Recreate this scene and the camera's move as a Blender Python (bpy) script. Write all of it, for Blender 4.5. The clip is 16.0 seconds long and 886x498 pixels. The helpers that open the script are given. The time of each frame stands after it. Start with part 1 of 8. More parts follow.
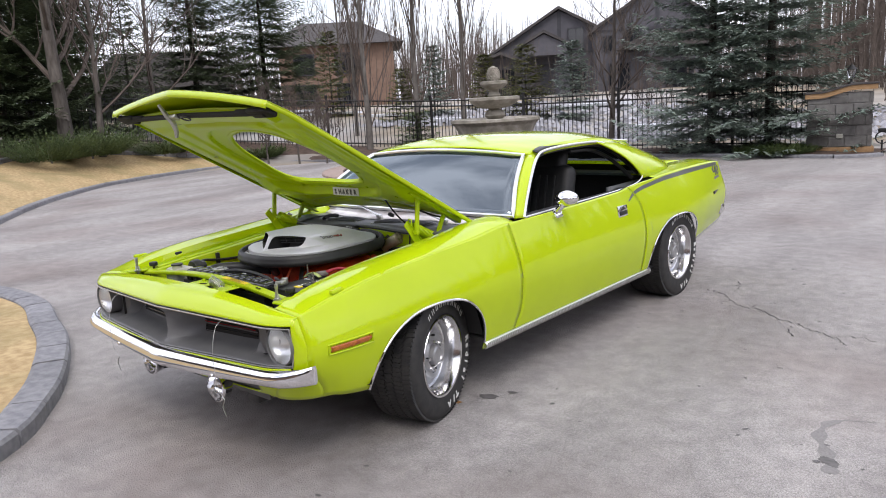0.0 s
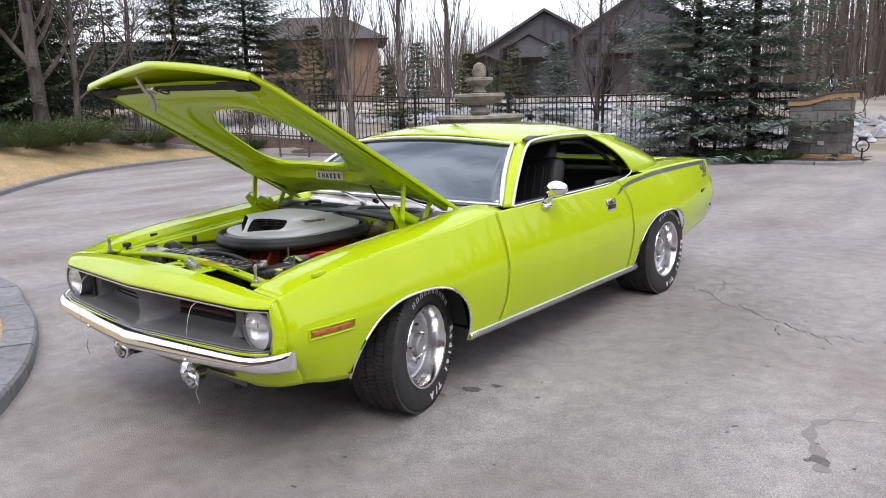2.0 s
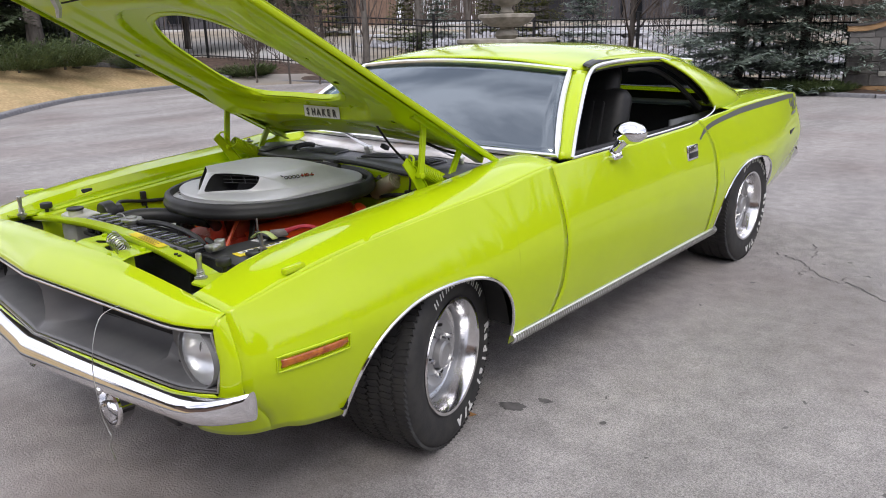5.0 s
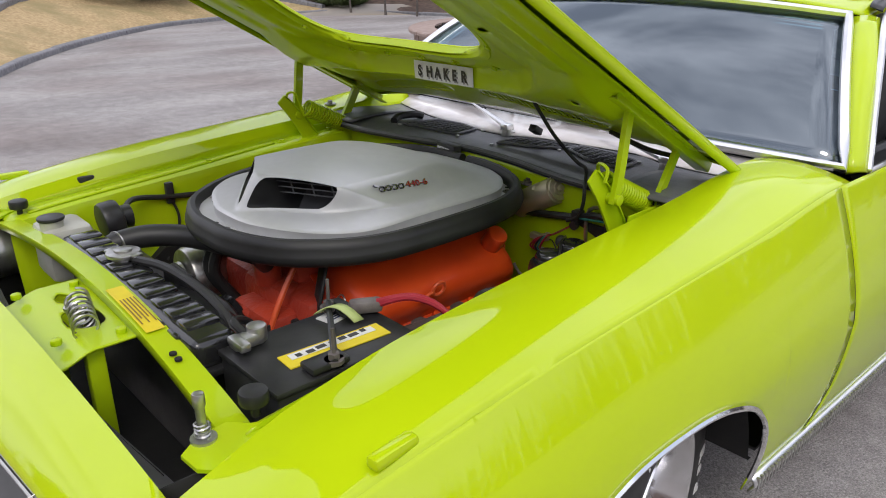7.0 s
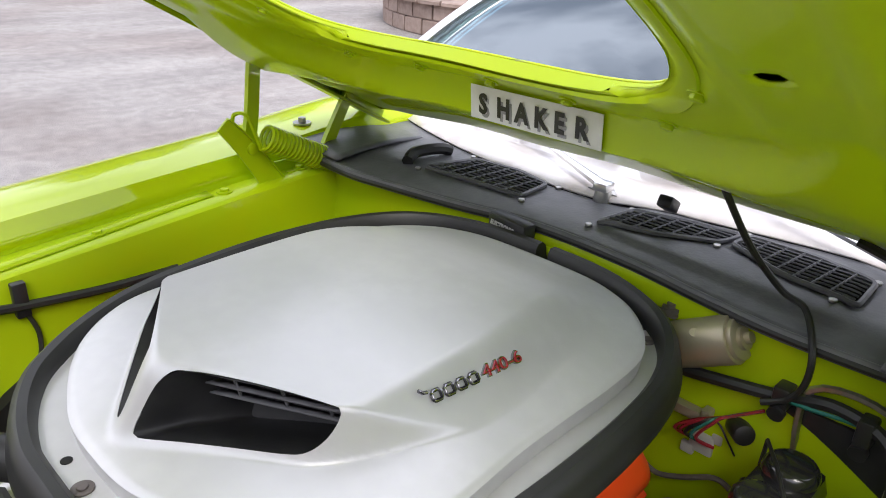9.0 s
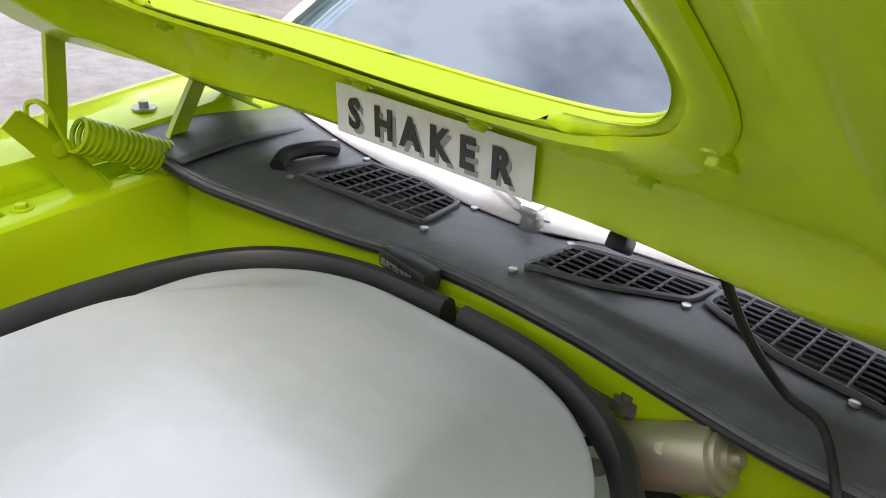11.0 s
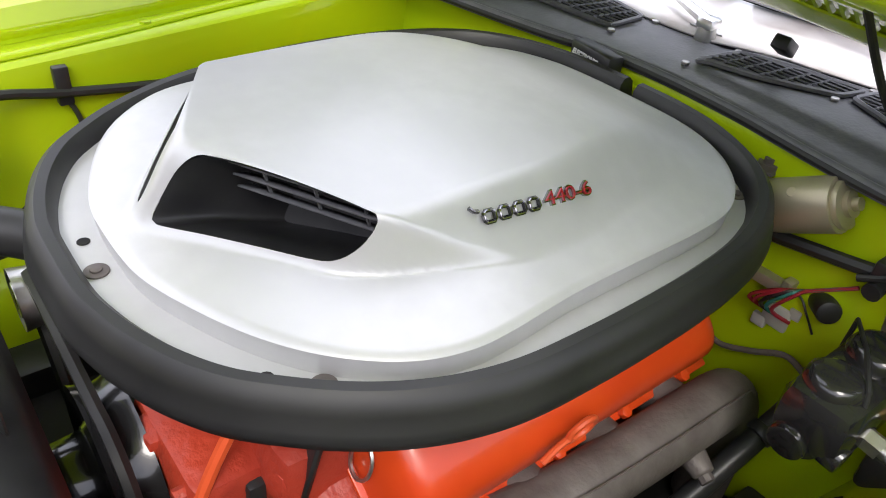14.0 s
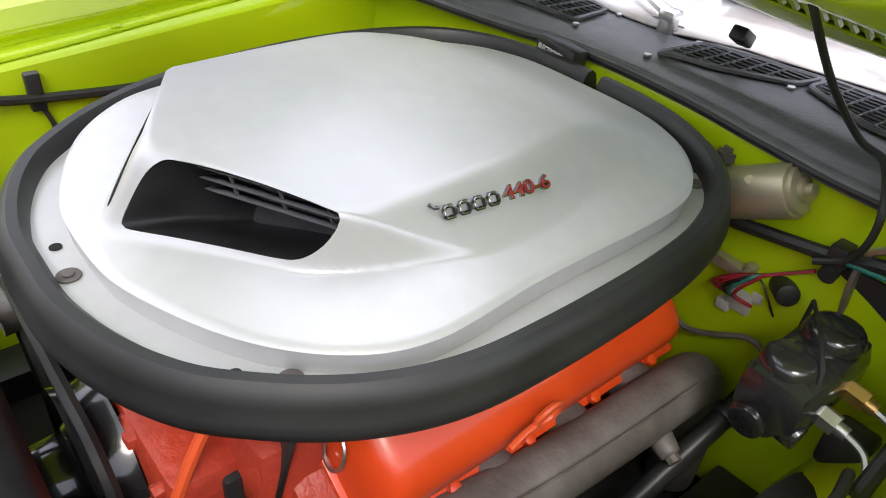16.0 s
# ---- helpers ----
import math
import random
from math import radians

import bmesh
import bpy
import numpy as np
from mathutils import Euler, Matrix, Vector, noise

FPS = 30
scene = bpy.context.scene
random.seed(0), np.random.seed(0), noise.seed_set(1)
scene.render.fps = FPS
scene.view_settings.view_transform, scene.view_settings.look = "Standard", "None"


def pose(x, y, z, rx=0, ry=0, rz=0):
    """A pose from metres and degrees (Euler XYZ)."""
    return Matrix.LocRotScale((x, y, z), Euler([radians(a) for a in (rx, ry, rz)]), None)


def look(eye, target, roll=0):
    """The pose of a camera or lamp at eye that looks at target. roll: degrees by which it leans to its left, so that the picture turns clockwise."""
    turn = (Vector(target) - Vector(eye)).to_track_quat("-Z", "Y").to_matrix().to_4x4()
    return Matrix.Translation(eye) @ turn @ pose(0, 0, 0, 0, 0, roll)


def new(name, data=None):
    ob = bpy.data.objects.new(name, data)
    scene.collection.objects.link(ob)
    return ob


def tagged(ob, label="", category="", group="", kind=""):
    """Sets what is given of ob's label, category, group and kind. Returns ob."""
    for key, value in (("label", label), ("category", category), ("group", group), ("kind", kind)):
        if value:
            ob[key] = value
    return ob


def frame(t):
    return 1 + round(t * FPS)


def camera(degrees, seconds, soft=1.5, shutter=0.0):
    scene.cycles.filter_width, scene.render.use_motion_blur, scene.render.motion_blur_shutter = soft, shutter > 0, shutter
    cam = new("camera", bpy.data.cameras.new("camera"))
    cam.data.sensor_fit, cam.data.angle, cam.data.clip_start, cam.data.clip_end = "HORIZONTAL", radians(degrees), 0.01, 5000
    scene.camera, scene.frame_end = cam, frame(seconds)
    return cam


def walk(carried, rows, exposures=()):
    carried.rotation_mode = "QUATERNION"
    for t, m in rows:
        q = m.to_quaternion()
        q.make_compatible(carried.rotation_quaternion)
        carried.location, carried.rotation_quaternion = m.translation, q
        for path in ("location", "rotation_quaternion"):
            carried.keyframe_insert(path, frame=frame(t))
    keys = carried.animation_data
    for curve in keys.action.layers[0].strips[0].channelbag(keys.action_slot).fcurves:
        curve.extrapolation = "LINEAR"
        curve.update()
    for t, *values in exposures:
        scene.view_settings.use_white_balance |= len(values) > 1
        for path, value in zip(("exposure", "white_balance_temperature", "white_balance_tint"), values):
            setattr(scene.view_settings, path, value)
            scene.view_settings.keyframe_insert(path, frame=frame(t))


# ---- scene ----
cam = camera(61.3, 16.0, soft=1.0)
PATH = [
    (0, (3.225, -2.57, 1.569), (1.929, -1.097, 1.179), -3.4),
    (0.5, (3.21, -2.571, 1.548), (1.921, -1.091, 1.161), -3.2),
    (1, (3.189, -2.559, 1.53), (1.91, -1.071, 1.146), -2.7),
    (1.5, (3.166, -2.537, 1.504), (1.897, -1.04, 1.116), -2.1),
    (2, (3.133, -2.517, 1.485), (1.879, -1.009, 1.093), -1.7),
    (2.5, (3.09, -2.485, 1.475), (1.855, -0.965, 1.068), -1.5),
    (3, (2.965, -2.43, 1.469), (1.754, -0.896, 1.046), -1.7),
    (3.2, (2.902, -2.402, 1.456), (1.699, -0.862, 1.027), -1.8),
    (5.3, (2.279, -1.598, 1.4), (0.994, -0.189, 0.796), -1.0),
    (5.5, (2.189, -1.513, 1.389), (0.882, -0.133, 0.767), -0.9),
    (6, (1.961, -1.304, 1.395), (0.606, 0.007, 0.727), -0.6),
    (6.5, (1.687, -1.161, 1.381), (0.307, 0.104, 0.675), -0.4),
    (7, (1.447, -1.023, 1.364), (0.064, 0.225, 0.636), -0.2),
    (7.5, (1.222, -0.873, 1.362), (-0.144, 0.369, 0.592), 0.0),
    (8, (0.982, -0.764, 1.342), (-0.358, 0.489, 0.546), 0.4),
    (8.5, (0.792, -0.666, 1.334), (-0.518, 0.607, 0.519), 1.1),
    (9, (0.646, -0.525, 1.332), (-0.626, 0.78, 0.509), 2.0),
    (9.2, (0.6, -0.472, 1.324), (-0.656, 0.85, 0.502), 2.5),
    (11.3, (0.444, -0.222, 1.289), (-0.643, 1.178, 0.363), 4.6),
    (11.5, (0.477, -0.24, 1.277), (-0.639, 1.139, 0.353), 4.2),
    (12, (0.523, -0.321, 1.263), (-0.6, 1.005, 0.274), 5.9),
    (12.5, (0.562, -0.39, 1.238), (-0.607, 0.853, 0.195), 6.2),
    (13, (0.589, -0.451, 1.228), (-0.613, 0.704, 0.124), 6.6),
    (13.5, (0.598, -0.474, 1.238), (-0.624, 0.629, 0.102), 6.4),
    (14, (0.605, -0.473, 1.241), (-0.631, 0.602, 0.093), 5.9),
    (14.5, (0.616, -0.473, 1.249), (-0.613, 0.6, 0.092), 5.6),
    (15, (0.624, -0.47, 1.258), (-0.593, 0.609, 0.093), 5.4),
    (15.5, (0.629, -0.466, 1.258), (-0.58, 0.621, 0.094), 5.2),
    (16, (0.631, -0.466, 1.257), (-0.576, 0.627, 0.095), 5.0),
]
EXPOSURES = [(0, .36), (3.2, .36), (5.5, .24), (7.0, .18), (7.5, .26), (8.0, .50), (8.5, .72), (9.0, .84), (12, 1.0), (14, 1.10), (16, 1.10)]
walk(cam, [(t, look(eye, target, roll)) for t, eye, target, roll in PATH], EXPOSURES)

# ---- light ----
world = bpy.data.worlds.new("sky")
scene.world = world
world.use_nodes = True
wn, wl = world.node_tree.nodes, world.node_tree.links
wn.clear()
sky = wn.new("ShaderNodeTexSky")
sky.sky_type = "NISHITA"
sky.sun_disc = False
sky.sun_elevation, sky.sun_rotation = radians(50), radians(130)
sky.dust_density, sky.air_density = 3.0, 1.0
# a thin bright overcast with gaps of pale blue
wcoord = wn.new("ShaderNodeTexCoord")
wmap = wn.new("ShaderNodeMapping")
wmap.inputs["Scale"].default_value = (1.0, 1.0, 2.6)
wnoise = wn.new("ShaderNodeTexNoise")
wnoise.inputs["Scale"].default_value = 2.2
wnoise.inputs["Detail"].default_value = 7
wnoise.inputs["Roughness"].default_value = 0.55
wramp = wn.new("ShaderNodeValToRGB")
wramp.color_ramp.elements[0].position, wramp.color_ramp.elements[1].position = 0.36, 0.62
wramp.color_ramp.elements[0].color = (0.35, 0.35, 0.35, 1)
wmix = wn.new("ShaderNodeMixRGB")
wmix.inputs[2].default_value = (10.6, 10.55, 11.9, 1)
wbg = wn.new("ShaderNodeBackground")
wbg.inputs["Strength"].default_value = 0.13
wout = wn.new("ShaderNodeOutputWorld")
wl.new(wcoord.outputs["Generated"], wmap.inputs["Vector"])
wl.new(wmap.outputs["Vector"], wnoise.inputs["Vector"])
wl.new(wnoise.outputs["Fac"], wramp.inputs["Fac"])
wl.new(wramp.outputs["Color"], wmix.inputs["Fac"])
wl.new(sky.outputs["Color"], wmix.inputs[1])
wl.new(wmix.outputs["Color"], wbg.inputs["Color"])
wl.new(wbg.outputs["Background"], wout.inputs["Surface"])
sun = new("sun", bpy.data.lights.new("sun", "SUN"))
sun.data.energy, sun.data.angle, sun.data.color = 0.8, radians(20), (1.0, 0.96, 0.90)
sun.matrix_world = look((0, 0, 30), (-25 * math.sin(radians(130)), -25 * math.cos(radians(130)), 0))


# ---- materials ----
def mat(name, col, rough=0.5, metal=0.0, col2=None, scale=8.0, detail=6, low=0.35, high=0.65, bump=0.0, bscale=60.0,
        coat=0.0, spec=0.5, rvar=0.0, vary=0.0, trans=0.0, ior=1.45, stretch=(1, 1, 1), col3=None, scale3=0.7, island=0.0):
    m = bpy.data.materials.new(name)
    m.use_nodes = True
    n, l = m.node_tree.nodes, m.node_tree.links
    b = n["Principled BSDF"]
    b.inputs["Roughness"].default_value, b.inputs["Metallic"].default_value = rough, metal
    b.inputs["Coat Weight"].default_value, b.inputs["Coat Roughness"].default_value = coat, 0.03
    b.inputs["Specular IOR Level"].default_value = spec
    b.inputs["Transmission Weight"].default_value, b.inputs["IOR"].default_value = trans, ior
    c4 = lambda c: (*c, 1)
    b.inputs["Base Color"].default_value = c4(col)
    coord = n.new("ShaderNodeTexCoord")
    mp = n.new("ShaderNodeMapping")
    mp.inputs["Scale"].default_value = stretch
    l.new(coord.outputs["Object"], mp.inputs["Vector"])
    src = None
    if col2:
        t = n.new("ShaderNodeTexNoise")
        t.inputs["Scale"].default_value, t.inputs["Detail"].default_value = scale, detail
        l.new(mp.outputs["Vector"], t.inputs["Vector"])
        r = n.new("ShaderNodeValToRGB")
        r.color_ramp.elements[0].position, r.color_ramp.elements[1].position = low, high
        r.color_ramp.elements[0].color, r.color_ramp.elements[1].color = c4(col), c4(col2)
        l.new(t.outputs["Fac"], r.inputs["Fac"])
        src = r.outputs["Color"]
        if rvar:
            rr = n.new("ShaderNodeMapRange")
            rr.inputs["To Min"].default_value, rr.inputs["To Max"].default_value = rough - rvar, rough + rvar
            l.new(t.outputs["Fac"], rr.inputs["Value"])
            l.new(rr.outputs["Result"], b.inputs["Roughness"])
    if col3:
        t3 = n.new("ShaderNodeTexNoise")
        t3.inputs["Scale"].default_value, t3.inputs["Detail"].default_value = scale3, 5
        l.new(mp.outputs["Vector"], t3.inputs["Vector"])
        r3 = n.new("ShaderNodeValToRGB")
        r3.color_ramp.elements[0].position, r3.color_ramp.elements[1].position = 0.45, 0.68
        l.new(t3.outputs["Fac"], r3.inputs["Fac"])
        m3 = n.new("ShaderNodeMixRGB")
        m3.inputs[1].default_value, m3.inputs[2].default_value = c4(col), c4(col3)
        l.new(r3.outputs["Color"], m3.inputs["Fac"])
        if src:
            l.new(src, m3.inputs[1])
        src = m3.outputs["Color"]
    if vary or island:
        g = n.new("ShaderNodeObjectInfo" if vary else "ShaderNodeNewGeometry")
        h = n.new("ShaderNodeHueSaturation")
        mr = n.new("ShaderNodeMapRange")
        k = vary or island
        mr.inputs["To Min"].default_value, mr.inputs["To Max"].default_value = 1 - k, 1 + k
        l.new(g.outputs["Random" if vary else "Random Per Island"], mr.inputs["Value"])
        l.new(mr.outputs["Result"], h.inputs["Value"])
        h.inputs["Color"].default_value = c4(col)
        if src:
            l.new(src, h.inputs["Color"])
        src = h.outputs["Color"]
    if src:
        l.new(src, b.inputs["Base Color"])
    if bump:
        t2 = n.new("ShaderNodeTexNoise")
        t2.inputs["Scale"].default_value, t2.inputs["Detail"].default_value = bscale, 4
        l.new(mp.outputs["Vector"], t2.inputs["Vector"])
        bp = n.new("ShaderNodeBump")
        bp.inputs["Strength"].default_value, bp.inputs["Distance"].default_value = min(bump, 1.0), 0.01
        l.new(t2.outputs["Fac"], bp.inputs["Height"])
        l.new(bp.outputs["Normal"], b.inputs["Normal"])
    return m


LIME = mat("lime_paint", (0.45, 0.59, 0.002), 0.5, col2=(0.48, 0.62, 0.003), scale=3, coat=1.0, bump=0.008, bscale=7, spec=0.05)
LIME_IN = mat("lime_paint_inside", (0.43, 0.56, 0.004), 0.36, col2=(0.41, 0.57, 0.005), scale=9, coat=0.35, bump=0.05, bscale=14, spec=0.2)
SILVER = mat("silver_satin_paint", (0.56, 0.56, 0.56), 0.36, 0.30, col2=(0.59, 0.59, 0.59), scale=40, bump=0.012, bscale=420, col3=(0.53, 0.535, 0.53), scale3=6)
CHROME = mat("chrome", (0.85, 0.85, 0.86), 0.06, 1.0, col2=(0.80, 0.80, 0.82), scale=5, rvar=0.03)
STAINLESS = mat("polished_trim", (0.86, 0.86, 0.86), 0.28, 1.0, col2=(0.80, 0.80, 0.80), scale=30)
STEEL = mat("zinc_steel", (0.52, 0.52, 0.50), 0.32, 0.9, col2=(0.40, 0.39, 0.37), scale=60)
ARGENT = mat("argent_grey_paint", (0.139, 0.139, 0.143), 0.5, 0.25, col2=(0.164, 0.164, 0.164), scale=12)
RUBBER = mat("black_rubber", (0.016, 0.016, 0.016), 0.46, col2=(0.028, 0.028, 0.027), scale=9, bump=0.03, bscale=22, rvar=0.1)
TYRE = mat("tyre_rubber", (0.020, 0.020, 0.021), 0.62, col2=(0.034, 0.033, 0.031), scale=22, bump=0.1, bscale=120)
BLACK = mat("black_satin_paint", (0.016, 0.016, 0.017), 0.38, col2=(0.030, 0.030, 0.030), scale=20, bump=0.05, bscale=40)
BLACKGLOSS = mat("black_gloss_paint", (0.012, 0.012, 0.013), 0.18, col2=(0.022, 0.022, 0.022), scale=16, coat=0.5)
COWLBLK = mat("cowl_black_paint", (0.105, 0.107, 0.115), 0.40, col2=(0.135, 0.136, 0.144), scale=30, bump=0.08, bscale=160)
ORANGE = mat("engine_orange_enamel", (0.72, 0.075, 0.012), 0.30, col2=(0.62, 0.055, 0.012), scale=7, coat=0.25, bump=0.05, bscale=12)
CASTRED = mat("cast_orange_iron", (0.50, 0.055, 0.022), 0.42, col2=(0.36, 0.04, 0.022), scale=10, bump=0.35, bscale=70)
IRON = mat("cast_iron_grey", (0.150, 0.130, 0.124), 0.55, 0.25, col2=(0.205, 0.185, 0.175), scale=26, bump=0.12, bscale=160, col3=(0.085, 0.07, 0.062), scale3=9)
CADMIUM = mat("gold_cadmium_metal", (0.46, 0.40, 0.27), 0.42, 0.55, col2=(0.52, 0.47, 0.34), scale=10, bump=0.04)
BRASS = mat("brass", (0.60, 0.38, 0.14), 0.3, 0.9)
VINYL = mat("black_vinyl", (0.014, 0.014, 0.015), 0.5, col2=(0.020, 0.020, 0.021), scale=40, bump=0.15, bscale=300)
STRIPE = mat("grey_stripe_vinyl", (0.10, 0.105, 0.10), 0.4, coat=0.5)
WHITE = mat("white_print", (0.75, 0.75, 0.73), 0.5, col2=(0.68, 0.68, 0.66), scale=50)
WHITEPL = mat("white_plastic", (0.50, 0.50, 0.45), 0.4, col2=(0.40, 0.39, 0.34), scale=12)
YELLOW = mat("yellow_label", (0.78, 0.62, 0.02), 0.5, col2=(0.70, 0.56, 0.02), scale=20)
AMBER = mat("amber_lens", (0.30, 0.055, 0.004), 0.15, coat=1.0, col2=(0.50, 0.14, 0.012), scale=60)
REDW = mat("red_wire", (0.34, 0.02, 0.035), 0.4)
ORANGEW = mat("orange_wire", (0.70, 0.10, 0.03), 0.35)
TEALW = mat("teal_wire", (0.03, 0.20, 0.165), 0.4)
REDENAMEL = mat("red_enamel", (0.36, 0.02, 0.025), 0.2, coat=0.6)
BADGE = mat("badge_chrome", (0.35, 0.35, 0.36), 0.18, 1.0)
CLEAR = mat("headlamp_glass", (0.97, 0.98, 0.98), 0.03, trans=0.97, ior=1.30, bump=0.06, bscale=38, stretch=(3, 1, 0.3))
# near-black with shade put into the colour: hollows, gaps, wheel wells, underfloor
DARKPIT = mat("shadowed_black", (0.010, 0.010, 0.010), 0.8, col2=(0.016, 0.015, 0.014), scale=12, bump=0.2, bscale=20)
ASPHALT = mat("asphalt", (0.17, 0.161, 0.154), 0.78, col2=(0.46, 0.435, 0.418), scale=210, detail=8, low=.3, high=.7, bump=0.9, bscale=150,
              col3=(0.255, 0.224, 0.210), scale3=0.45, spec=0.3)
MULCH = mat("mulch_earth", (0.055, 0.036, 0.026), 0.9, col2=(0.115, 0.075, 0.055), scale=7, bump=0.9, bscale=14)
DRYGRASS = mat("dry_grass", (0.36, 0.25, 0.12), 0.9, col2=(0.52, 0.39, 0.21), scale=16, bump=0.8, bscale=60, col3=(0.30, 0.24, 0.11), scale3=1.3)
EARTH = mat("far_earth", (0.20, 0.17, 0.13), 0.9, col2=(0.34, 0.28, 0.20), scale=0.7, bump=0.3, bscale=3, col3=(0.46, 0.45, 0.44), scale3=0.11)
KERB = mat("kerb_concrete", (0.17, 0.17, 0.185), 0.75, col2=(0.25, 0.25, 0.26), scale=18, bump=0.4, bscale=70, vary=0.12)
STONE = mat("fountain_stone", (0.24, 0.22, 0.18), 0.85, col2=(0.38, 0.35, 0.30), scale=9, bump=0.6, bscale=40, col3=(0.15, 0.14, 0.11), scale3=3)
WALLSTONE = mat("split_stone", (0.105, 0.100, 0.095), 0.8, col2=(0.165, 0.158, 0.15), scale=9, bump=0.5, bscale=24, vary=0.16)
MORTAR = mat("mortar", (0.27, 0.26, 0.245), 0.9, col2=(0.22, 0.21, 0.20), scale=30, bump=0.3)
CAPSTONE = mat("tan_capstone", (0.28, 0.165, 0.075), 0.7, col2=(0.36, 0.22, 0.11), scale=8, bump=0.3)
FENCE = mat("black_iron_fence", (0.012, 0.012, 0.013), 0.45, col2=(0.02, 0.02, 0.02), scale=20)
BARK = mat("grey_bark", (0.065, 0.055, 0.048), 0.9, col2=(0.135, 0.118, 0.104), scale=10, bump=0.9, bscale=22, stretch=(1, 1, 0.25))
BARKP = mat("poplar_bark", (0.10, 0.09, 0.08), 0.85, col2=(0.18, 0.165, 0.15), scale=7, bump=0.5, bscale=24, stretch=(1, 1, 0.5))
TWIG = mat("bare_twigs", (0.080, 0.064, 0.054), 0.9, col2=(0.125, 0.10, 0.086), scale=4)
NEEDLE = mat("spruce_needles", (0.085, 0.115, 0.062), 0.7, col2=(0.16, 0.205, 0.105), scale=2.5, island=0.35)
NEEDLEB = mat("blue_spruce_needles", (0.18, 0.235, 0.195), 0.7, col2=(0.33, 0.39, 0.33), scale=2.5, island=0.35)
NEEDLEY = mat("yellow_green_needles", (0.10, 0.115, 0.025), 0.7, col2=(0.17, 0.17, 0.04), scale=3, island=0.3)
JUNIPER = mat("juniper_foliage", (0.050, 0.080, 0.028), 0.75, col2=(0.12, 0.16, 0.055), scale=3, island=0.35)
ROOF = mat("asphalt_shingles", (0.055, 0.050, 0.050), 0.85, col2=(0.085, 0.078, 0.075), scale=6, bump=0.3, bscale=12)
GREYWALL = mat("grey_stucco", (0.088, 0.086, 0.098), 0.85, col2=(0.108, 0.105, 0.118), scale=3)
DARKTRIM = mat("dark_trim", (0.040, 0.040, 0.048), 0.6, col2=(0.05, 0.05, 0.058), scale=5)
BROWNWALL = mat("brown_stucco", (0.20, 0.130, 0.098), 0.85, col2=(0.24, 0.16, 0.12), scale=3)
PANE = mat("dark_window_glass", (0.02, 0.022, 0.026), 0.06, spec=0.8)
SNOW = mat("old_snow", (0.62, 0.64, 0.68), 0.8, col2=(0.72, 0.74, 0.78), scale=3, bump=0.3, bscale=5)
ROCK = mat("grey_rocks", (0.25, 0.25, 0.27), 0.85, col2=(0.42, 0.42, 0.45), scale=3, bump=0.4, bscale=9, island=0.3)
GRAVEL = mat("black_lava_gravel", (0.016, 0.014, 0.014), 0.9, col2=(0.034, 0.030, 0.028), scale=20, island=0.4)
PLANTER = mat("planter_block", (0.27, 0.20, 0.17), 0.85, col2=(0.36, 0.28, 0.24), scale=14, bump=0.4, bscale=50, vary=0.12)
TAR = mat("tar_crack", (0.075, 0.070, 0.067), 0.85)
OIL = mat("oil_stain", (0.085, 0.080, 0.077), 0.6, col2=(0.15, 0.142, 0.137), scale=30)
# broad worn and darker drifts over the asphalt
an, al = ASPHALT.node_tree.nodes, ASPHALT.node_tree.links
ab = an["Principled BSDF"]
base_from = ab.inputs["Base Color"].links[0].from_socket
tc, mpg = an.new("ShaderNodeTexCoord"), an.new("ShaderNodeMapping")
mpg.inputs["Scale"].default_value, mpg.inputs["Rotation"].default_value = (1.0, .32, 1.0), (0, 0, .5)
al.new(tc.outputs["Object"], mpg.inputs["Vector"])
for sc, det, lo_v, hi_v in ((1.1, 6, .84, 1.24), (9.0, 5, .90, 1.14), (620.0, 2, .70, 1.28)):
    nz, mr_ = an.new("ShaderNodeTexNoise"), an.new("ShaderNodeMapRange")
    nz.inputs["Scale"].default_value, nz.inputs["Detail"].default_value = sc, det
    al.new((mpg if sc < 5 else tc).outputs["Vector" if sc < 5 else "Object"], nz.inputs["Vector"])
    mr_.inputs["From Min"].default_value, mr_.inputs["From Max"].default_value = .33, .67
    mr_.inputs["To Min"].default_value, mr_.inputs["To Max"].default_value = lo_v, hi_v
    al.new(nz.outputs["Fac"], mr_.inputs["Value"])
    mu = an.new("ShaderNodeMixRGB")
    mu.blend_type = "MULTIPLY"
    mu.inputs["Fac"].default_value = 1
    al.new(base_from, mu.inputs[1])
    al.new(mr_.outputs["Result"], mu.inputs[2])
    base_from = mu.outputs["Color"]
al.new(base_from, ab.inputs["Base Color"])
POLISHED = mat("polished_wheel_rim", (0.78, 0.78, 0.785), 0.17, 1.0, col2=(0.70, 0.70, 0.71), scale=6, rvar=0.04)
# the interior vinyl made lighter, with the daylight on the quarter trim in its colour
QUARTERV = mat("lit_quarter_vinyl", (0.085, 0.092, 0.096), 0.5, col2=(0.10, 0.106, 0.11), scale=40, bump=0.1, bscale=200)
WHEELGREY = mat("satin_wheel_silver", (0.36, 0.36, 0.365), 0.33, 0.55, col2=(0.40, 0.40, 0.405), scale=20)
LEAF = mat("dead_leaf", (0.33, 0.17, 0.06), 0.8, col2=(0.40, 0.23, 0.10), scale=30)
LINER = mat("dark_headliner", (0.035, 0.036, 0.038), 0.9)


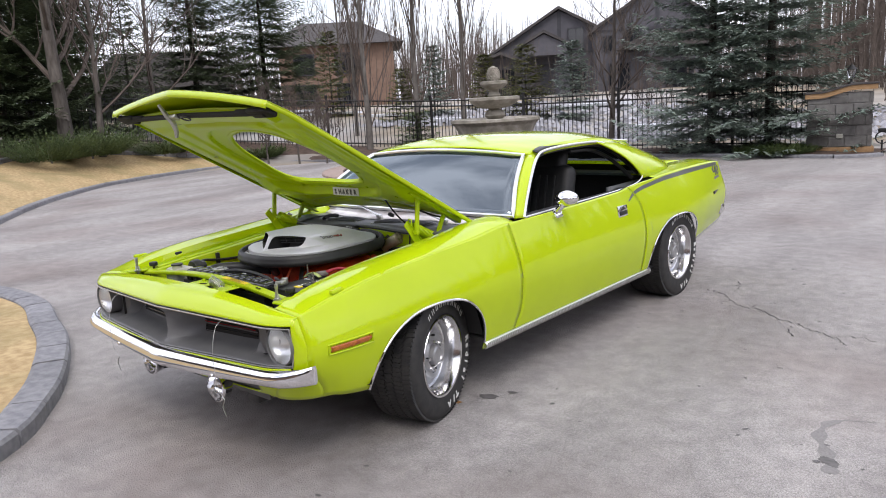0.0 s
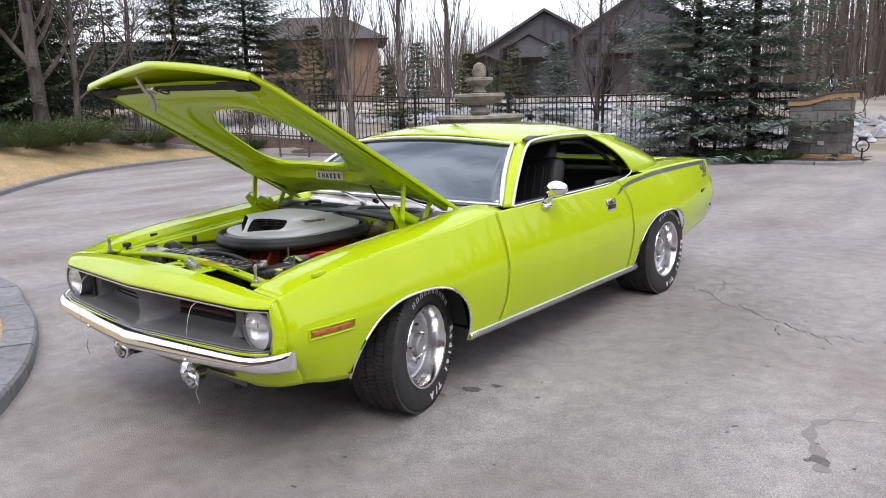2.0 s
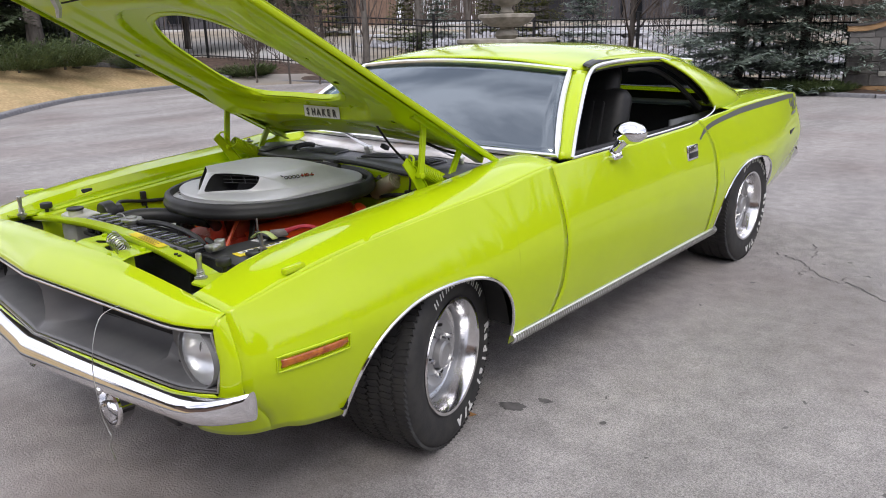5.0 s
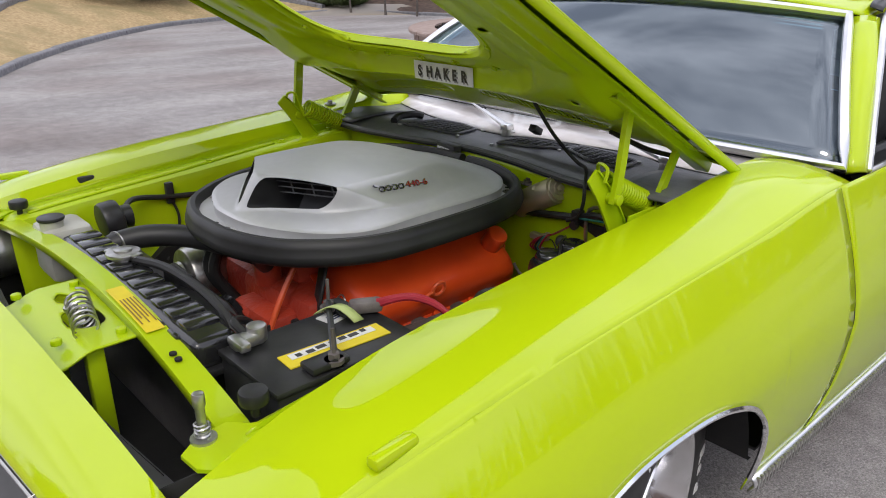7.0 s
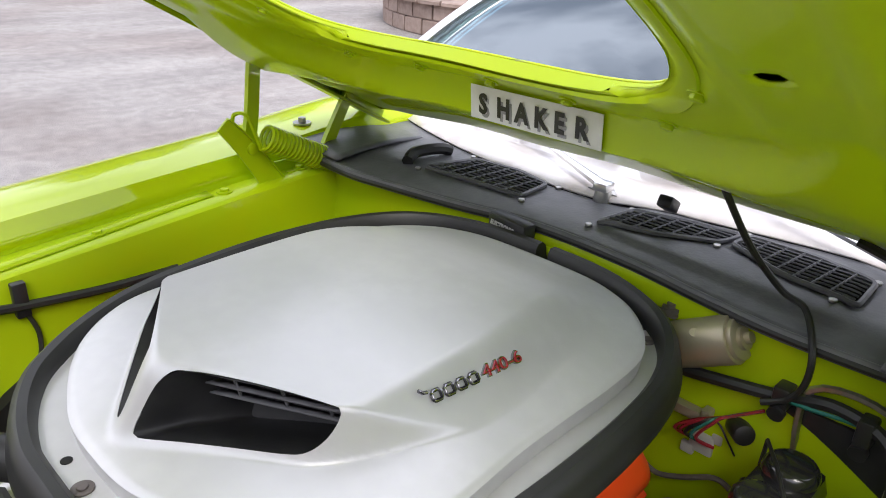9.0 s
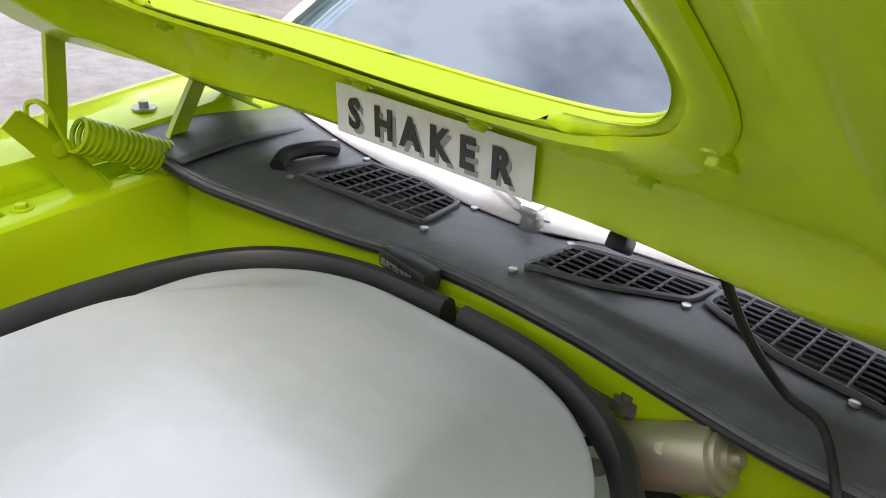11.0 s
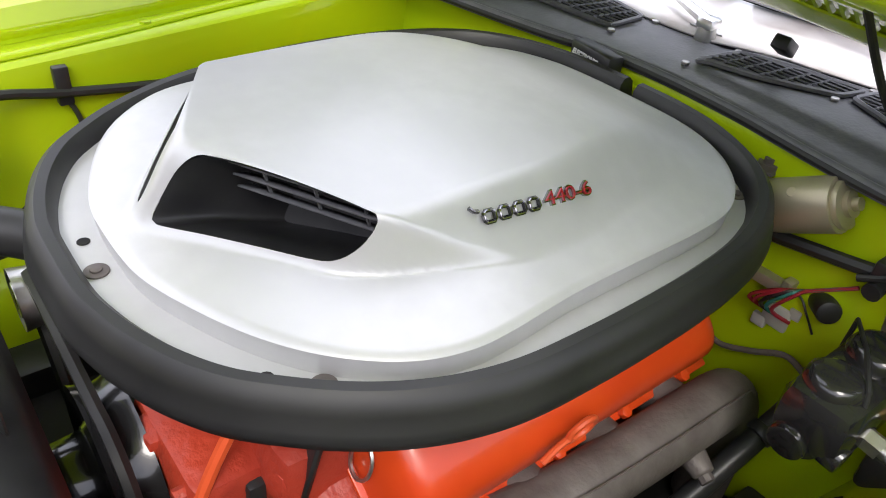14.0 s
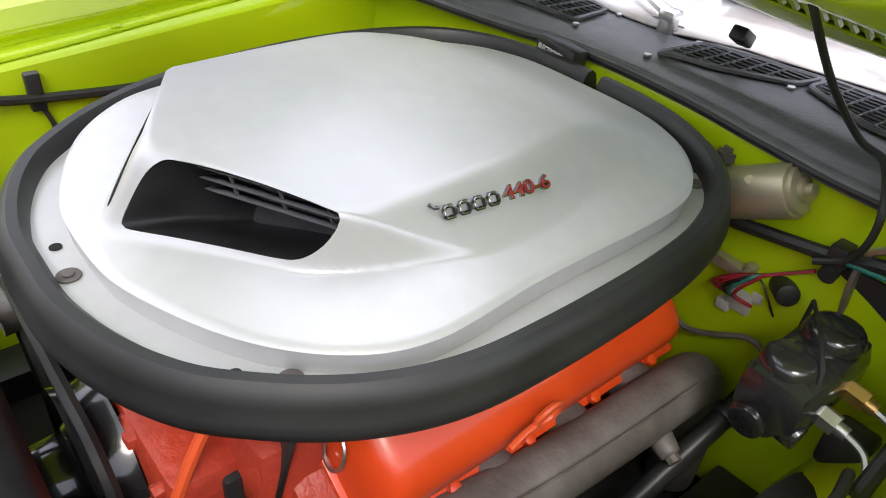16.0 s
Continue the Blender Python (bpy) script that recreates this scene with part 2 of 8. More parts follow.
def glass(name, tint, rough=0.0):
    m = bpy.data.materials.new(name)
    m.use_nodes = True
    n, l = m.node_tree.nodes, m.node_tree.links
    n.clear()
    tr, gl, mx, fr, o = (n.new("ShaderNode" + k) for k in ("BsdfTransparent", "BsdfGlossy", "MixShader", "Fresnel", "OutputMaterial"))
    tr.inputs["Color"].default_value = (*tint, 1)
    gl.inputs["Roughness"].default_value = rough
    fr.inputs["IOR"].default_value = 2.75
    gl.inputs["Color"].default_value = (.82, .93, 1.0, 1)
    l.new(fr.outputs[0], mx.inputs[0]), l.new(tr.outputs[0], mx.inputs[1]), l.new(gl.outputs[0], mx.inputs[2]), l.new(mx.outputs[0], o.inputs[0])
    return m


GLASS = glass("tinted_glass", (0.42, 0.50, 0.47))


# ---- building helpers ----
def part(name, bm, material, parent=None, label="", smooth=True, thick=0.0, angle=40):
    me = bpy.data.meshes.new(name)
    bmesh.ops.recalc_face_normals(bm, faces=bm.faces)
    for f in bm.faces:
        f.smooth = smooth
    if smooth:
        lim = radians(angle)
        for e in bm.edges:
            if len(e.link_faces) == 2 and e.calc_face_angle(0) > lim:
                e.smooth = False
    bm.to_mesh(me)
    bm.free()
    me.materials.append(material)
    ob = new(name, me)
    if parent:
        ob.parent = parent
    if label:
        ob["label"] = label
    if thick:
        s = ob.modifiers.new("thickness", "SOLIDIFY")
        s.thickness, s.offset = thick, -1
    return ob


def bulk(name, verts, faces, material, parent=None, label="", smooth=False):
    me = bpy.data.meshes.new(name)
    me.from_pydata([tuple(v) for v in verts], [], [tuple(f) for f in faces])
    me.materials.append(material)
    if smooth:
        me.polygons.foreach_set("use_smooth", [True] * len(me.polygons))
    ob = new(name, me)
    if parent:
        ob.parent = parent
    if label:
        ob["label"] = label
    return ob


def empty(name, label, category, group="", at=(0, 0, 0)):
    ob = new(name)
    ob.empty_display_size = 0.1
    ob.location = at
    return tagged(ob, label, category, group)


def join(a, b):
    """Add bmesh b to bmesh a."""
    me = bpy.data.meshes.new("tmp")
    b.to_mesh(me)
    b.free()
    a.from_mesh(me)
    bpy.data.meshes.remove(me)
    return a


def merged(*bms):
    a = bms[0]
    for b in bms[1:]:
        join(a, b)
    return a


def moved(bm, m):
    bmesh.ops.transform(bm, matrix=m, verts=bm.verts)
    return bm


def sheet(fn, us, vs, closed=False):
    """A grid of faces over the points fn(u, v)."""
    bm = bmesh.new()
    rows = [[bm.verts.new(fn(u, v)) for v in vs] for u in us]
    n = len(rows)
    for i in range(n if closed else n - 1):
        a, b = rows[i], rows[(i + 1) % n]
        for j in range(len(vs) - 1):
            bm.faces.new((a[j], b[j], b[j + 1], a[j + 1]))
    return bm


def box(c, s, bevel=0.0, m=None, seg=2):
    bm = bmesh.new()
    bmesh.ops.create_cube(bm, size=1, matrix=Matrix.Diagonal((*s, 1)))
    if bevel:
        bmesh.ops.bevel(bm, geom=list(bm.edges), offset=bevel, segments=seg, affect="EDGES", profile=0.5)
    if m:
        moved(bm, m)
    return moved(bm, Matrix.Translation(c))


def cyl(a, b, r, r2=None, seg=20, bevel=0.0):
    """A capped cylinder from a to b."""
    a, b = Vector(a), Vector(b)
    d = b - a
    bm = bmesh.new()
    bmesh.ops.create_cone(bm, cap_ends=True, segments=seg, radius1=r, radius2=r if r2 is None else r2, depth=d.length)
    if bevel:
        es = [e for e in bm.edges if len(e.link_faces) == 2 and e.calc_face_angle(0) > 0.8]
        bmesh.ops.bevel(bm, geom=es, offset=bevel, segments=2, affect="EDGES", profile=0.5)
    return moved(bm, Matrix.Translation((a + b) / 2) @ d.to_track_quat("Z", "Y").to_matrix().to_4x4())


def spline(pts, n=8, closed=False):
    """Points along a Catmull-Rom curve."""
    p = [Vector(q) for q in pts]
    m = len(p)
    out = []
    for i in range(m if closed else m - 1):
        if closed:
            a, b, c, d = p[i - 1], p[i], p[(i + 1) % m], p[(i + 2) % m]
        else:
            a, b, c, d = p[max(i - 1, 0)], p[i], p[i + 1], p[min(i + 2, m - 1)]
        for k in range(n):
            t = k / n
            out.append(0.5 * (2 * b + (c - a) * t + (2 * a - 5 * b + 4 * c - d) * t * t + (3 * b - a - 3 * c + d) * t ** 3))
    if not closed:
        out.append(p[-1])
    return out


def tube(pts, r, seg=8, closed=False, caps=True):
    """A tube along points; r is a number or one radius a point."""
    p = [Vector(q) for q in pts]
    n = len(p)
    bm = bmesh.new()
    rings = []
    up = Vector((0.3, 0.2, 0.93)).normalized()
    side = None
    for i in range(n):
        t = (p[(i + 1) % n] - p[i - 1]) if closed else (p[min(i + 1, n - 1)] - p[max(i - 1, 0)])
        t.normalize()
        if side is None:
            side = t.cross(up)
            if side.length < 0.1:
                side = t.cross(Vector((1, 0, 0)))
        side = (side - t * side.dot(t)).normalized()
        w = t.cross(side)
        rr = r[i] if isinstance(r, (list, tuple)) else r
        rings.append([bm.verts.new(p[i] + rr * (math.cos(k * 2 * math.pi / seg) * side + math.sin(k * 2 * math.pi / seg) * w)) for k in range(seg)])
    for i in range(n if closed else n - 1):
        a, b = rings[i], rings[(i + 1) % n]
        for k in range(seg):
            bm.faces.new((a[k], a[(k + 1) % seg], b[(k + 1) % seg], b[k]))
    if caps and not closed:
        bm.faces.new(rings[0]), bm.faces.new(rings[-1][::-1])
    return bm


def turned(profile, seg=32, m=None, cap=False):
    """A shape turned round z from (radius, height) pairs."""
    bm = bmesh.new()
    rings = [[bm.verts.new((r * math.cos(k * 2 * math.pi / seg), r * math.sin(k * 2 * math.pi / seg), z)) for k in range(seg)] for r, z in profile]
    for a, b in zip(rings, rings[1:]):
        for k in range(seg):
            bm.faces.new((a[k], a[(k + 1) % seg], b[(k + 1) % seg], b[k]))
    if cap:
        bm.faces.new(rings[0][::-1]), bm.faces.new(rings[-1])
    return moved(bm, m) if m else bm


def along(curve, section, closed=False):
    """Sweep (out, up) section pairs along points in plan; out is to the right of the way of travel."""
    p = [Vector(q) for q in curve]
    n = len(p)
    bm = bmesh.new()
    rings = []
    for i in range(n):
        t = (p[(i + 1) % n] - p[i - 1]) if closed else (p[min(i + 1, n - 1)] - p[max(i - 1, 0)])
        t.z = 0
        t.normalize()
        o = Vector((t.y, -t.x, 0))
        rings.append([bm.verts.new(p[i] + o * a + Vector((0, 0, b))) for a, b in section])
    for i in range(n if closed else n - 1):
        a, b = rings[i], rings[(i + 1) % n]
        for k in range(len(section) - 1):
            bm.faces.new((a[k], b[k], b[k + 1], a[k + 1]))
    if not closed:
        bm.faces.new(rings[0]), bm.faces.new(rings[-1][::-1])
    return bm


def slab(pts, z0, z1):
    """A flat prism over a plan outline."""
    bm = bmesh.new()
    top = [bm.verts.new((x, y, z1)) for x, y in pts]
    bot = [bm.verts.new((x, y, z0)) for x, y in pts]
    bm.faces.new(top), bm.faces.new(bot[::-1])
    for i in range(len(pts)):
        j = (i + 1) % len(pts)
        bm.faces.new((top[i], bot[i], bot[j], top[j]))
    return bm


def curve_of(keys):
    """A smooth function through (place, value) pairs."""
    ks = sorted(keys)
    xs, ys = [k[0] for k in ks], [k[1] for k in ks]
    n = len(xs)
    sl = [(ys[i + 1] - ys[i]) / (xs[i + 1] - xs[i]) for i in range(n - 1)]
    tg = [sl[0]] + [0.0 if sl[i - 1] * sl[i] <= 0 else 2 * sl[i - 1] * sl[i] / (sl[i - 1] + sl[i]) for i in range(1, n - 1)] + [sl[-1]]

    def f(x):
        if x <= xs[0]:
            return ys[0] + tg[0] * (x - xs[0])
        if x >= xs[-1]:
            return ys[-1] + tg[-1] * (x - xs[-1])
        i = next(k for k in range(n - 1) if x <= xs[k + 1])
        h = xs[i + 1] - xs[i]
        t = (x - xs[i]) / h
        return (ys[i] * (1 + 2 * t) * (1 - t) ** 2 + h * tg[i] * t * (1 - t) ** 2 + ys[i + 1] * t * t * (3 - 2 * t) + h * tg[i + 1] * t * t * (t - 1))
    return f


def span(a, b, n):
    return [a + (b - a) * i / n for i in range(n + 1)]


def flip(bm):
    """Mirror to the other side of the car."""
    return moved(bm, Matrix.Scale(-1, 4, (1, 0, 0)))


def inside(poly, x, y):
    c = False
    for (x1, y1), (x2, y2) in zip(poly, poly[1:] + poly[:1]):
        if (y1 > y) != (y2 > y) and x < (x2 - x1) * (y - y1) / (y2 - y1) + x1:
            c = not c
    return c


def nearest(poly, x, y):
    best = None
    for (x1, y1), (x2, y2) in zip(poly, poly[1:] + poly[:1]):
        dx, dy = x2 - x1, y2 - y1
        t = max(0, min(1, ((x - x1) * dx + (y - y1) * dy) / (dx * dx + dy * dy + 1e-12)))
        q = (x1 + t * dx, y1 + t * dy)
        d = (q[0] - x) ** 2 + (q[1] - y) ** 2
        if best is None or d < best[0]:
            best = (d, q)
    return best[1]


def pierce(bm, polys, height):
    """Cut openings, given as outlines in plan, through a sheet z = height(x, y)."""
    for poly in polys:
        gone = [f for f in bm.faces if inside(poly, *f.calc_center_median()[:2])]
        rim = {v for f in gone for v in f.verts}
        bmesh.ops.delete(bm, geom=gone, context="FACES_ONLY")
        bmesh.ops.delete(bm, geom=[e for e in bm.edges if not e.link_faces], context="EDGES")
        bmesh.ops.delete(bm, geom=[v for v in bm.verts if not v.link_edges], context="VERTS")
        for v in rim:
            if v.is_valid and v.is_boundary:
                x, y = nearest(poly, v.co.x, v.co.y)
                v.co = (x, y, height(x, y))
    return bm


def letters(text, size, depth, m, bold=0.0, width=1.0):
    """A mesh of written characters in the x-y plane, put at m."""
    cu = bpy.data.curves.new("text", "FONT")
    cu.body, cu.size, cu.extrude, cu.offset, cu.resolution_u = text, size, depth, bold, 3
    ob = bpy.data.objects.new("text", cu)
    me = bpy.data.meshes.new_from_object(ob)
    bm = bmesh.new()
    bm.from_mesh(me)
    bpy.data.objects.remove(ob)
    bpy.data.curves.remove(cu)
    bpy.data.meshes.remove(me)
    return moved(moved(bm, Matrix.Diagonal((width, 1, 1, 1))), m)

# ---- ground and surroundings ----
def smoothstep(a, b, x):
    t = min(1, max(0, (x - a) / (b - a)))
    return t * t * (3 - 2 * t)


def terrain(x, y):
    """Flat round the driveway, rising gently to the left and beyond the fence."""
    r = math.hypot(x - 3, y + 2)
    left = smoothstep(-7, -14, x)
    return -.04 + left * .55 * smoothstep(20.5, 27, r) + 1.0 * smoothstep(24, 48, r)


def cubic(c, w, n):
    return [c + w * (0.06 * u + 0.94 * u ** 3) for u in span(-1, 1, n)]


gr = sheet(lambda x, y: (x, y, terrain(x, y)), cubic(-8, 600, 130), cubic(8, 600, 130))
tagged(part("ground", gr, EARTH), "patchy dry earth with old snow", "ground", kind="structure")
drive = [(16, -16), (16, 14.6), (.5, 17), (.15, 14.2), (-.5, 13.55), (-2.0, 13.65), (-4, 13.7), (-8, 12.7), (-12.7, 11.9), (-15.2, 11.2), (-15.7, 10.4), (-15.8, 8.5), (-15.15, 6.5), (-14.55, 5.4), (-12.65, 3.5), (-10.55, 1.95), (-8.5, .8), (-7.2, .2),
         (-7.0, -.1), (-4.9, -.2), (-4.14, -.16), (-3.45, -.19), (-2.82, -.37), (-2.2, -.55), (-1.5, -.87), (-1.08, -1.13), (-.7, -1.45), (-.3, -2.2), (-.2, -3.5), (-.6, -6), (-1, -16)]
road = tagged(part("road", slab(drive, -.03, 0.002), ASPHALT, smooth=False), "worn grey asphalt driveway with cracks", "driveway", kind="structure")


def pieces(name, curve, length, section, material, parent, gap=.006, z=0.0):
    """Kerb blocks laid end to end along a curve, each an object of its own."""
    q = spline([(x, y, z) for x, y in curve], 24)
    d = [0.0]
    for a, b in zip(q, q[1:]):
        d.append(d[-1] + (b - a).length)
    n = max(1, int(d[-1] / length))

    def at(s):
        i = max(0, min(len(q) - 2, int(np.searchsorted(d, s)) - 1))
        t = (s - d[i]) / max(1e-9, d[i + 1] - d[i])
        return q[i].lerp(q[i + 1], t)
    for k in range(n):
        a, b = k * d[-1] / n + gap, (k + 1) * d[-1] / n - gap
        jit = random.uniform(-.004, .004)
        bm = along([at(s) + Vector((0, 0, jit)) for s in span(a, b, 3)], section)
        part(name, bm, material, parent, smooth=False)


KSEC = [(-.10, -.05), (-.10, .075), (-.085, .095), (.07, .098), (.10, .085), (.125, .0), (.13, -.05)]
kerb_n = empty("kerb_near", "grey concrete kerb blocks round a dry grass bed", "kerb")
tagged(kerb_n, kind="structure")
NEAR = [(-7.0, -.14), (-4.9, -.22), (-4.14, -.18), (-3.45, -.21), (-2.82, -.39), (-2.2, -.57), (-1.5, -.89), (-1.08, -1.15), (-.7, -1.48), (-.33, -2.2), (-.22, -3.5), (-.6, -6)]
pieces("kerb_block", [(x, y) for x, y in NEAR[::-1]], .36, [(-.03 - a, b) for a, b in KSEC], KERB, kerb_n)
bed = [(x - .08, y - .10) for x, y in NEAR] + [(-1.2, -12), (-9, -12), (-9, -.3)]
tagged(part("lawn_near", slab(bed, -.03, .075), DRYGRASS, smooth=False), "short dry straw-coloured grass", "lawn", kind="structure")
FARK = [(-7.2, .2), (-8.5, .8), (-10.55, 1.95), (-12.65, 3.5), (-14.55, 5.4), (-15.15, 6.5), (-15.8, 8.5), (-15.7, 10.4), (-15.2, 11.25), (-12.7, 11.95), (-8, 12.75), (-4, 13.75), (-2.0, 13.7), (-.5, 13.6), (.1, 14.1)]
kerb_f = tagged(empty("kerb_far", "dark grey concrete kerb along the lawn and bed", "kerb"), kind="structure")
pieces("kerb_block", FARK[:8], .9, [(-.02 - a * .8, b * .9) for a, b in KSEC], KERB, kerb_f)
pieces("kerb_block", FARK[7:], .9, [(-.02 - a * .8, b * .7) for a, b in KSEC], KERB, kerb_f)

K1 = spline([(x - .06, y + .08, .05) for x, y in FARK[:8]], 6)
L2 = spline([(-11, 1.0, .35), (-15.0, 2.9, .60), (-17.6, 4.7, .70), (-18.2, 6.6, .68), (-17.7, 8.3, .52), (-16.9, 9.8, .30), (-15.9, 10.6, .08)], 6)


def strip(a, b, n=14, bump=0.0):
    def f(i, t):
        k = i * (len(b) - 1) / (len(a) - 1)
        j = min(int(k), len(b) - 2)
        q = b[j].lerp(b[j + 1], k - j)
        p = a[i].lerp(q, t)
        return p + Vector((0, 0, bump * noise.noise(p * 1.3)))
    return sheet(f, range(len(a)), span(0, 1, n))


tagged(part("lawn_far", strip(K1, L2, 14, .03), DRYGRASS), "sloping lawn of dry straw-coloured grass", "lawn", kind="structure")
edging = tagged(empty("lawn_edging", "grey stone edging behind the lawn", "edging"), kind="structure")
q = L2
for i in range(0, len(q) - 2, 1):
    bm = along([q[i].lerp(q[i + 1], .03), q[i].lerp(q[i + 1], .97)], [(-.11, -.1), (-.11, .08), (-.09, .10), (.09, .10), (.11, .08), (.11, -.1)])
    part("edging_stone", bm, KERB, edging, smooth=False)
FB = spline([(-13, -.5, .5), (-19, 2.0, .9), (-21.5, 5.0, .95), (-21.0, 8.5, .85), (-18.5, 11.5, .65), (-15.6, 13.6, .35), (-12.5, 15.0, .12), (-8, 15.4, .05), (-3.2, 15.9, .03), (0, 15.8, .03)], 6)
M1 = [v + Vector((-.1, 0, -.01)) for v in L2] + spline([(-15.4, 11.4, .06), (-12.7, 12.1, .05), (-8, 12.9, .05), (-4, 13.9, .05), (-2.0, 13.85, .05), (-.5, 13.75, .05), (-.05, 14.2, .05)], 5)
tagged(part("mulch_bed", strip(M1, FB, 16, .05), MULCH), "bed of dark bark mulch and dead leaves", "mulch bed", kind="structure")

# cracks and stains on the asphalt
CR = [[(1.03, 3.02), (1.10, 2.96), (1.22, 2.90), (1.30, 2.78), (1.46, 2.66), (1.55, 2.66), (1.72, 2.50), (1.86, 2.44), (1.96, 2.34), (2.10, 2.28), (2.22, 2.14)], [(1.14, 3.35), (1.2, 3.22), (1.24, 3.05)], [(1.46, 2.66), (1.50, 2.80), (1.60, 2.86)], [(1.86, 2.44), (1.84, 2.30), (1.90, 2.18)], [(1.30, 2.78), (1.26, 2.66)], [(2.10, 2.28), (2.24, 2.34), (2.33, 2.30)], [(2.35, 3.9), (2.55, 3.8), (2.7, 3.55), (2.95, 3.45), (3.1, 3.2)]]
for c in CR:
    bm = bmesh.new()
    pr = None
    pts = spline([(x, y, 0) for x, y in c], 6)
    for i, p in enumerate(pts):
        w = .0012 + .0026 * random.random()
        o = Vector((random.uniform(-.020, .020), random.uniform(-.020, .020), 0))
        a, b = bm.verts.new((p.x + o.x - w, p.y + o.y - w, .0045)), bm.verts.new((p.x + o.x + w, p.y + o.y + w, .0045))
        if pr:
            bm.faces.new((pr[0], pr[1], b, a))
        pr = (a, b)
    part("crack", bm, TAR, road, "dark crack in the asphalt", smooth=False)


def stain(x, y, a, b, rot, material, n=44):
    bm = bmesh.new()
    vs = []
    for k in range(n):
        t = 2 * math.pi * k / n
        r = 1 + .30 * noise.noise(Vector((math.cos(t) * 1.5 + x * 3, math.sin(t) * 1.5 + y * 3, 0))) + .22 * noise.noise(Vector((math.cos(t) * 5 + x * 3, math.sin(t) * 5, 1)))
        p = Matrix.Rotation(rot, 2) @ Vector((a * r * math.cos(t), b * r * math.sin(t)))
        vs.append(bm.verts.new((x + p.x, y + p.y, .0042)))
    bm.faces.new(vs)
    part("stain", bm, material, road, "dark oil spot", smooth=False)


stain(.885, .385, .055, .03, .5, OIL), stain(2.50, .60, .05, .028, -.7, OIL), stain(.96, .50, .03, .015, .2, OIL)
DAMP = mat("damp_asphalt", (0.20, 0.19, 0.183), 0.7, col2=(0.27, 0.258, 0.25), scale=150, bump=0.4, bscale=210)
bm = bmesh.new()
pr = None
for i, p in enumerate(spline([(2.53, .50, 0), (2.48, .66, 0), (2.40, .84, 0), (2.42, 1.02, 0), (2.56, 1.10, 0), (2.72, 1.16, 0)], 8)):
    w = .022 + .012 * math.sin(i * .9)
    a, b = bm.verts.new((p.x - w, p.y - w * .3, .0035)), bm.verts.new((p.x + w, p.y + w * .3, .0035))
    if pr:
        bm.faces.new((pr[0], pr[1], b, a))
    pr = (a, b)
part("stain", bm, DAMP, road, "dried water mark", smooth=False)
rs = random.Random(5)
for k in range(110):
    x, y = rs.uniform(.9, 4.5), rs.uniform(-1.2, 5)
    stain(x, y, rs.uniform(.006, .018), rs.uniform(.004, .012), rs.uniform(0, 3), OIL, 9)
for x, y in ((.80, .235), (-1.35, -1.32)):
    lf = bmesh.new()
    vs = [lf.verts.new((x + .022 * math.cos(t) * (1 + .4 * math.sin(2 * t)), y + .014 * math.sin(t), .006 + .008 * math.cos(2 * t))) for t in span(0, 2 * math.pi, 12)[:-1]]
    lf.faces.new(vs)
    tagged(part("dead_leaf", lf, LEAF, smooth=False), "small curled dead leaf on the asphalt", "leaf", "dead leaves")


# ---- plants ----
def spruce_mesh(h, r, seed, dens=1.0, gap=0.0):
    """Crown of a spruce: whorls of drooping limbs, each set with flat sprays of needles."""
    g = np.random.RandomState(seed)
    V, F = [], []
    lim_v, lim_f = [], []
    z = .25 + gap
    while z < h - .15:
        f = z / h
        n = 8 if f < .7 else 6
        for k in range(n):
            a = 6.283 * k / n + g.uniform(-.4, .4) + z * 2.1
            L = r * (1 - f) ** .8 * g.uniform(.55, 1.14) + .10
            if g.rand() < .06:
                L *= .5
            steps = max(3, int(L / .13 * dens))
            ca, sa = math.cos(a), math.sin(a)
            droop = -.32 * (1 - f) + .25 * f
            pts = []
            for i in range(steps + 1):
                t = i / steps
                pts.append((t * L, z + droop * L * t + .28 * L * t * t * (1 - .4 * f) + g.uniform(-.01, .01)))
            b0 = len(lim_v)
            for i in range(steps):
                (d0, z0), (d1, z1) = pts[i], pts[i + 1]
                w = .012 * (1 - i / steps) + .003
                b = len(lim_v)
                lim_v += [(d0 * ca - w * sa, d0 * sa + w * ca, z0), (d0 * ca + w * sa, d0 * sa - w * ca, z0), (d1 * ca, d1 * sa, z1)]
                lim_f.append((b, b + 1, b + 2))
            for i in range(1, steps + 1):
                t = i / steps
                d0, z0 = pts[i]
                tw = (.30 * L * (1 - t) ** .6 + .10) * g.uniform(.7, 1.2)
                for sgn in (-1, 1):
                    ang = a + sgn * g.uniform(.7, 1.1)
                    cx, sx_ = math.cos(ang), math.sin(ang)
                    m = max(2, int(tw / .065 * dens))
                    for j in range(m):
                        u = (j + .5) / m * tw
                        px, py, pz = d0 * ca + u * cx, d0 * sa + u * sx_, z0 - .30 * u + g.uniform(-.02, .02)
                        for q in range(3):
                            e = ang + g.uniform(-1.0, 1.0)
                            ln = g.uniform(.11, .20) / dens ** .5
                            up = g.uniform(-.35, .25)
                            ce, se = math.cos(e), math.sin(e)
                            b = len(V)
                            w = .028 / dens
                            V += [(px - w * se, py + w * ce, pz), (px + w * se, py - w * ce, pz + .006), (px + ln * ce, py + ln * se, pz + ln * up)]
                            F.append((b, b + 1, b + 2))
        z += (.23 + .12 * g.rand()) * (1.15 - .35 * f) * min(1, .35 + h / 9)
    return V, F, lim_v, lim_f


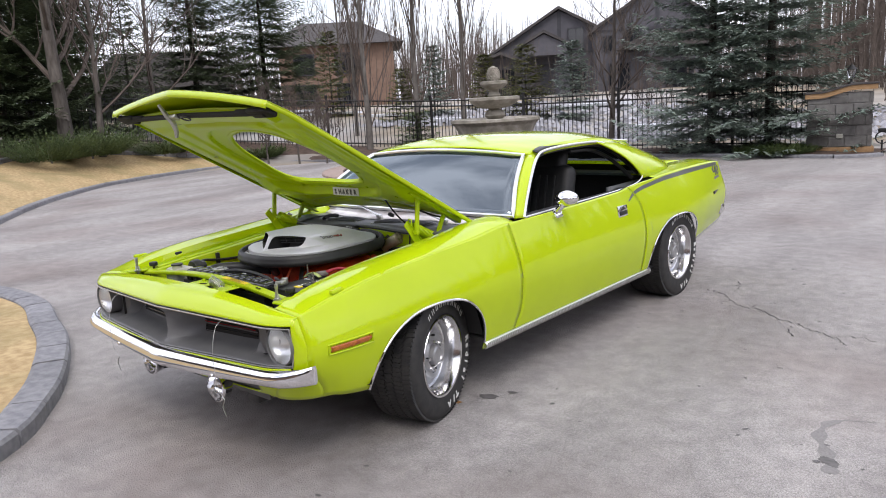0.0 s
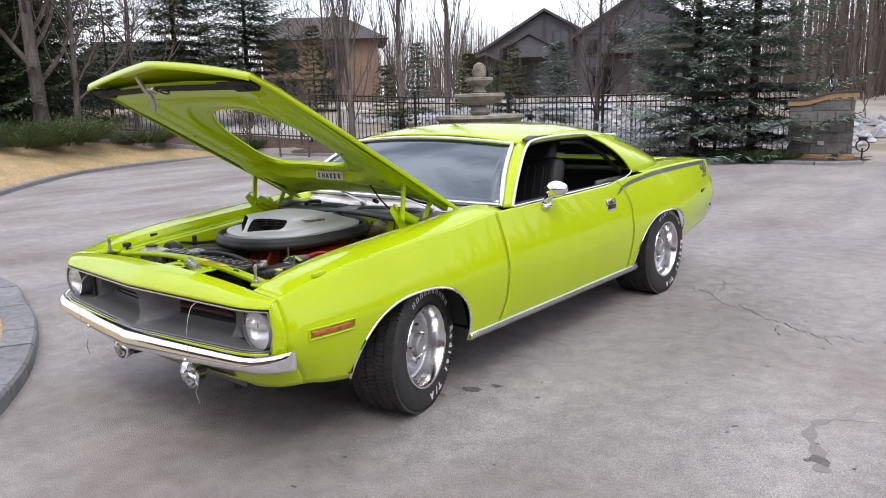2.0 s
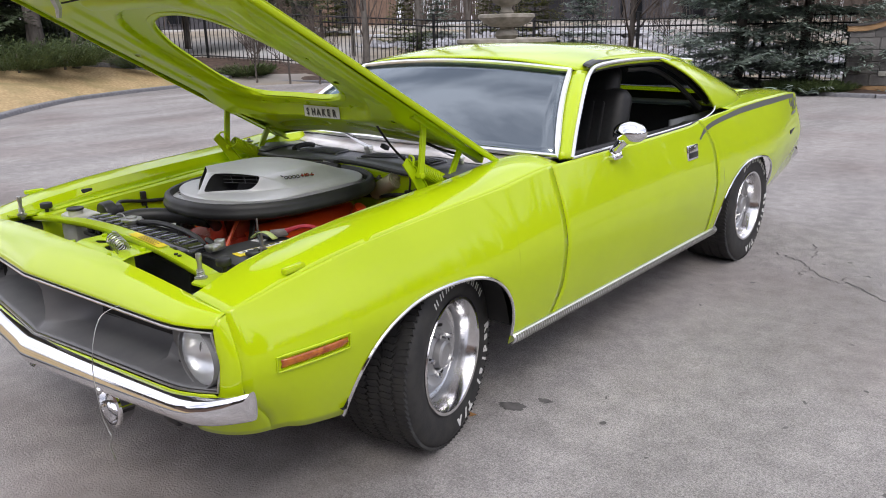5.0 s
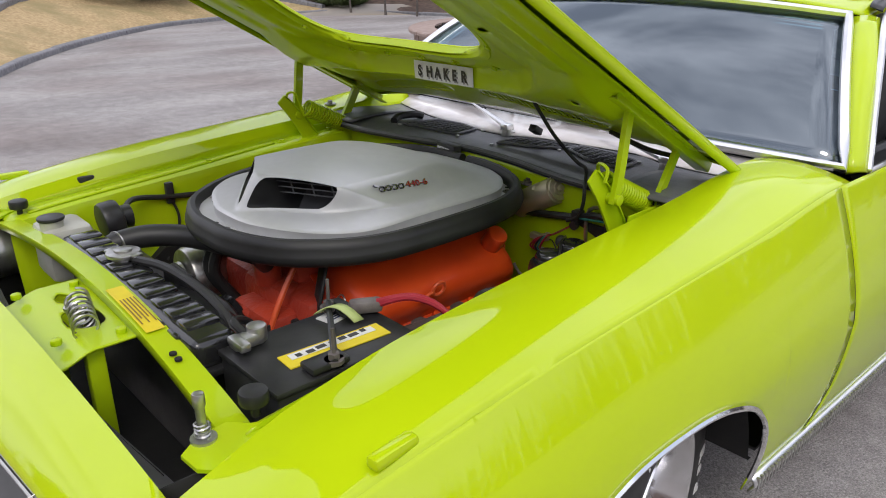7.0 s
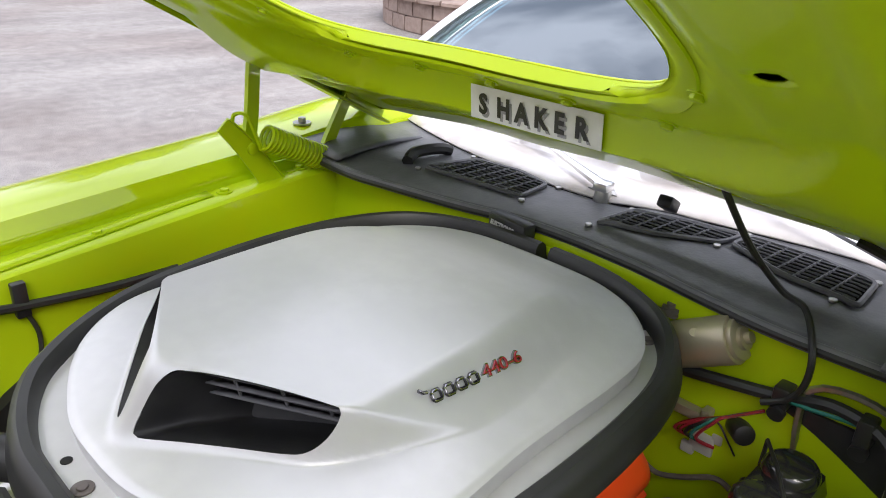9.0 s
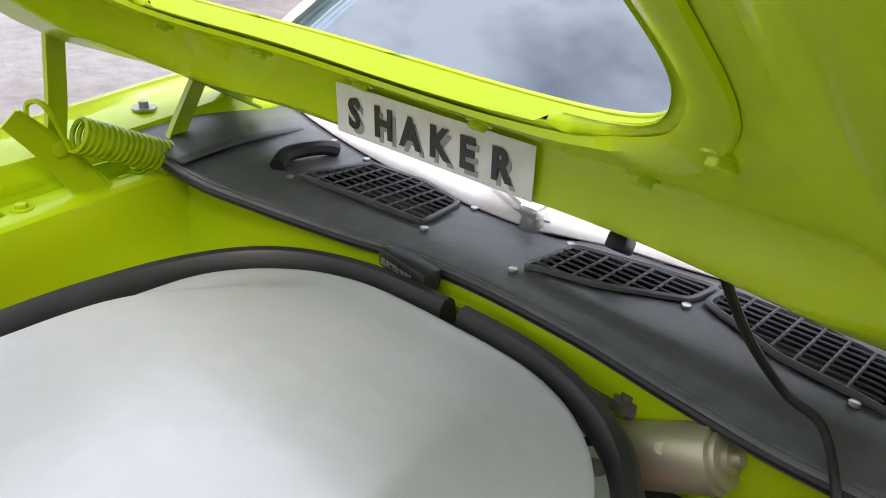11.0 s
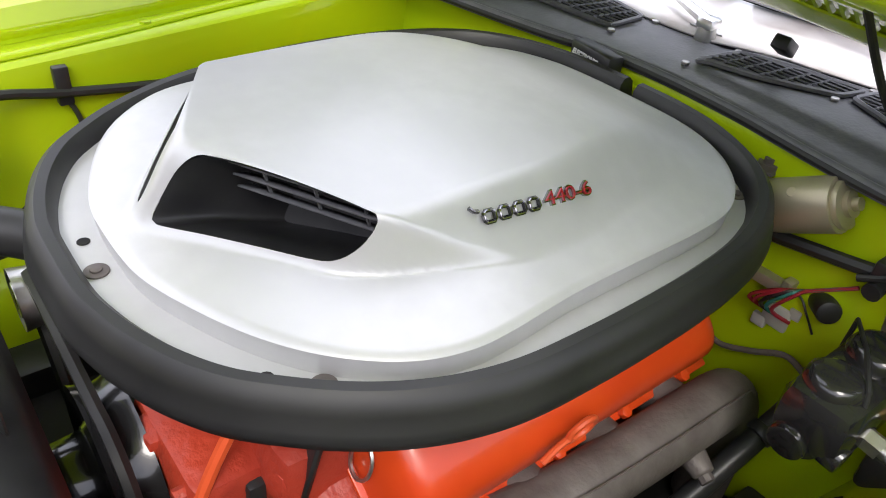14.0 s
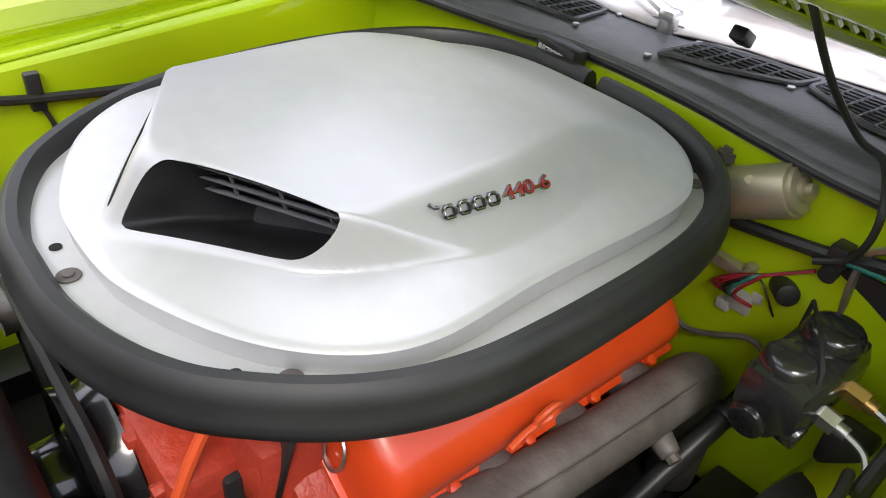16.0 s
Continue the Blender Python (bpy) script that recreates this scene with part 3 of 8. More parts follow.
def spruce(x, y, h, r, seed, material, label, base=None, dens=1.0, gap=0.0):
    V, F, LV, LF = spruce_mesh(h, r, seed, dens, gap)
    t = empty("spruce_tree", label, "tree", "spruces", (x, y, terrain(x, y) if base is None else base))
    part("trunk", tube([(0, 0, -.2), (.02, 0, h * .3), (0, .02, h * .7), (0, 0, h)], [.012 * h, .009 * h, .005 * h, .004], 8), BARK, t)
    tagged(bulk("crown_wood", LV, LF, BARK, t), kind="stuff")
    tagged(bulk("crown", V, F, material, t), kind="stuff")
    return t


def limbs(g, p, d, length, r, depth, out, spread=.6, up=.15, kids=4):
    """A bare limb and its side limbs, as lists of points and radii."""
    n = 5
    pts, rad = [Vector(p)], [r]
    for i in range(n):
        d = (d + Vector((g.uniform(-.16, .16), g.uniform(-.16, .16), g.uniform(-.05, .12) + up * .3))).normalized()
        pts.append(pts[-1] + d * length / n)
        rad.append(r * (1 - .75 * (i + 1) / n))
    out.append((pts, rad))
    if depth:
        for k in range(kids):
            t = g.uniform(.25, 1.0)
            i = min(n - 1, int(t * n))
            q = pts[i].lerp(pts[i + 1], t * n - i)
            s = Vector((g.uniform(-1, 1), g.uniform(-1, 1), g.uniform(-.2, .6))).normalized()
            limbs(g, q, (d * (1 - spread) + s * spread + Vector((0, 0, up))).normalized(), length * g.uniform(.38, .62), max(.0035, r * .45), depth - 1, out, spread, up, kids)


def fast_tubes(runs):
    V, F = [], []
    for pts, rad in runs:
        seg = 7 if rad[0] > .05 else (4 if rad[0] > .012 else 3)
        b0 = len(V)
        for i, (p, r) in enumerate(zip(pts, rad)):
            t = (pts[min(i + 1, len(pts) - 1)] - pts[max(i - 1, 0)]).normalized()
            s = t.cross(Vector((.31, .93, .1))).normalized()
            w = t.cross(s)
            for k in range(seg):
                a = 6.2832 * k / seg
                V.append(p + max(r, .003) * (math.cos(a) * s + math.sin(a) * w))
        for i in range(len(pts) - 1):
            for k in range(seg):
                a, b = b0 + i * seg + k, b0 + i * seg + (k + 1) % seg
                F.append((a, b, b + seg, a + seg))
    return V, F


def bare_tree(x, y, h, r, seed, label, name="bare_tree", poplar=False, lean=(0, 0), base=None, kids=5, material=None, fork=1):
    g = random.Random(seed)
    t = empty(name, label, "tree", "bare trees", (x, y, terrain(x, y) if base is None else base))
    runs = []
    trunk = []
    for f in range(fork):
        dx, dy = lean[0] + (f and .22), lean[1] - (f and .1)
        p = [Vector((0, 0, -.15))]
        rad = [r * 1.15]
        for i in range(1, 10):
            z = h * i / 9
            p.append(Vector((dx * z + .03 * h * .12 * math.sin(z * 1.1 + seed), dy * z + .02 * math.cos(z + seed), z)))
            rad.append(r * (1 - .88 * i / 9) * (1 if f == 0 else .7))
        trunk.append((p, rad))
        n = 46 if poplar else 16
        for k in range(n):
            u = .16 + .8 * k / n if not poplar else .06 + .9 * k / n
            i = min(8, int(u * 9))
            q = p[i].lerp(p[i + 1], u * 9 - i)
            a = g.uniform(0, 6.283)
            if poplar:
                d = Vector((math.cos(a) * .36, math.sin(a) * .36, 1)).normalized()
                limbs(g, q, d, h * .22 * (1.1 - u) + .6, r * .22 * (1.1 - u) + .005, 1, runs, .22, .5, 6)
            else:
                d = Vector((math.cos(a), math.sin(a), .75)).normalized()
                limbs(g, q, d, h * .42 * (1.15 - u), r * .40 * (1.1 - u) + .004, 2, runs, .55, .2, kids)
    V, F = fast_tubes(trunk)
    bulk("trunk", V, F, material or (BARKP if poplar else BARK), t, smooth=True)
    V, F = fast_tubes(runs)
    tagged(bulk("branch_mass", V, F, TWIG, t), kind="stuff")
    return t


def shrub(x, y, z, w, h, seed, material, label, name="juniper_shrub", upright=.5):
    g = np.random.RandomState(seed)
    V, F = [], []
    for k in range(int(220 * w)):
        a, u = g.uniform(0, 6.283), g.rand() ** .5
        bx, by = .35 * w * u * math.cos(a), .30 * w * u * math.sin(a)
        d = np.array([math.cos(a) * (1 - upright) + g.uniform(-.2, .2), math.sin(a) * (1 - upright) + g.uniform(-.2, .2), upright + .3 * (1 - u)])
        d /= np.linalg.norm(d)
        L = h * g.uniform(.6, 1.15)
        n = 9
        for i in range(n):
            p = np.array([bx, by, 0]) + d * L * (i + 1) / n
            for q in range(5):
                e = d + g.uniform(-.75, .75, 3)
                e /= np.linalg.norm(e)
                s = np.cross(e, [.3, .5, .8])
                s /= np.linalg.norm(s) + 1e-9
                ln = g.uniform(.05, .11)
                b = len(V)
                V += [tuple(p - s * .010), tuple(p + s * .010), tuple(p + e * ln)]
                F.append((b, b + 1, b + 2))
    t = empty(name, label, "shrub", "junipers", (x, y, z))
    tagged(bulk("foliage", V, F, material, t), kind="stuff")
    part("stem", tube([(0, 0, -.05), (0, 0, h * .4)], [.03, .012], 6), BARK, t)
    return t


BS, DS = "tall blue-green spruce with drooping limbs behind the fence", "dark green spruce tree beyond the fence"
spruce(-3.62, 14.97, 9.0, 2.35, 3, NEEDLEB, BS, 0, .95)
spruce(-2.44, 15.36, 9.6, 2.4, 8, NEEDLEB, BS, 0, .95)
spruce(-20.75, 5.78, 10.5, 3.3, 5, NEEDLE, DS, .8, .8, .5)
spruce(-23.62, 7.69, 9.5, 3.0, 15, NEEDLE, DS, .8, .7, .3)
spruce(-23.11, 13.59, 10.5, 3.0, 6, NEEDLE, DS, 1.0, .8, 1.2)
spruce(-23.36, 16.99, 9.5, 3.2, 7, NEEDLE, DS, 1.0, .8, .8)
spruce(-28.90, 13.84, 6.5, 1.5, 21, NEEDLE, "small dark spruce beyond the fence", 1.0, .6)
spruce(-25.45, 22.39, 4.4, 1.3, 9, NEEDLEY, "small yellow-green spruce beyond the fence", 1.0, .7)
spruce(-13.74, 22.11, 3.0, 1.35, 10, NEEDLEY, "young yellow-green pine beside a stone fountain", .55, .9)
spruce(-12.21, 23.06, 3.1, 1.1, 11, NEEDLEB, "young grey-green spruce beyond the fence", .55, .8)
spruce(-19.38, 21.11, 2.4, .9, 12, NEEDLEY, "young yellow-green pine beyond the fence", .7, .8)
spruce(-19.09, 22.81, 3.4, .9, 13, NEEDLEB, "young blue spruce beyond the fence", .7, .7)
spruce(-19.15, 26.60, 3.0, 1.0, 14, NEEDLEY, "young yellow-green pine beyond the fence", .8, .6)
spruce(-13.26, 15.28, 1.3, .8, 16, JUNIPER, "low dark evergreen in the mulch bed", .1, .9)
spruce(-27.17, 10.44, 12.5, 3.6, 31, NEEDLE, DS, 1.0, .75, .4)
spruce(-25.84, 8.41, 11.0, 3.0, 32, NEEDLE, DS, 1.0, .7, .4)
PB = "tall leafless poplar with upright branches"
bare_tree(-14.03, 13.86, 10, .10, 1, PB, "poplar_tree", True)
bare_tree(-13.66, 15.77, 10.5, .10, 2, PB, "poplar_tree", True)
bare_tree(-13.76, 18.31, 11, .10, 4, PB, "poplar_tree", True)
bare_tree(-16.46, 15.61, 8, .07, 5, PB, "poplar_tree", True)
bare_tree(-6.42, 15.31, 5.2, .085, 6, "small leafless ornamental tree by the fence", lean=(.05, 0), kids=6, base=0)
bare_tree(-17.96, 6.30, 9, .21, 7, "large leafless tree with rough grey bark", lean=(-.02, .0), base=.7)
bare_tree(-17.76, 7.11, 7, .10, 18, "leafless tree with spreading twigs", lean=(.03, .04), base=.6)
bare_tree(-15.03, 10.70, 1.9, .03, 41, "leafless shrub in the mulch bed", "bare_shrub", kids=7, base=.1)
bare_tree(-14.10, 11.09, 2.2, .03, 42, "leafless shrub in the mulch bed", "bare_shrub", kids=7, base=.1)
bare_tree(-13.22, 11.38, 1.8, .03, 43, "leafless shrub in the mulch bed", "bare_shrub", kids=7, base=.1)
bare_tree(-16.6, 11.9, 2.4, .03, 19, "leafless shrub in the mulch bed", "bare_shrub", kids=6, base=.2)
bare_tree(-15.3, 12.9, 2.0, .03, 20, "leafless shrub in the mulch bed", "bare_shrub", kids=6, base=.1)
bare_tree(-20.99, 10.64, 7.5, .09, 21, "leafless tree with spreading twigs", base=.8)
bare_tree(-26.71, 24.23, 8, .10, 22, "leafless tree with spreading twigs")
bare_tree(-7.85, 20.57, 2.6, .03, 23, "leafless reddish shrub beyond the fence", "bare_shrub", kids=6)
shrub(-16.77, 5.35, .62, 2.0, 1.0, 1, JUNIPER, "spreading green juniper at the lawn's edge", upright=.35)
shrub(-17.18, 6.58, .62, 2.0, .95, 2, JUNIPER, "spreading green juniper at the lawn's edge", upright=.35)
shrub(-17.32, 8.75, .50, 1.6, .6, 3, JUNIPER, "low green juniper at the lawn's edge", upright=.3)
shrub(-16.2, 11.2, .15, 1.4, .5, 4, JUNIPER, "low green juniper at the lawn's edge", upright=.3)
shrub(-1.9, 14.05, .05, 1.5, .35, 5, JUNIPER, "low evergreen clippings under the spruces", upright=.2)

# far woods all round, thin grey trunks and brush
g = random.Random(11)
runs = []
for k in range(900):
    a = g.uniform(0, 6.2832)
    d = g.uniform(52, 95)
    x, y = d * math.cos(a), d * math.sin(a)
    if k < 330:
        x, y = g.uniform(.5, 26), g.uniform(24, 52)
    elif k < 480:
        x, y = g.uniform(-62, 10), g.uniform(48, 80)
    elif k < 560:
        x, y = g.uniform(-75, -38), g.uniform(-5, 45)
    h = g.uniform(4, 8) if x < -4 and y > 0 else g.uniform(7, 14)
    r = g.uniform(.05, .13) * min(1, h / 9)
    z = terrain(x, y)
    lx, ly = g.uniform(-.05, .05), g.uniform(-.05, .05)
    p = [Vector((x + lx * h * t, y + ly * h * t, z - .2 + h * t)) for t in (0, .35, .7, 1)]
    runs.append((p, [r, r * .8, r * .45, .01]))
    for j in range(11):
        t = g.uniform(.2, .98)
        q = Vector((x + lx * h * t, y + ly * h * t, z + h * t))
        b = g.uniform(0, 6.28)
        ln = g.uniform(.6, 1.8) * (1.15 - t)
        e = q + Vector((math.cos(b) * ln * .6, math.sin(b) * ln * .6, ln))
        runs.append(([q, (q + e) / 2 + Vector((0, 0, -.08)), e], [.022, .014, .006]))
V, F = fast_tubes(runs)
woods = tagged(bulk("woods", V, F, BARKP, None, smooth=True), "far leafless woods of thin grey trunks", "woods", kind="stuff")
runs = []
for k in range(2600):
    a, d = g.uniform(0, 6.2832), g.uniform(40, 90)
    x, y = d * math.cos(a), d * math.sin(a)
    if k < 1500:
        x, y = g.uniform(-60, 26), g.uniform(26, 62)
    z = terrain(x, y)
    p = Vector((x, y, z - .1))
    e = p + Vector((g.uniform(-.9, .9), g.uniform(-.9, .9), g.uniform(1.2, 4.2)))
    runs.append(([p, (p + e) / 2 + Vector((g.uniform(-.2, .2), 0, 0)), e], [.022, .016, .006]))
V, F = fast_tubes(runs)
tagged(bulk("brush", V, F, TWIG), "leafless brush at the edge of the woods", "brush", kind="stuff")


# ---- fence, gate pier, fountain ----
fence = empty("fence", "black iron picket fence along the garden", "fence")
FL = [(-13.0, -2.5, .5), (-18.5, 1.0, .80), (-21.3, 5.0, .85), (-20.8, 8.3, .80), (-18.4, 11.4, .55), (-15.4, 13.4, .30), (-12.2, 14.8, .10), (-9.0, 15.1, .02), (-6.2, 15.35, 0), (-3.4, 15.75, 0), (-1.45, 15.2, 0)]
picket = None
for a, b in zip(FL, FL[1:]):
    a, b = Vector(a), Vector(b)
    L = (b - a).length
    part("post", merged(box((a.x, a.y, a.z + .78), (.06, .06, 1.66)), box((a.x, a.y, a.z + 1.62), (.085, .085, .03), .01)), FENCE, fence, smooth=False)
    for h in (1.46, 1.30, .14):
        part("rail", tube([a + Vector((0, 0, h)), b + Vector((0, 0, h))], .019, 4), FENCE, fence, smooth=False)
    for k in range(1, int(L / .125)):
        if picket is None:
            pk = merged(box((0, 0, .74), (.017, .017, 1.42)), cyl((0, 0, 1.45), (0, 0, 1.54), .013, .002, 4))
            ob = part("picket", pk, FENCE, fence, smooth=False)
            picket = ob.data
        else:
            ob = new("picket", picket)
            ob.parent = fence
        ob.location = a.lerp(b, k * .125 / L)

pier = empty("gate_pier", "grey split-stone gate pier with a tan capstone", "gate pier", at=(0, 0, 0))
PX = Vector((.965, .26, 0)).normalized()
PY = Vector((-.26, .965, 0)).normalized()
P0 = Vector((-1.397, 14.501, 0))
PW, PD = 1.22, .62


def on_pier(u, v, z):
    return P0 + PX * u + PY * v + Vector((0, 0, z))


def pbox(u0, u1, v0, v1, z0, z1, bev=.0):
    m = Matrix((PX, PY, Vector((0, 0, 1)))).transposed().to_4x4()
    m.translation = on_pier((u0 + u1) / 2, (v0 + v1) / 2, (z0 + z1) / 2)
    b = box((0, 0, 0), (u1 - u0, v1 - v0, z1 - z0), bev)
    return moved(b, m)


part("core", pbox(.02, PW - .02, .02, PD - .02, -.1, 1.24), MORTAR, pier, smooth=False)
rz = random.Random(2)
for r in range(5):
    z0, z1 = .14 + r * .222, .14 + (r + 1) * .222 - .012
    u = -.18 if r % 2 else 0
    while u < PW:
        w = rz.uniform(.30, .42)
        a, b = max(0, u), min(PW, u + w) - .012
        if b - a > .05:
            lim = 1.12 + .16 * smoothstep(.2, 1.0, (a + b) / 2 / PW)
            part("stone", pbox(a, b, rz.uniform(-.012, .004), PD, z0, min(z1, lim), .010), WALLSTONE, pier, smooth=False)
        u += w
part("plinth", pbox(-.03, PW + .03, -.03, PD + .03, -.05, .13, .012), CAPSTONE, pier)
part("capstone", sheet(lambda u, k: on_pier(*[(u, (-.05, -.05, -.05, PD + .05, PD + .05)[k], z) for z in [((1.14 + .15 * smoothstep(.15, .75, u / PW)) + (0, .09, .10, .10, 0)[k])]][0]), span(-.05, PW + .05, 20), range(5)), CAPSTONE, pier, "swept tan capstone")
part("coping", sheet(lambda u, k: on_pier(u, (-.07, -.075, -.07, PD + .07, PD + .07)[k], 1.14 + .15 * smoothstep(.15, .75, u / PW) + (.10, .115, .135, .135, .10)[k]), span(-.07, PW + .07, 20), range(5)), ROOF, pier)
lm = empty("pier_lamp", "black lantern on the gate pier", "lamp", at=on_pier(.80, .28, 1.42))
part("base", merged(cyl((0, 0, -.02), (0, 0, .03), .07, .05, 16, .006), cyl((0, 0, .03), (0, 0, .09), .022, seg=12)), FENCE, lm)
part("glass", turned([(.055, .10), (.085, .27)], 6), CLEAR, lm)
part("cage", merged(*[tube([(.058 * math.cos(a), .058 * math.sin(a), .09), (.092 * math.cos(a), .092 * math.sin(a), .28)], .006, 4) for a in span(0, 2 * math.pi, 6)[:-1]]), FENCE, lm)
part("roof", merged(cyl((0, 0, .28), (0, 0, .37), .105, .03, 12), cyl((0, 0, .37), (0, 0, .42), .012, .006, 8)), FENCE, lm)
ob = empty("outlet_box", "white outlet cover on the stone pier", "outlet", at=on_pier(.62, -.02, .36))
part("cover", box((0, 0, 0), (.12, .05, .09), .008), WHITEPL, ob)
cam_ = empty("hose_reel", "small black hose reel beside the pier", "hose reel", at=on_pier(1.40, .1, .35))
part("reel", merged(tube([(.12 * math.cos(t), 0, .12 * math.sin(t) - .05) for t in span(0, 6.28, 24)], .014, 6), box((0, 0, .10), (.16, .1, .08), .02), box((0, 0, -.25), (.03, .03, .3))), BLACK, cam_)

ft = empty("fountain", "tiered grey stone fountain topped by a pineapple", "fountain", at=(-5.14, 8.60, 0))
part("basin_bottom", turned([(.30, .30), (.42, .45), (.60, .70), (.66, .82), (.70, .98), (.74, 1.06), (.76, 1.10)], 40), STONE, ft)


def rimmed(r, z, h, lobes):
    """A bowl with a scalloped rim."""
    bm = bmesh.new()
    prof = [(.25, -h * .9), (.55, -h * .85), (.85, -h * .5), (.98, -h * .12), (1.03, 0), (1.02, .045), (.95, .055), (.90, .02), (.5, -.04), (.1, -.05)]
    n = lobes * 6
    rows = []
    for q, dz in prof:
        rows.append([bm.verts.new((r * q * (1 + (.022 * abs(math.sin(lobes * math.pi * k / n)) if q > .9 else 0)) * math.cos(2 * math.pi * k / n), r * q * (1 + (.022 * abs(math.sin(lobes * math.pi * k / n)) if q > .9 else 0)) * math.sin(2 * math.pi * k / n), z + dz)) for k in range(n)])
    for a, b in zip(rows, rows[1:]):
        for k in range(n):
            bm.faces.new((a[k], a[(k + 1) % n], b[(k + 1) % n], b[k]))
    return bm


part("lower_bowl", rimmed(.78, 1.14, .30, 22), STONE, ft)
part("middle_bowl", rimmed(.44, 1.52, .17, 16), STONE, ft)
part("upper_bowl", rimmed(.24, 1.80, .11, 12), STONE, ft)
part("stem", turned([(.24, .9), (.20, 1.05), (.14, 1.18), (.20, 1.24), (.17, 1.30), (.11, 1.36), (.16, 1.41)], 28), STONE, ft)
part("stem", turned([(.15, 1.50), (.10, 1.56), (.12, 1.60), (.085, 1.66), (.10, 1.71)], 24), STONE, ft)
part("finial", turned([(.06, 1.80), (.095, 1.84), (.115, 1.92), (.11, 2.00), (.08, 2.07), (.04, 2.11), (.0, 2.12)], 24), STONE, ft)
sc = bmesh.new()
for i in range(9):
    z = 1.84 + .03 * i
    rr = .112 * math.sin(math.pi * (.22 + .70 * i / 9)) ** .6
    for k in range(12):
        a = 2 * math.pi * (k + .5 * (i % 2)) / 12
        join(sc, box((rr * math.cos(a), rr * math.sin(a), z), (.03, .03, .026), .006, Matrix.Rotation(a, 4, "Z")))
part("scales", sc, STONE, ft)

# round planter of blocks that the fountain stands in
pl_ = empty("planter", "round block planter filled with black gravel", "planter", at=(-5.69, 8.0, 0))
for row in range(3):
    R, n = 2.2, 40
    for k in range(n):
        a = 2 * math.pi * (k + .5 * (row % 2)) / n
        if row == 2:
            b = along([(2.22 * math.cos(a + t), 2.22 * math.sin(a + t), .37) for t in span(-.074, .074, 2)], [(-.19, 0), (-.19, .05), (.17, .05), (.19, .035), (.19, 0), (-.19, 0)])
        else:
            b = along([(2.18 * math.cos(a + t), 2.18 * math.sin(a + t), .005 + .185 * row) for t in span(-.074, .074, 2)], [(-.15, 0), (-.15, .18), (.13, .18), (.15, .165), (.15, .01), (.14, 0), (-.15, 0)])
        part("block", b, PLANTER, pl_, smooth=False)
gv = sheet(lambda r, a: (r * math.cos(a), r * math.sin(a), .36 + .03 * noise.noise(Vector((r * 3 * math.cos(a), r * 3 * math.sin(a), 0)))), span(.2, 2.05, 40), span(0, 2 * math.pi, 90))
tagged(part("gravel", gv, GRAVEL, pl_), kind="stuff")
V, F = [], []
gg = np.random.RandomState(4)
for k in range(5000):
    r, a = 2.03 * gg.rand() ** .5, gg.uniform(0, 6.283)
    if r < .35:
        continue
    c = np.array([r * math.cos(a), r * math.sin(a), .375 + gg.uniform(0, .02)])
    s = gg.uniform(.012, .034)
    q = c + gg.uniform(-s, s, (5, 3))
    q[4] = c + [0, 0, s]
    b = len(V)
    V += [tuple(v) for v in q]
    F += [(b, b + 1, b + 4), (b + 1, b + 2, b + 4), (b + 2, b + 3, b + 4), (b + 3, b, b + 4)]
tagged(bulk("lava_gravel", V, F, GRAVEL, pl_), kind="stuff")


# ---- houses ----
def house_frame(o, right):
    r = Vector((*right, 0)).normalized()
    f = Vector((r.y, -r.x, 0))
    m = Matrix((r, -f, Vector((0, 0, 1)))).transposed().to_4x4()
    m.translation = o
    return m


def prism(outline, d0, d1, m):
    """A wall block: outline in (across, up), from depth d0 to d1."""
    bm = bmesh.new()
    a = [bm.verts.new((u, d0, h)) for u, h in outline]
    b = [bm.verts.new((u, d1, h)) for u, h in outline]
    bm.faces.new(a), bm.faces.new(b[::-1])
    for i in range(len(a)):
        j = (i + 1) % len(a)
        bm.faces.new((a[i], b[i], b[j], a[j]))
    return moved(bm, m)


def roof_of(pts, d0, d1, m, th=.18):
    """A pitched roof over a run of (across, up) points."""
    up = [(u, h) for u, h in pts]
    return prism(up + [(u, h - th) for u, h in up[::-1]], d0, d1, m)


def window(house, m, u, h, w, ht, d, frame_m=None):
    fr = part("window", merged(*[prism([(a, b), (c, b), (c, e), (a, e)], d - .06, d, m) for a, b, c, e in ((u - .07, h - .07, u + w + .07, h), (u - .07, h + ht, u + w + .07, h + ht + .07), (u - .07, h, u, h + ht), (u + w, h, u + w + .07, h + ht))]), frame_m or DARKTRIM, house, smooth=False)
    part("pane", prism([(u, h), (u + w, h), (u + w, h + ht), (u, h + ht)], d - .02, d - .005, m), PANE, fr, smooth=False)
    part("mullion", prism([(u + w / 2 - .03, h), (u + w / 2 + .03, h), (u + w / 2 + .03, h + ht), (u + w / 2 - .03, h + ht)], d - .05, d - .02, m), frame_m or DARKTRIM, fr, smooth=False)


gh = empty("grey_house", "two-storey grey stucco house with dark gabled roofs", "house", at=(0, 0, 0))
GM = house_frame((-27.64, 37.76, 1.05), (.866, .50))
part("wall", prism([(0, 0), (0, 3.0), (4.9, 5.7), (7.7, 4.3), (7.7, 0)], 0, 7, GM), GREYWALL, gh, smooth=False)
part("wall", prism([(7.0, 0), (7.0, 4.4), (10.9, 6.6), (14.6, 4.3), (14.6, 0)], -1.0, 7, GM), GREYWALL, gh, smooth=False)
part("roof", roof_of([(-.5, 2.75), (4.9, 5.95), (8.0, 4.2)], -.4, 7.4, GM), ROOF, gh, smooth=False)
part("roof", roof_of([(6.7, 4.1), (10.9, 6.85), (15.1, 4.0)], -1.4, 7.4, GM), ROOF, gh, smooth=False)
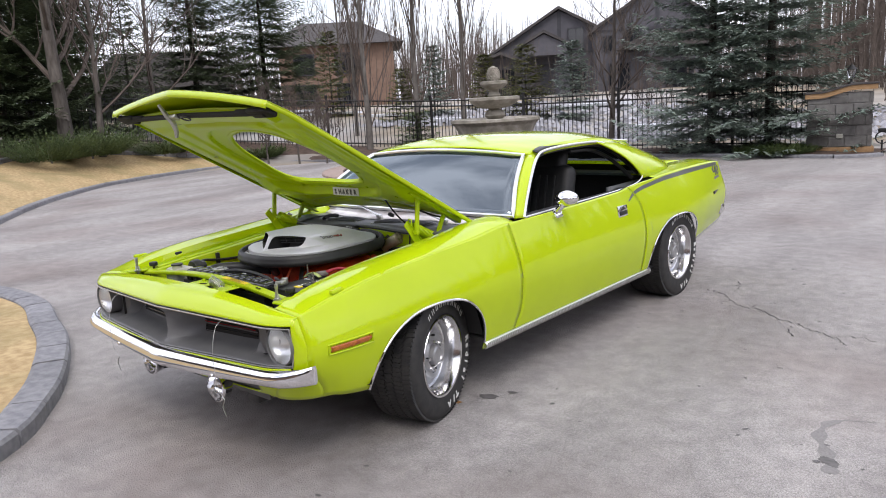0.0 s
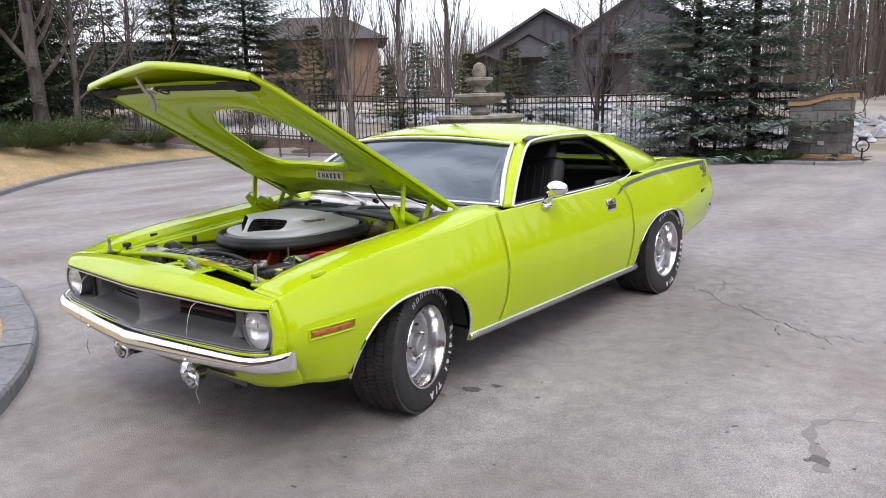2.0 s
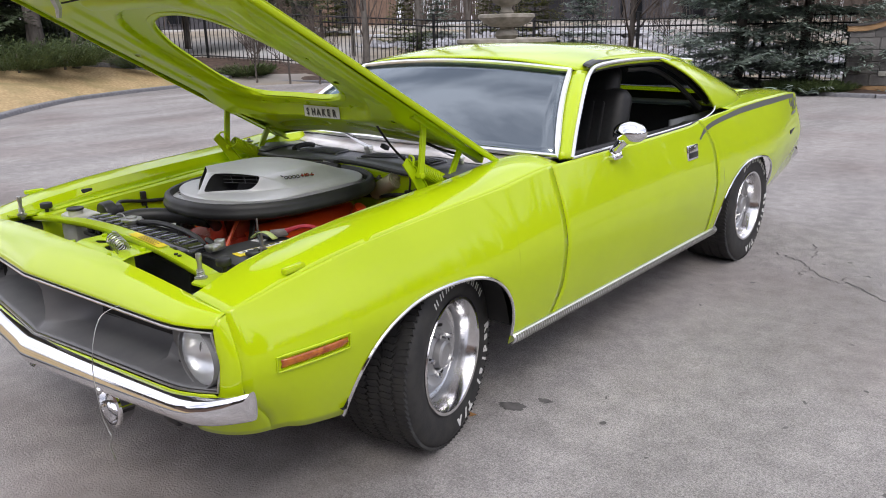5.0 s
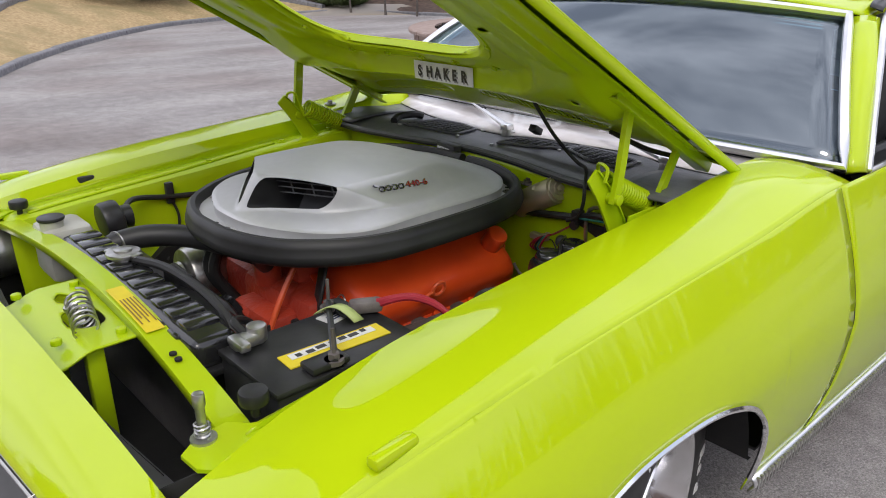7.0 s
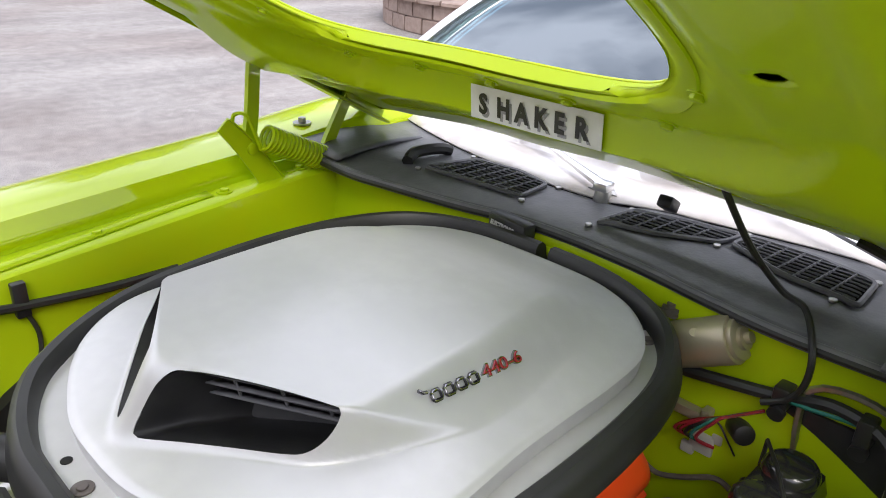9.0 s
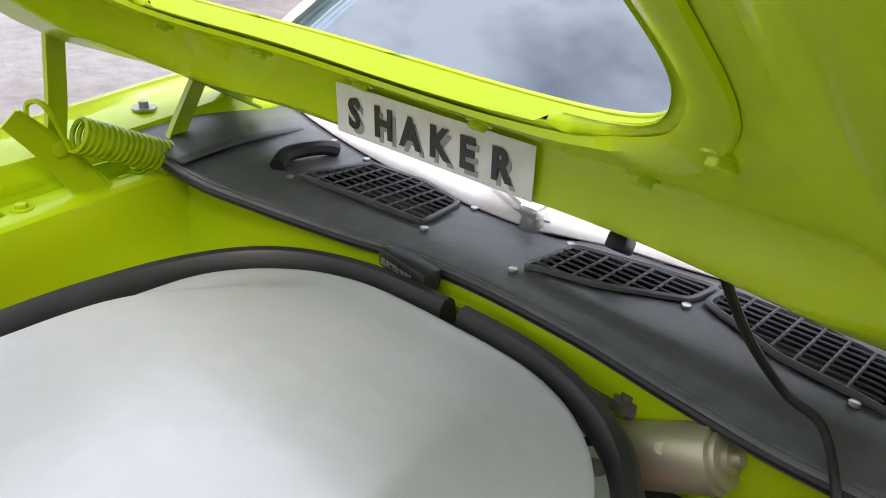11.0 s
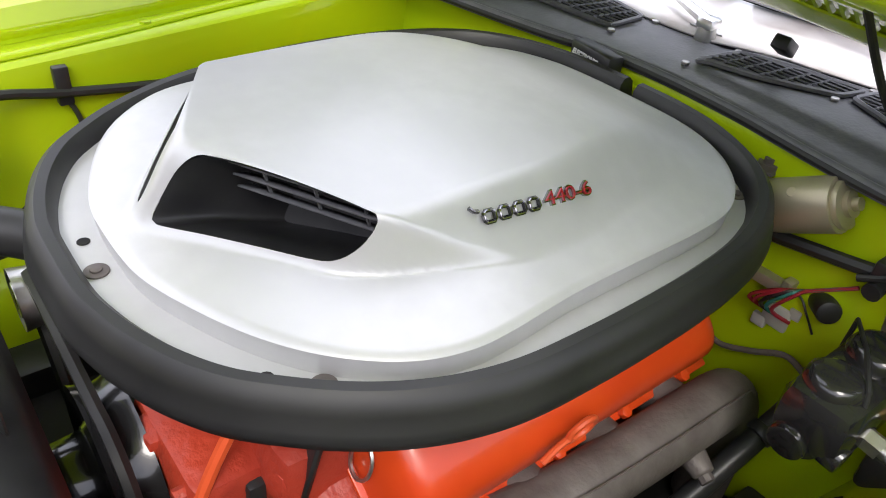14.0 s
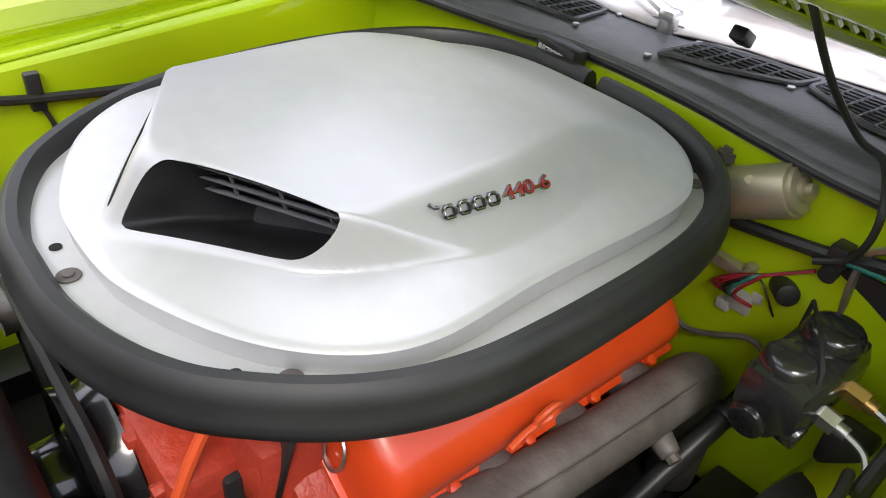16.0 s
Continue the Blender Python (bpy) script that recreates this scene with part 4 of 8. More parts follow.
part("porch_roof", roof_of([(-.4, 2.75), (1.2, 3.3), (2.6, 2.75)], -1.6, .2, GM), ROOF, gh, smooth=False)
part("entry_gable", roof_of([(2.3, 3.55), (4.0, 4.45), (5.7, 3.55)], -1.8, .1, GM), ROOF, gh, smooth=False)
part("entry_wall", prism([(2.6, 2.9), (2.6, 3.5), (4.0, 4.2), (5.4, 3.5), (5.4, 2.9)], -1.6, -.1, GM), GREYWALL, gh, smooth=False)
for u in (2.6, 5.2):
    part("column", prism([(u, 0), (u + .3, 0), (u + .3, 3.0), (u, 3.0)], -1.6, -1.3, GM), DARKTRIM, gh, smooth=False)
part("lean_to_roof", prism([(8.2, 2.9), (10.6, 3.9), (14.4, 3.9), (15.0, 2.9)], -2.2, -.9, GM), ROOF, gh, smooth=False)
part("front_door", prism([(3.4, 0), (4.6, 0), (4.6, 2.4), (3.4, 2.4)], -.05, .02, GM), DARKTRIM, gh, smooth=False)
for a, b in (((4.78, 3.4), (5.02, 5.6)), ((10.78, 4.2), (11.02, 6.4)), ((8.7, 4.1), (8.85, 5.2)), ((7.0, 4.05), (14.6, 4.2)), ((.2, 2.95), (7.4, 3.08)), ((9.8, 2.9), (9.95, 4.1)), ((12.6, 4.1), (12.75, 5.2)), ((6.2, 0), (6.4, 4.6)), ((7.0, 0), (7.2, 4.1))):
    d = -1.04 if a[0] > 6.9 else -.04
    part("timber", prism([(a[0], a[1]), (b[0], a[1]), (b[0], b[1]), (a[0], b[1])], d, d + .05, GM), DARKTRIM, gh, smooth=False)
for u, h, w, ht, d in ((5.5, 3.3, .9, 1.2, -.03), (.5, .6, 1.5, 1.6, -.03), (7.6, 2.9, .6, .9, -1.03), (9.0, 2.8, .9, 1.3, -1.03), (8.0, .5, 1.2, 1.6, -1.03), (11.4, .5, 1.4, 1.5, -1.03), (13.2, .7, 1.0, 1.3, -1.03), (5.5, .4, 1.0, 1.8, -.03)):
    window(gh, GM, u, h, w, ht, d)
for u in (8.1, 10.3, 12.9):
    part("column", prism([(u, .6), (u + .35, .6), (u + .35, 2.9), (u, 2.9)], -2.1, -1.8, GM), GREYWALL, gh, smooth=False)
    part("column_base", prism([(u - .1, 0), (u + .45, 0), (u + .45, .6), (u - .1, .6)], -2.2, -1.7, GM), DARKTRIM, gh, smooth=False)

bh = empty("brown_house", "brown stucco house with a dark hipped roof", "house", at=(0, 0, 0))
BM = house_frame((-36.46, 27.81, 1.25), (.70, .714))
part("wall", prism([(0, 0), (0, 4.2), (7.3, 4.2), (7.3, 0)], 0, 8, BM), BROWNWALL, bh, smooth=False)
hp = bmesh.new()
c = [hp.verts.new(BM @ Vector(p)) for p in ((-.7, -.7, 4.15), (8.0, -.7, 4.15), (8.0, 8.7, 4.15), (-.7, 8.7, 4.15), (1.2, 3.5, 5.9), (5.2, 3.5, 5.9))]
for f in ((0, 1, 5, 4), (1, 2, 5), (2, 3, 4, 5), (3, 0, 4), (3, 2, 1, 0)):
    hp.faces.new([c[i] for i in f])
part("roof", hp, ROOF, bh, smooth=False, thick=.15)
for u, h in ((1.0, 2.4), (3.6, 2.4), (1.0, .5), (3.6, .5)):
    window(bh, BM, u, h, 1.2, 1.2, -.03)
fh = empty("far_house", "low grey house with a dark roof", "house", at=(0, 0, 0))
FM = house_frame((-47.5, 20.5, 1.0), (.5, .866))
part("wall", prism([(0, 0), (0, 2.6), (9, 2.6), (9, 0)], 0, 8, FM), GREYWALL, fh, smooth=False)
part("roof", prism([(-.6, 2.5), (2.0, 4.8), (7.0, 4.8), (9.6, 2.5)], -.6, 8.6, FM), ROOF, fh, smooth=False)
window(fh, FM, 1.5, .9, 1.4, 1.1, -.03), window(fh, FM, 5.5, .9, 1.4, 1.1, -.03)
# the home behind the walk, known from the paint's reflections: plain walls and roof
hm = empty("home", "plain tan house closing the driveway", "house", at=(0, 0, 0))
HM = house_frame((16, -17, 0), (-1, 0))
part("wall", prism([(0, 0), (0, 5), (30, 5), (30, 0)], -.0, 9, HM), BROWNWALL, hm, smooth=False)
part("roof", prism([(-1, 4.9), (6, 8), (24, 8), (31, 4.9)], -1, 10, HM), ROOF, hm, smooth=False)

# rocks and snow on the slope behind the fence
V, F = [], []
for k in range(2600):
    x, y = gg.uniform(-20, -1), gg.uniform(18.5, 30)
    z = terrain(x, y)
    s = gg.uniform(.06, .20)
    c = np.array([x, y, z + s * .25])
    q = np.array([[1, 0, 0], [0, 1, 0], [-1, 0, 0], [0, -1, 0], [0, 0, .8], [.5, .5, .5]]) * s * gg.uniform(.6, 1.3, (6, 3)) + c
    b = len(V)
    V += [tuple(v) for v in q]
    F += [(b, b + 1, b + 5), (b + 1, b + 4, b + 5), (b + 4, b, b + 5), (b + 1, b + 2, b + 4), (b + 2, b + 3, b + 4), (b + 3, b, b + 4)]
tagged(bulk("rocks", V, F, ROCK), "grey rocks on the slope beyond the fence", "rocks", kind="stuff")
for k in range(10):
    x, y = gg.uniform(-30, -4), gg.uniform(19, 34)
    bm = bmesh.new()
    a, b = gg.uniform(.8, 3.0), gg.uniform(.4, 1.0)
    bm.faces.new([bm.verts.new((x + a * (1 + .25 * noise.noise(Vector((t, k, 0)))) * math.cos(t), y + b * (1 + .3 * noise.noise(Vector((t * 2, k, 3)))) * math.sin(t), terrain(x, y) + .09)) for t in span(0, 2 * math.pi, 18)[:-1]])
    tagged(part("snow_patch", bm, SNOW, smooth=False, thick=.1), "patch of old melting snow", "snow", "snow patches")
st = tagged(part("street", slab([(-70, 9), (-45, 26), (-24, 30), (-10, 33), (-10, 31), (-23, 28), (-43, 23), (-69, 6)], .9, 1.03), mat("pale_street", (.40, .39, .38), .85, col2=(.46, .45, .44), scale=2), smooth=False), "pale street beyond the gardens", "street", kind="structure")


# ---- far woods: a belt of bare stems with side twigs ----
def woods(name, count, r0, r1, a0, a1, h0, h1, seed, label, stout=1.0):
    g = np.random.RandomState(seed)
    V, F = [], []

    def stick(p, q, w0, w1):
        b = len(V)
        for c, w in ((p, w0), (q, w1)):
            for k in range(3):
                t = k * 2.094
                V.append((c[0] + w * math.cos(t), c[1] + w * math.sin(t), c[2]))
        for k in range(3):
            m = (k + 1) % 3
            F.append((b + k, b + m, b + 3 + m, b + 3 + k))
    for i in range(count):
        a, r = radians(g.uniform(a0, a1)), g.uniform(r0, r1)
        x, y = 4 + r * math.cos(a), r * math.sin(a)
        h = g.uniform(h0, h1)
        if stout > 1:
            h *= .72 + .38 * math.sin(a * 13) * math.sin(a * 5 + 1)
        z = terrain(x, y) - .1
        w = .035 + .006 * h
        top = (x + g.uniform(-.5, .5), y + g.uniform(-.5, .5), z + h)
        stick((x, y, z), top, w * stout, .012 * stout)
        for k in range(9):
            f = g.uniform(.25, .95)
            p = (x + (top[0] - x) * f, y + (top[1] - y) * f, z + h * f)
            t, L = g.uniform(0, 6.283), h * (1.05 - f) * g.uniform(.15, .34)
            stick(p, (p[0] + L * math.cos(t), p[1] + L * math.sin(t), p[2] + L * g.uniform(.5, 1.4)), .022 * stout * stout, .008 * stout)
    tagged(bulk(name, V, F, TWIG), label, "woods", kind="stuff")


woods("far_woods", 2400, 72, 98, 75, 190, 5, 9, 31, "far belt of bare brown woods beyond the houses")
woods("right_woods", 620, 42, 74, 76, 107, 9, 14, 34, "dense belt of thin bare trunks beyond the gate pier")
woods("side_woods", 1000, 44, 62, 8, 74, 6, 10, 32, "belt of bare brown woods behind the driveway")
# out of view: added to dim the low sky and darken the paint's reflections
woods("near_woods", 5200, 38, 52, -140, 4, 12, 19, 33, "dense belt of bare brown woods behind the driveway", 3.0)

# ---- the car: body shell ----
car = empty("car", "lime green two-door muscle car parked with its hood open", "car")

crown_x = curve_of([(-.83, .835), (-.6, .858), (-.3, .865), (0, .868), (.6, .872), (1.2, .885), (1.95, .885), (2.4, .878), (2.75, .872), (3.2, .86), (3.78, .825)])
crown_z = curve_of([(-.83, .735), (-.7, .762), (-.6, .785), (-.3, .825), (0, .848), (.3, .868), (.65, .90), (1.2, .905), (1.9, .915), (2.3, .938), (2.6, .948), (3.0, .952), (3.5, .945), (3.78, .925)])
crease_x = curve_of([(-.83, .872), (-.7, .915), (-.5, .942), (0, .952), (.6, .955), (1.9, .955), (2.75, .965), (3.2, .945), (3.78, .862)])
crease_z = curve_of([(-.83, .60), (0, .61), (2, .60), (2.75, .62), (3.78, .66)])
sill_x = curve_of([(-.83, .82), (-.5, .872), (.4, .90), (2.1, .90), (3.2, .87), (3.78, .80)])
sill_z = curve_of([(-.86, .365), (-.6, .350), (-.45, .33), (.33, .285), (2.2, .285), (3.1, .36), (3.78, .42)])
ARCH_F, ARCH_R = (-0.055, 0.30, 0.395, 0.335), (2.655, 0.30, 0.435, 0.352)


def smooth01(t):
    t = min(1, max(0, t))
    return t * t * (3 - 2 * t)


def gap_bend(y, z):
    """The curve of the door's shut lines."""
    a = (-0.008 - 0.04 * smooth01((.46 - z) / .16)) * math.exp(-((y - 0.66) / 0.16) ** 2)
    b = -0.16 * (max(z - 0.74, 0) / 0.2) ** 2 * math.exp(-((y - 2.13) / 0.2) ** 2)
    c = 0.11 * smooth01((.56 - z) / .2) * smooth01((-.55 - y) / .23)
    d = .085 * smooth01((.90 - z) / .26) * smooth01((y - 3.30) / .44)
    return y + a + b + c + d


def side_x(y, z):
    zc, zm, zs = crown_z(y), crease_z(y), sill_z(y)
    xc, xm, xs = crown_x(y), crease_x(y), sill_x(y)
    if z >= zm:
        s = min(1, max(0, (zc - z) / (zc - zm)))
        return xc + (xm - xc) * (0.35 * s + 0.65 * math.sin(s * math.pi / 2))
    s = (zm - z) / (zm - zs)
    return xm - (xm - xs) * (0.25 * s + 0.75 * s * s)


def arch_z(y):
    """The lower edge of the side: the sill, or the wheel opening."""
    for cy, cz, a, h in (ARCH_F, ARCH_R):
        d = (y - cy) / a
        if abs(d) < 1:
            return max(cz + h * (1 - abs(d) ** 2.5) ** (1 / 2.3), sill_z(y))
    return sill_z(y)


def columns(y0, y1, step=0.035):
    ys = span(y0, y1, max(2, round((y1 - y0) / step)))
    for cy, cz, a, h in (ARCH_F, ARCH_R):
        if y0 - .1 < cy < y1 + .1:
            ys = [y for y in ys if abs(y - cy) > a] + [cy + a * 0.9999 * math.sin(t) for t in span(-math.pi / 2, math.pi / 2, 36) if y0 <= cy + a * math.sin(t) <= y1]
            ys += [y for y in (cy - a - 0.0004, cy + a + 0.0004) if y0 < y < y1]
    return sorted(ys)


def side_panel(y0, y1):
    vs = [0, .02, .06, .12, .2, .3, .4, .5, .58, .64, .7, .76, .82, .88, .94, 1]

    def f(y, v):
        zc, zb = crown_z(y), arch_z(y)
        z = zc + (zb - zc) * v
        return (side_x(y, z), gap_bend(y, z), z)
    return sheet(f, columns(y0, y1), vs)


def both(name, make, material, parent, label="", thick=0.0, **k):
    """A part and its twin on the other side."""
    return part(name, make(), material, parent, label, thick=thick, **k), part(name, flip(make()), material, parent, label, thick=thick, **k)


BAY = 0.668


def bay_x(y):
    return curve_of([(-.80, .700), (-.7, .682), (-.6, .668), (-.4, .658), (.3, .655), (.75, .655)])(y)


def fender_top(y, s):
    """From the crown ridge inward to the edge of the engine bay, then down its flange."""
    xc, zc = crown_x(y), crown_z(y)
    xb = bay_x(y)
    zb = zc + 0.014
    if s <= 1:
        x = xc + (xb - xc) * s
        return (x, y, zc + (zb - zc) * s + 0.016 * math.sin(math.pi * s) * smooth01((y + .78) / .25))
    d = s - 1
    return (xb - 0.028 * d, y, zb - 0.045 * d)


def make_fender():
    bm = side_panel(-0.78, 0.6582)
    top = sheet(lambda y, s: fender_top(y, s), span(-0.78, 0.70, 44), [0, .08, .25, .45, .65, .85, 1, 1.08, 1.5, 2])
    join(bm, top)
    bmesh.ops.remove_doubles(bm, verts=bm.verts, dist=0.0015)
    return bm


fenders = both("front_fender", make_fender, LIME, car, thick=0.004)
both("door", lambda: side_panel(0.6586, 2.1276), LIME, car, "lime painted door", thick=0.004)
for y in (.6584, 2.1278):
    both("shut_line", lambda: tube([(side_x(y, z) - .0006, gap_bend(y, z), z) for z in span(sill_z(y) + .04, crown_z(y) - .004, 40)], .0008, 5), DARKPIT, car)
door_parts = [o for o in car.children if o.name.startswith("door")]


def make_quarter():
    bm = side_panel(2.1280, 3.74)
    # shelf from the crown to the sail panel and the decklid gap
    def f(y, s):
        xc, zc = crown_x(y), crown_z(y)
        xi = 0.62 + 0.05 * (3.76 - y) / 1.3
        return (xc + (xi - xc) * s, y, zc + 0.02 * math.sin(s * math.pi * .5))
    join(bm, sheet(f, span(2.42, 3.74, 26), [0, .1, .3, .6, 1]))
    bmesh.ops.remove_doubles(bm, verts=bm.verts, dist=0.0015)
    return bm


both("quarter_panel", make_quarter, LIME, car, thick=0.004)
part("decklid", sheet(lambda y, x: (x, y, .967 + .012 * (1 - (x / .64) ** 2) - .05 * max(0, (y - 3.3) / .46) ** 2), span(2.98, 3.735, 12), span(-.625, .625, 12)), LIME, car, thick=0.004)
# tail panel and rear bumper
part("tail_panel", sheet(lambda x, v: (x, 3.730 + 0.085 * min(1, v / .6), .93 - .42 * v), span(-.83, .83, 12), [0, .3, .6, 1]), BLACK, car, thick=0.01)
part("rear_bumper", tube(spline([(-.84, 3.70, .53), (-.80, 3.81, .53), (-.6, 3.84, .53), (0, 3.85, .53), (.6, 3.84, .53), (.80, 3.81, .53), (.84, 3.70, .53)], 8), 0.05, 10), CHROME, car)


def sill_trim():
    return sheet(lambda y, a: (sill_x(y) + 0.012 + 0.014 * math.sin(a * math.pi), y, .284 + .042 * a), span(0.345, 2.255, 30), span(0, 1, 6))


both("rocker_moulding", sill_trim, STAINLESS, car, "ribbed bright rocker moulding", thick=0.004)
ribs = bmesh.new()
for i in range(120):
    y = 0.36 + i * 1.88 / 120
    join(ribs, box((sill_x(y) + 0.024, y, .305), (.006, .007, .028)))
part("moulding_ribs", ribs, STEEL, [o for o in car.children if o.name.startswith("rocker")][0])
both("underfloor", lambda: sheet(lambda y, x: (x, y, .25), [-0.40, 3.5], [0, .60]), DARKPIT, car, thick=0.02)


def wheel_lip(arch):
    cy, cz, a, h = arch
    ys = [cy + a * math.sin(t) for t in span(-math.pi / 2 * .97, math.pi / 2 * .97, 48)]

    def make():
        return tube([(side_x(y, arch_z(y)) + .001, y, arch_z(y) - 0.002) for y in ys], 0.006, 6)
    return make


both("arch_moulding", wheel_lip(ARCH_F), CHROME, car, "thin bright wheel arch moulding")
both("arch_moulding", wheel_lip(ARCH_R), CHROME, car, "thin bright wheel arch moulding")


def wheel_well(arch):
    cy, cz, a, h = arch

    def make():
        ys = [cy + (a + .02) * math.sin(t) for t in span(-math.pi / 2, math.pi / 2, 24)]
        bm = sheet(lambda y, x: (x, y, min(arch_z(y) + .03, cz + h + .03) if abs(y - cy) < a else .36), ys, [.90, .82, .5])
        join(bm, sheet(lambda y, v: (.5, y, .30 + v * ((arch_z(y) if abs(y - cy) < a else .36) - .27)), ys, [0, 1]))
        return bm
    return make


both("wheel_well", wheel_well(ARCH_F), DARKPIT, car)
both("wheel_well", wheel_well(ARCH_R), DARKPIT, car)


# ---- nose: header, grille cavity, lamps, bumper, valance ----
def nose_y(x):
    """Plan of the front edge: a shallow point, with rounded corners."""
    a = abs(x)
    return -0.935 + 0.07 * a / .8 + 0.035 * max(0, (a - .68) / .145) ** 2.2


def header(x, v):
    y0 = -0.782 - 0.022 * (1 - abs(x) / .8)
    y1 = nose_y(min(abs(x), .836)) + .9 * max(0, abs(x) - .836)
    z0 = 0.802 - 0.055 * (abs(x) / .835) ** 2
    z1 = 0.722 - 0.012 * abs(x)
    c = v
    y = y0 + (y1 - y0) * min(1, c * 1.05)
    z = z0 - (z0 - z1) * (0.25 * c + 0.75 * c ** 3)
    return (x, y, z)


hx = [-.846, -.836, -.80, -.74] + span(-.68, .68, 34) + [.74, .80, .836, .846]
hd = sheet(header, hx, [0, .15, .3, .45, .6, .72, .82, .9, .96, 1])
join(hd, sheet(lambda x, v: (x, header(x, 0)[1] + .004 * v, header(x, 0)[2] - .05 * v), hx[4:-4], [0, .3, 1]))
bmesh.ops.remove_doubles(hd, verts=hd.verts, dist=0.001)
part("header_panel", hd, LIME, car, "lime painted panel over the grille", thick=0.004)


def lip(z, back=0.0, w=.836):
    return [(x, nose_y(x) + back, z(x)) for x in span(-w, w, 46)]


top_z, low_z = (lambda x: .712 - .012 * abs(x)), (lambda x: .522 + .02 * abs(x))
ring = lip(top_z) + [(.847, nose_y(.836) + .006, .61)] + lip(low_z)[::-1] + [(-.847, nose_y(.836) + .006, .61)]
part("grille_surround", tube(ring, .0035, 6, closed=True), STEEL, car, "thin bright grille moulding")
# lower lip in body colour under the opening
part("lower_lip", sheet(lambda x, v: (x, nose_y(x) + (-.012 + .05 * v), low_z(x) - .004 - .065 * v), span(-.836, .836, 40), [0, .4, 1]), LIME, car, thick=0.004)


def corner():
    """The fender's front end from the header down beside the lamp, rounding under into the valance."""
    def f(v, s):
        c = 1 - .25 * s - .75 * (1 - math.cos(s * math.pi / 2))
        zt = .7475 - .0355 * (.25 * c + .75 * c ** 3)
        z = zt - (zt - .363) * v
        k = smooth01((.56 - z) / .2)
        x1, y1 = side_x(-.78, z), gap_bend(-.78, z)
        x0 = .842 - .17 * k
        y0 = (nose_y(.836) + .003) * (1 - k) + k * (-.818 + .05 * ((.455 - z) / .13) ** 2 if z < .455 else -.822)
        a = s * math.pi / 2
        return (x0 + (x1 - x0) * (.25 * s + .75 * math.sin(a)), y0 + (y1 - y0) * (.25 * s + .75 * (1 - math.cos(a))), z)
    return sheet(f, span(0, 1, 20), span(0, 1, 12))


both("fender_nose", corner, LIME, car, thick=0.004)
# cavity: one dished grey moulding, with a prow in the middle and deep dark pockets either side


def cavity(x, v):
    a = abs(x)
    depth = 0.17 - 0.13 * math.exp(-(a / .06) ** 2)
    if a > .56:
        depth = 0.10
    zt, zl = top_z(x) - .003, low_z(x) + .003
    prof = [(0, zt), (.35, zt - .012), (.8, zt - .03), (1, zt - .055), (1, zl + .065), (.75, zl + .022), (.3, zl + .006), (0, zl)]
    if a > .60:
        prof = [(0, zt), (.5, zt - .001), (.95, zt - .002), (1, zt - .006), (1, zl + .006), (.95, zl + .002), (.5, zl + .001), (0, zl)]
    k = v * (len(prof) - 1)
    i = min(int(k), len(prof) - 2)
    t = k - i
    d, z = (prof[i][j] + (prof[i + 1][j] - prof[i][j]) * t for j in (0, 1))
    return (x, nose_y(x) + .004 + depth * d, z)


cx = span(-.834, -.575, 8) + [-.545] + span(-.52, .52, 40) + [.545] + span(.575, .834, 8)
grille = part("grille", sheet(cavity, cx, span(0, 1, 21)), ARGENT, car, "grey recessed grille with dark slatted pockets", thick=0.003)
for sg in (-1, 1):
    pit = sheet(lambda x, v: (x * sg, nose_y(x) + .1685 - .02 * v, .655 - .085 * v), span(.13, .5, 12), [0, 1])
    part("pocket", pit, DARKPIT, grille, "black recessed pocket")
    for k in range(5):
        z = .648 - .018 * k
        part("slat", tube([(x * sg, nose_y(x) + .152, z) for x in span(.135, .495, 10)], .0035, 5), BLACKGLOSS if k % 2 else ARGENT, grille)
    part("accent_line", tube([(x * sg, nose_y(x) + .146, .622) for x in span(.14, .49, 10)], .0022, 5), REDENAMEL, grille, "thin red accent line")


REFLECT = mat("lamp_reflector", (0.92, 0.93, 0.94), 0.30, 0.75)


def headlight(sg):
    at = (.766 * sg, -.822, .620)
    m = Matrix.Translation(at) @ Matrix.Rotation(radians(90), 4, "X")
    lamp = part("headlight", turned([(.0, -.06), (.04, -.055), (.074, -.02), (.081, .0), (.081, .006)], 36, m), REFLECT, car, "round sealed-beam headlight with clear ribbed glass")
    part("lens", turned([(.0, .021), (.03, .019), (.055, .012), (.074, .003), (.080, -.004)], 36, m), CLEAR, lamp, "clear ribbed glass lens")
    part("bezel", turned([(.080, -.015), (.080, .008), (.083, .010), (.0845, .004), (.0848, -.05)], 40, m), ARGENT, lamp)


headlight(1), headlight(-1)


def bump_y(x):
    a = abs(x)
    return -0.965 + 0.085 * a / .82 + .07 * max(0, (a - .80) / .12) ** 2.4


def bumper_sec(x, v):
    """Front bumper, tall at the ends and thin in the middle."""
    a = abs(x)
    lo = .436 + .034 * (a / .9) ** 2
    hi = .522 + .012 * (a / .9) ** 3 + .016 * max(0, (a - .72) / .2) ** 2
    t = v * math.pi * 2
    d = .045 * (1 - .4 * max(0, (a - .8) / .13))
    zz = (lo + hi) / 2 + (hi - lo) / 2 * math.sin(t) * (1 if math.sin(t) > 0 else 1)
    k = abs(math.cos(t)) ** .7 * (1 if math.cos(t) > 0 else -.35)
    return (x, bump_y(x) - d * k + .02, zz)


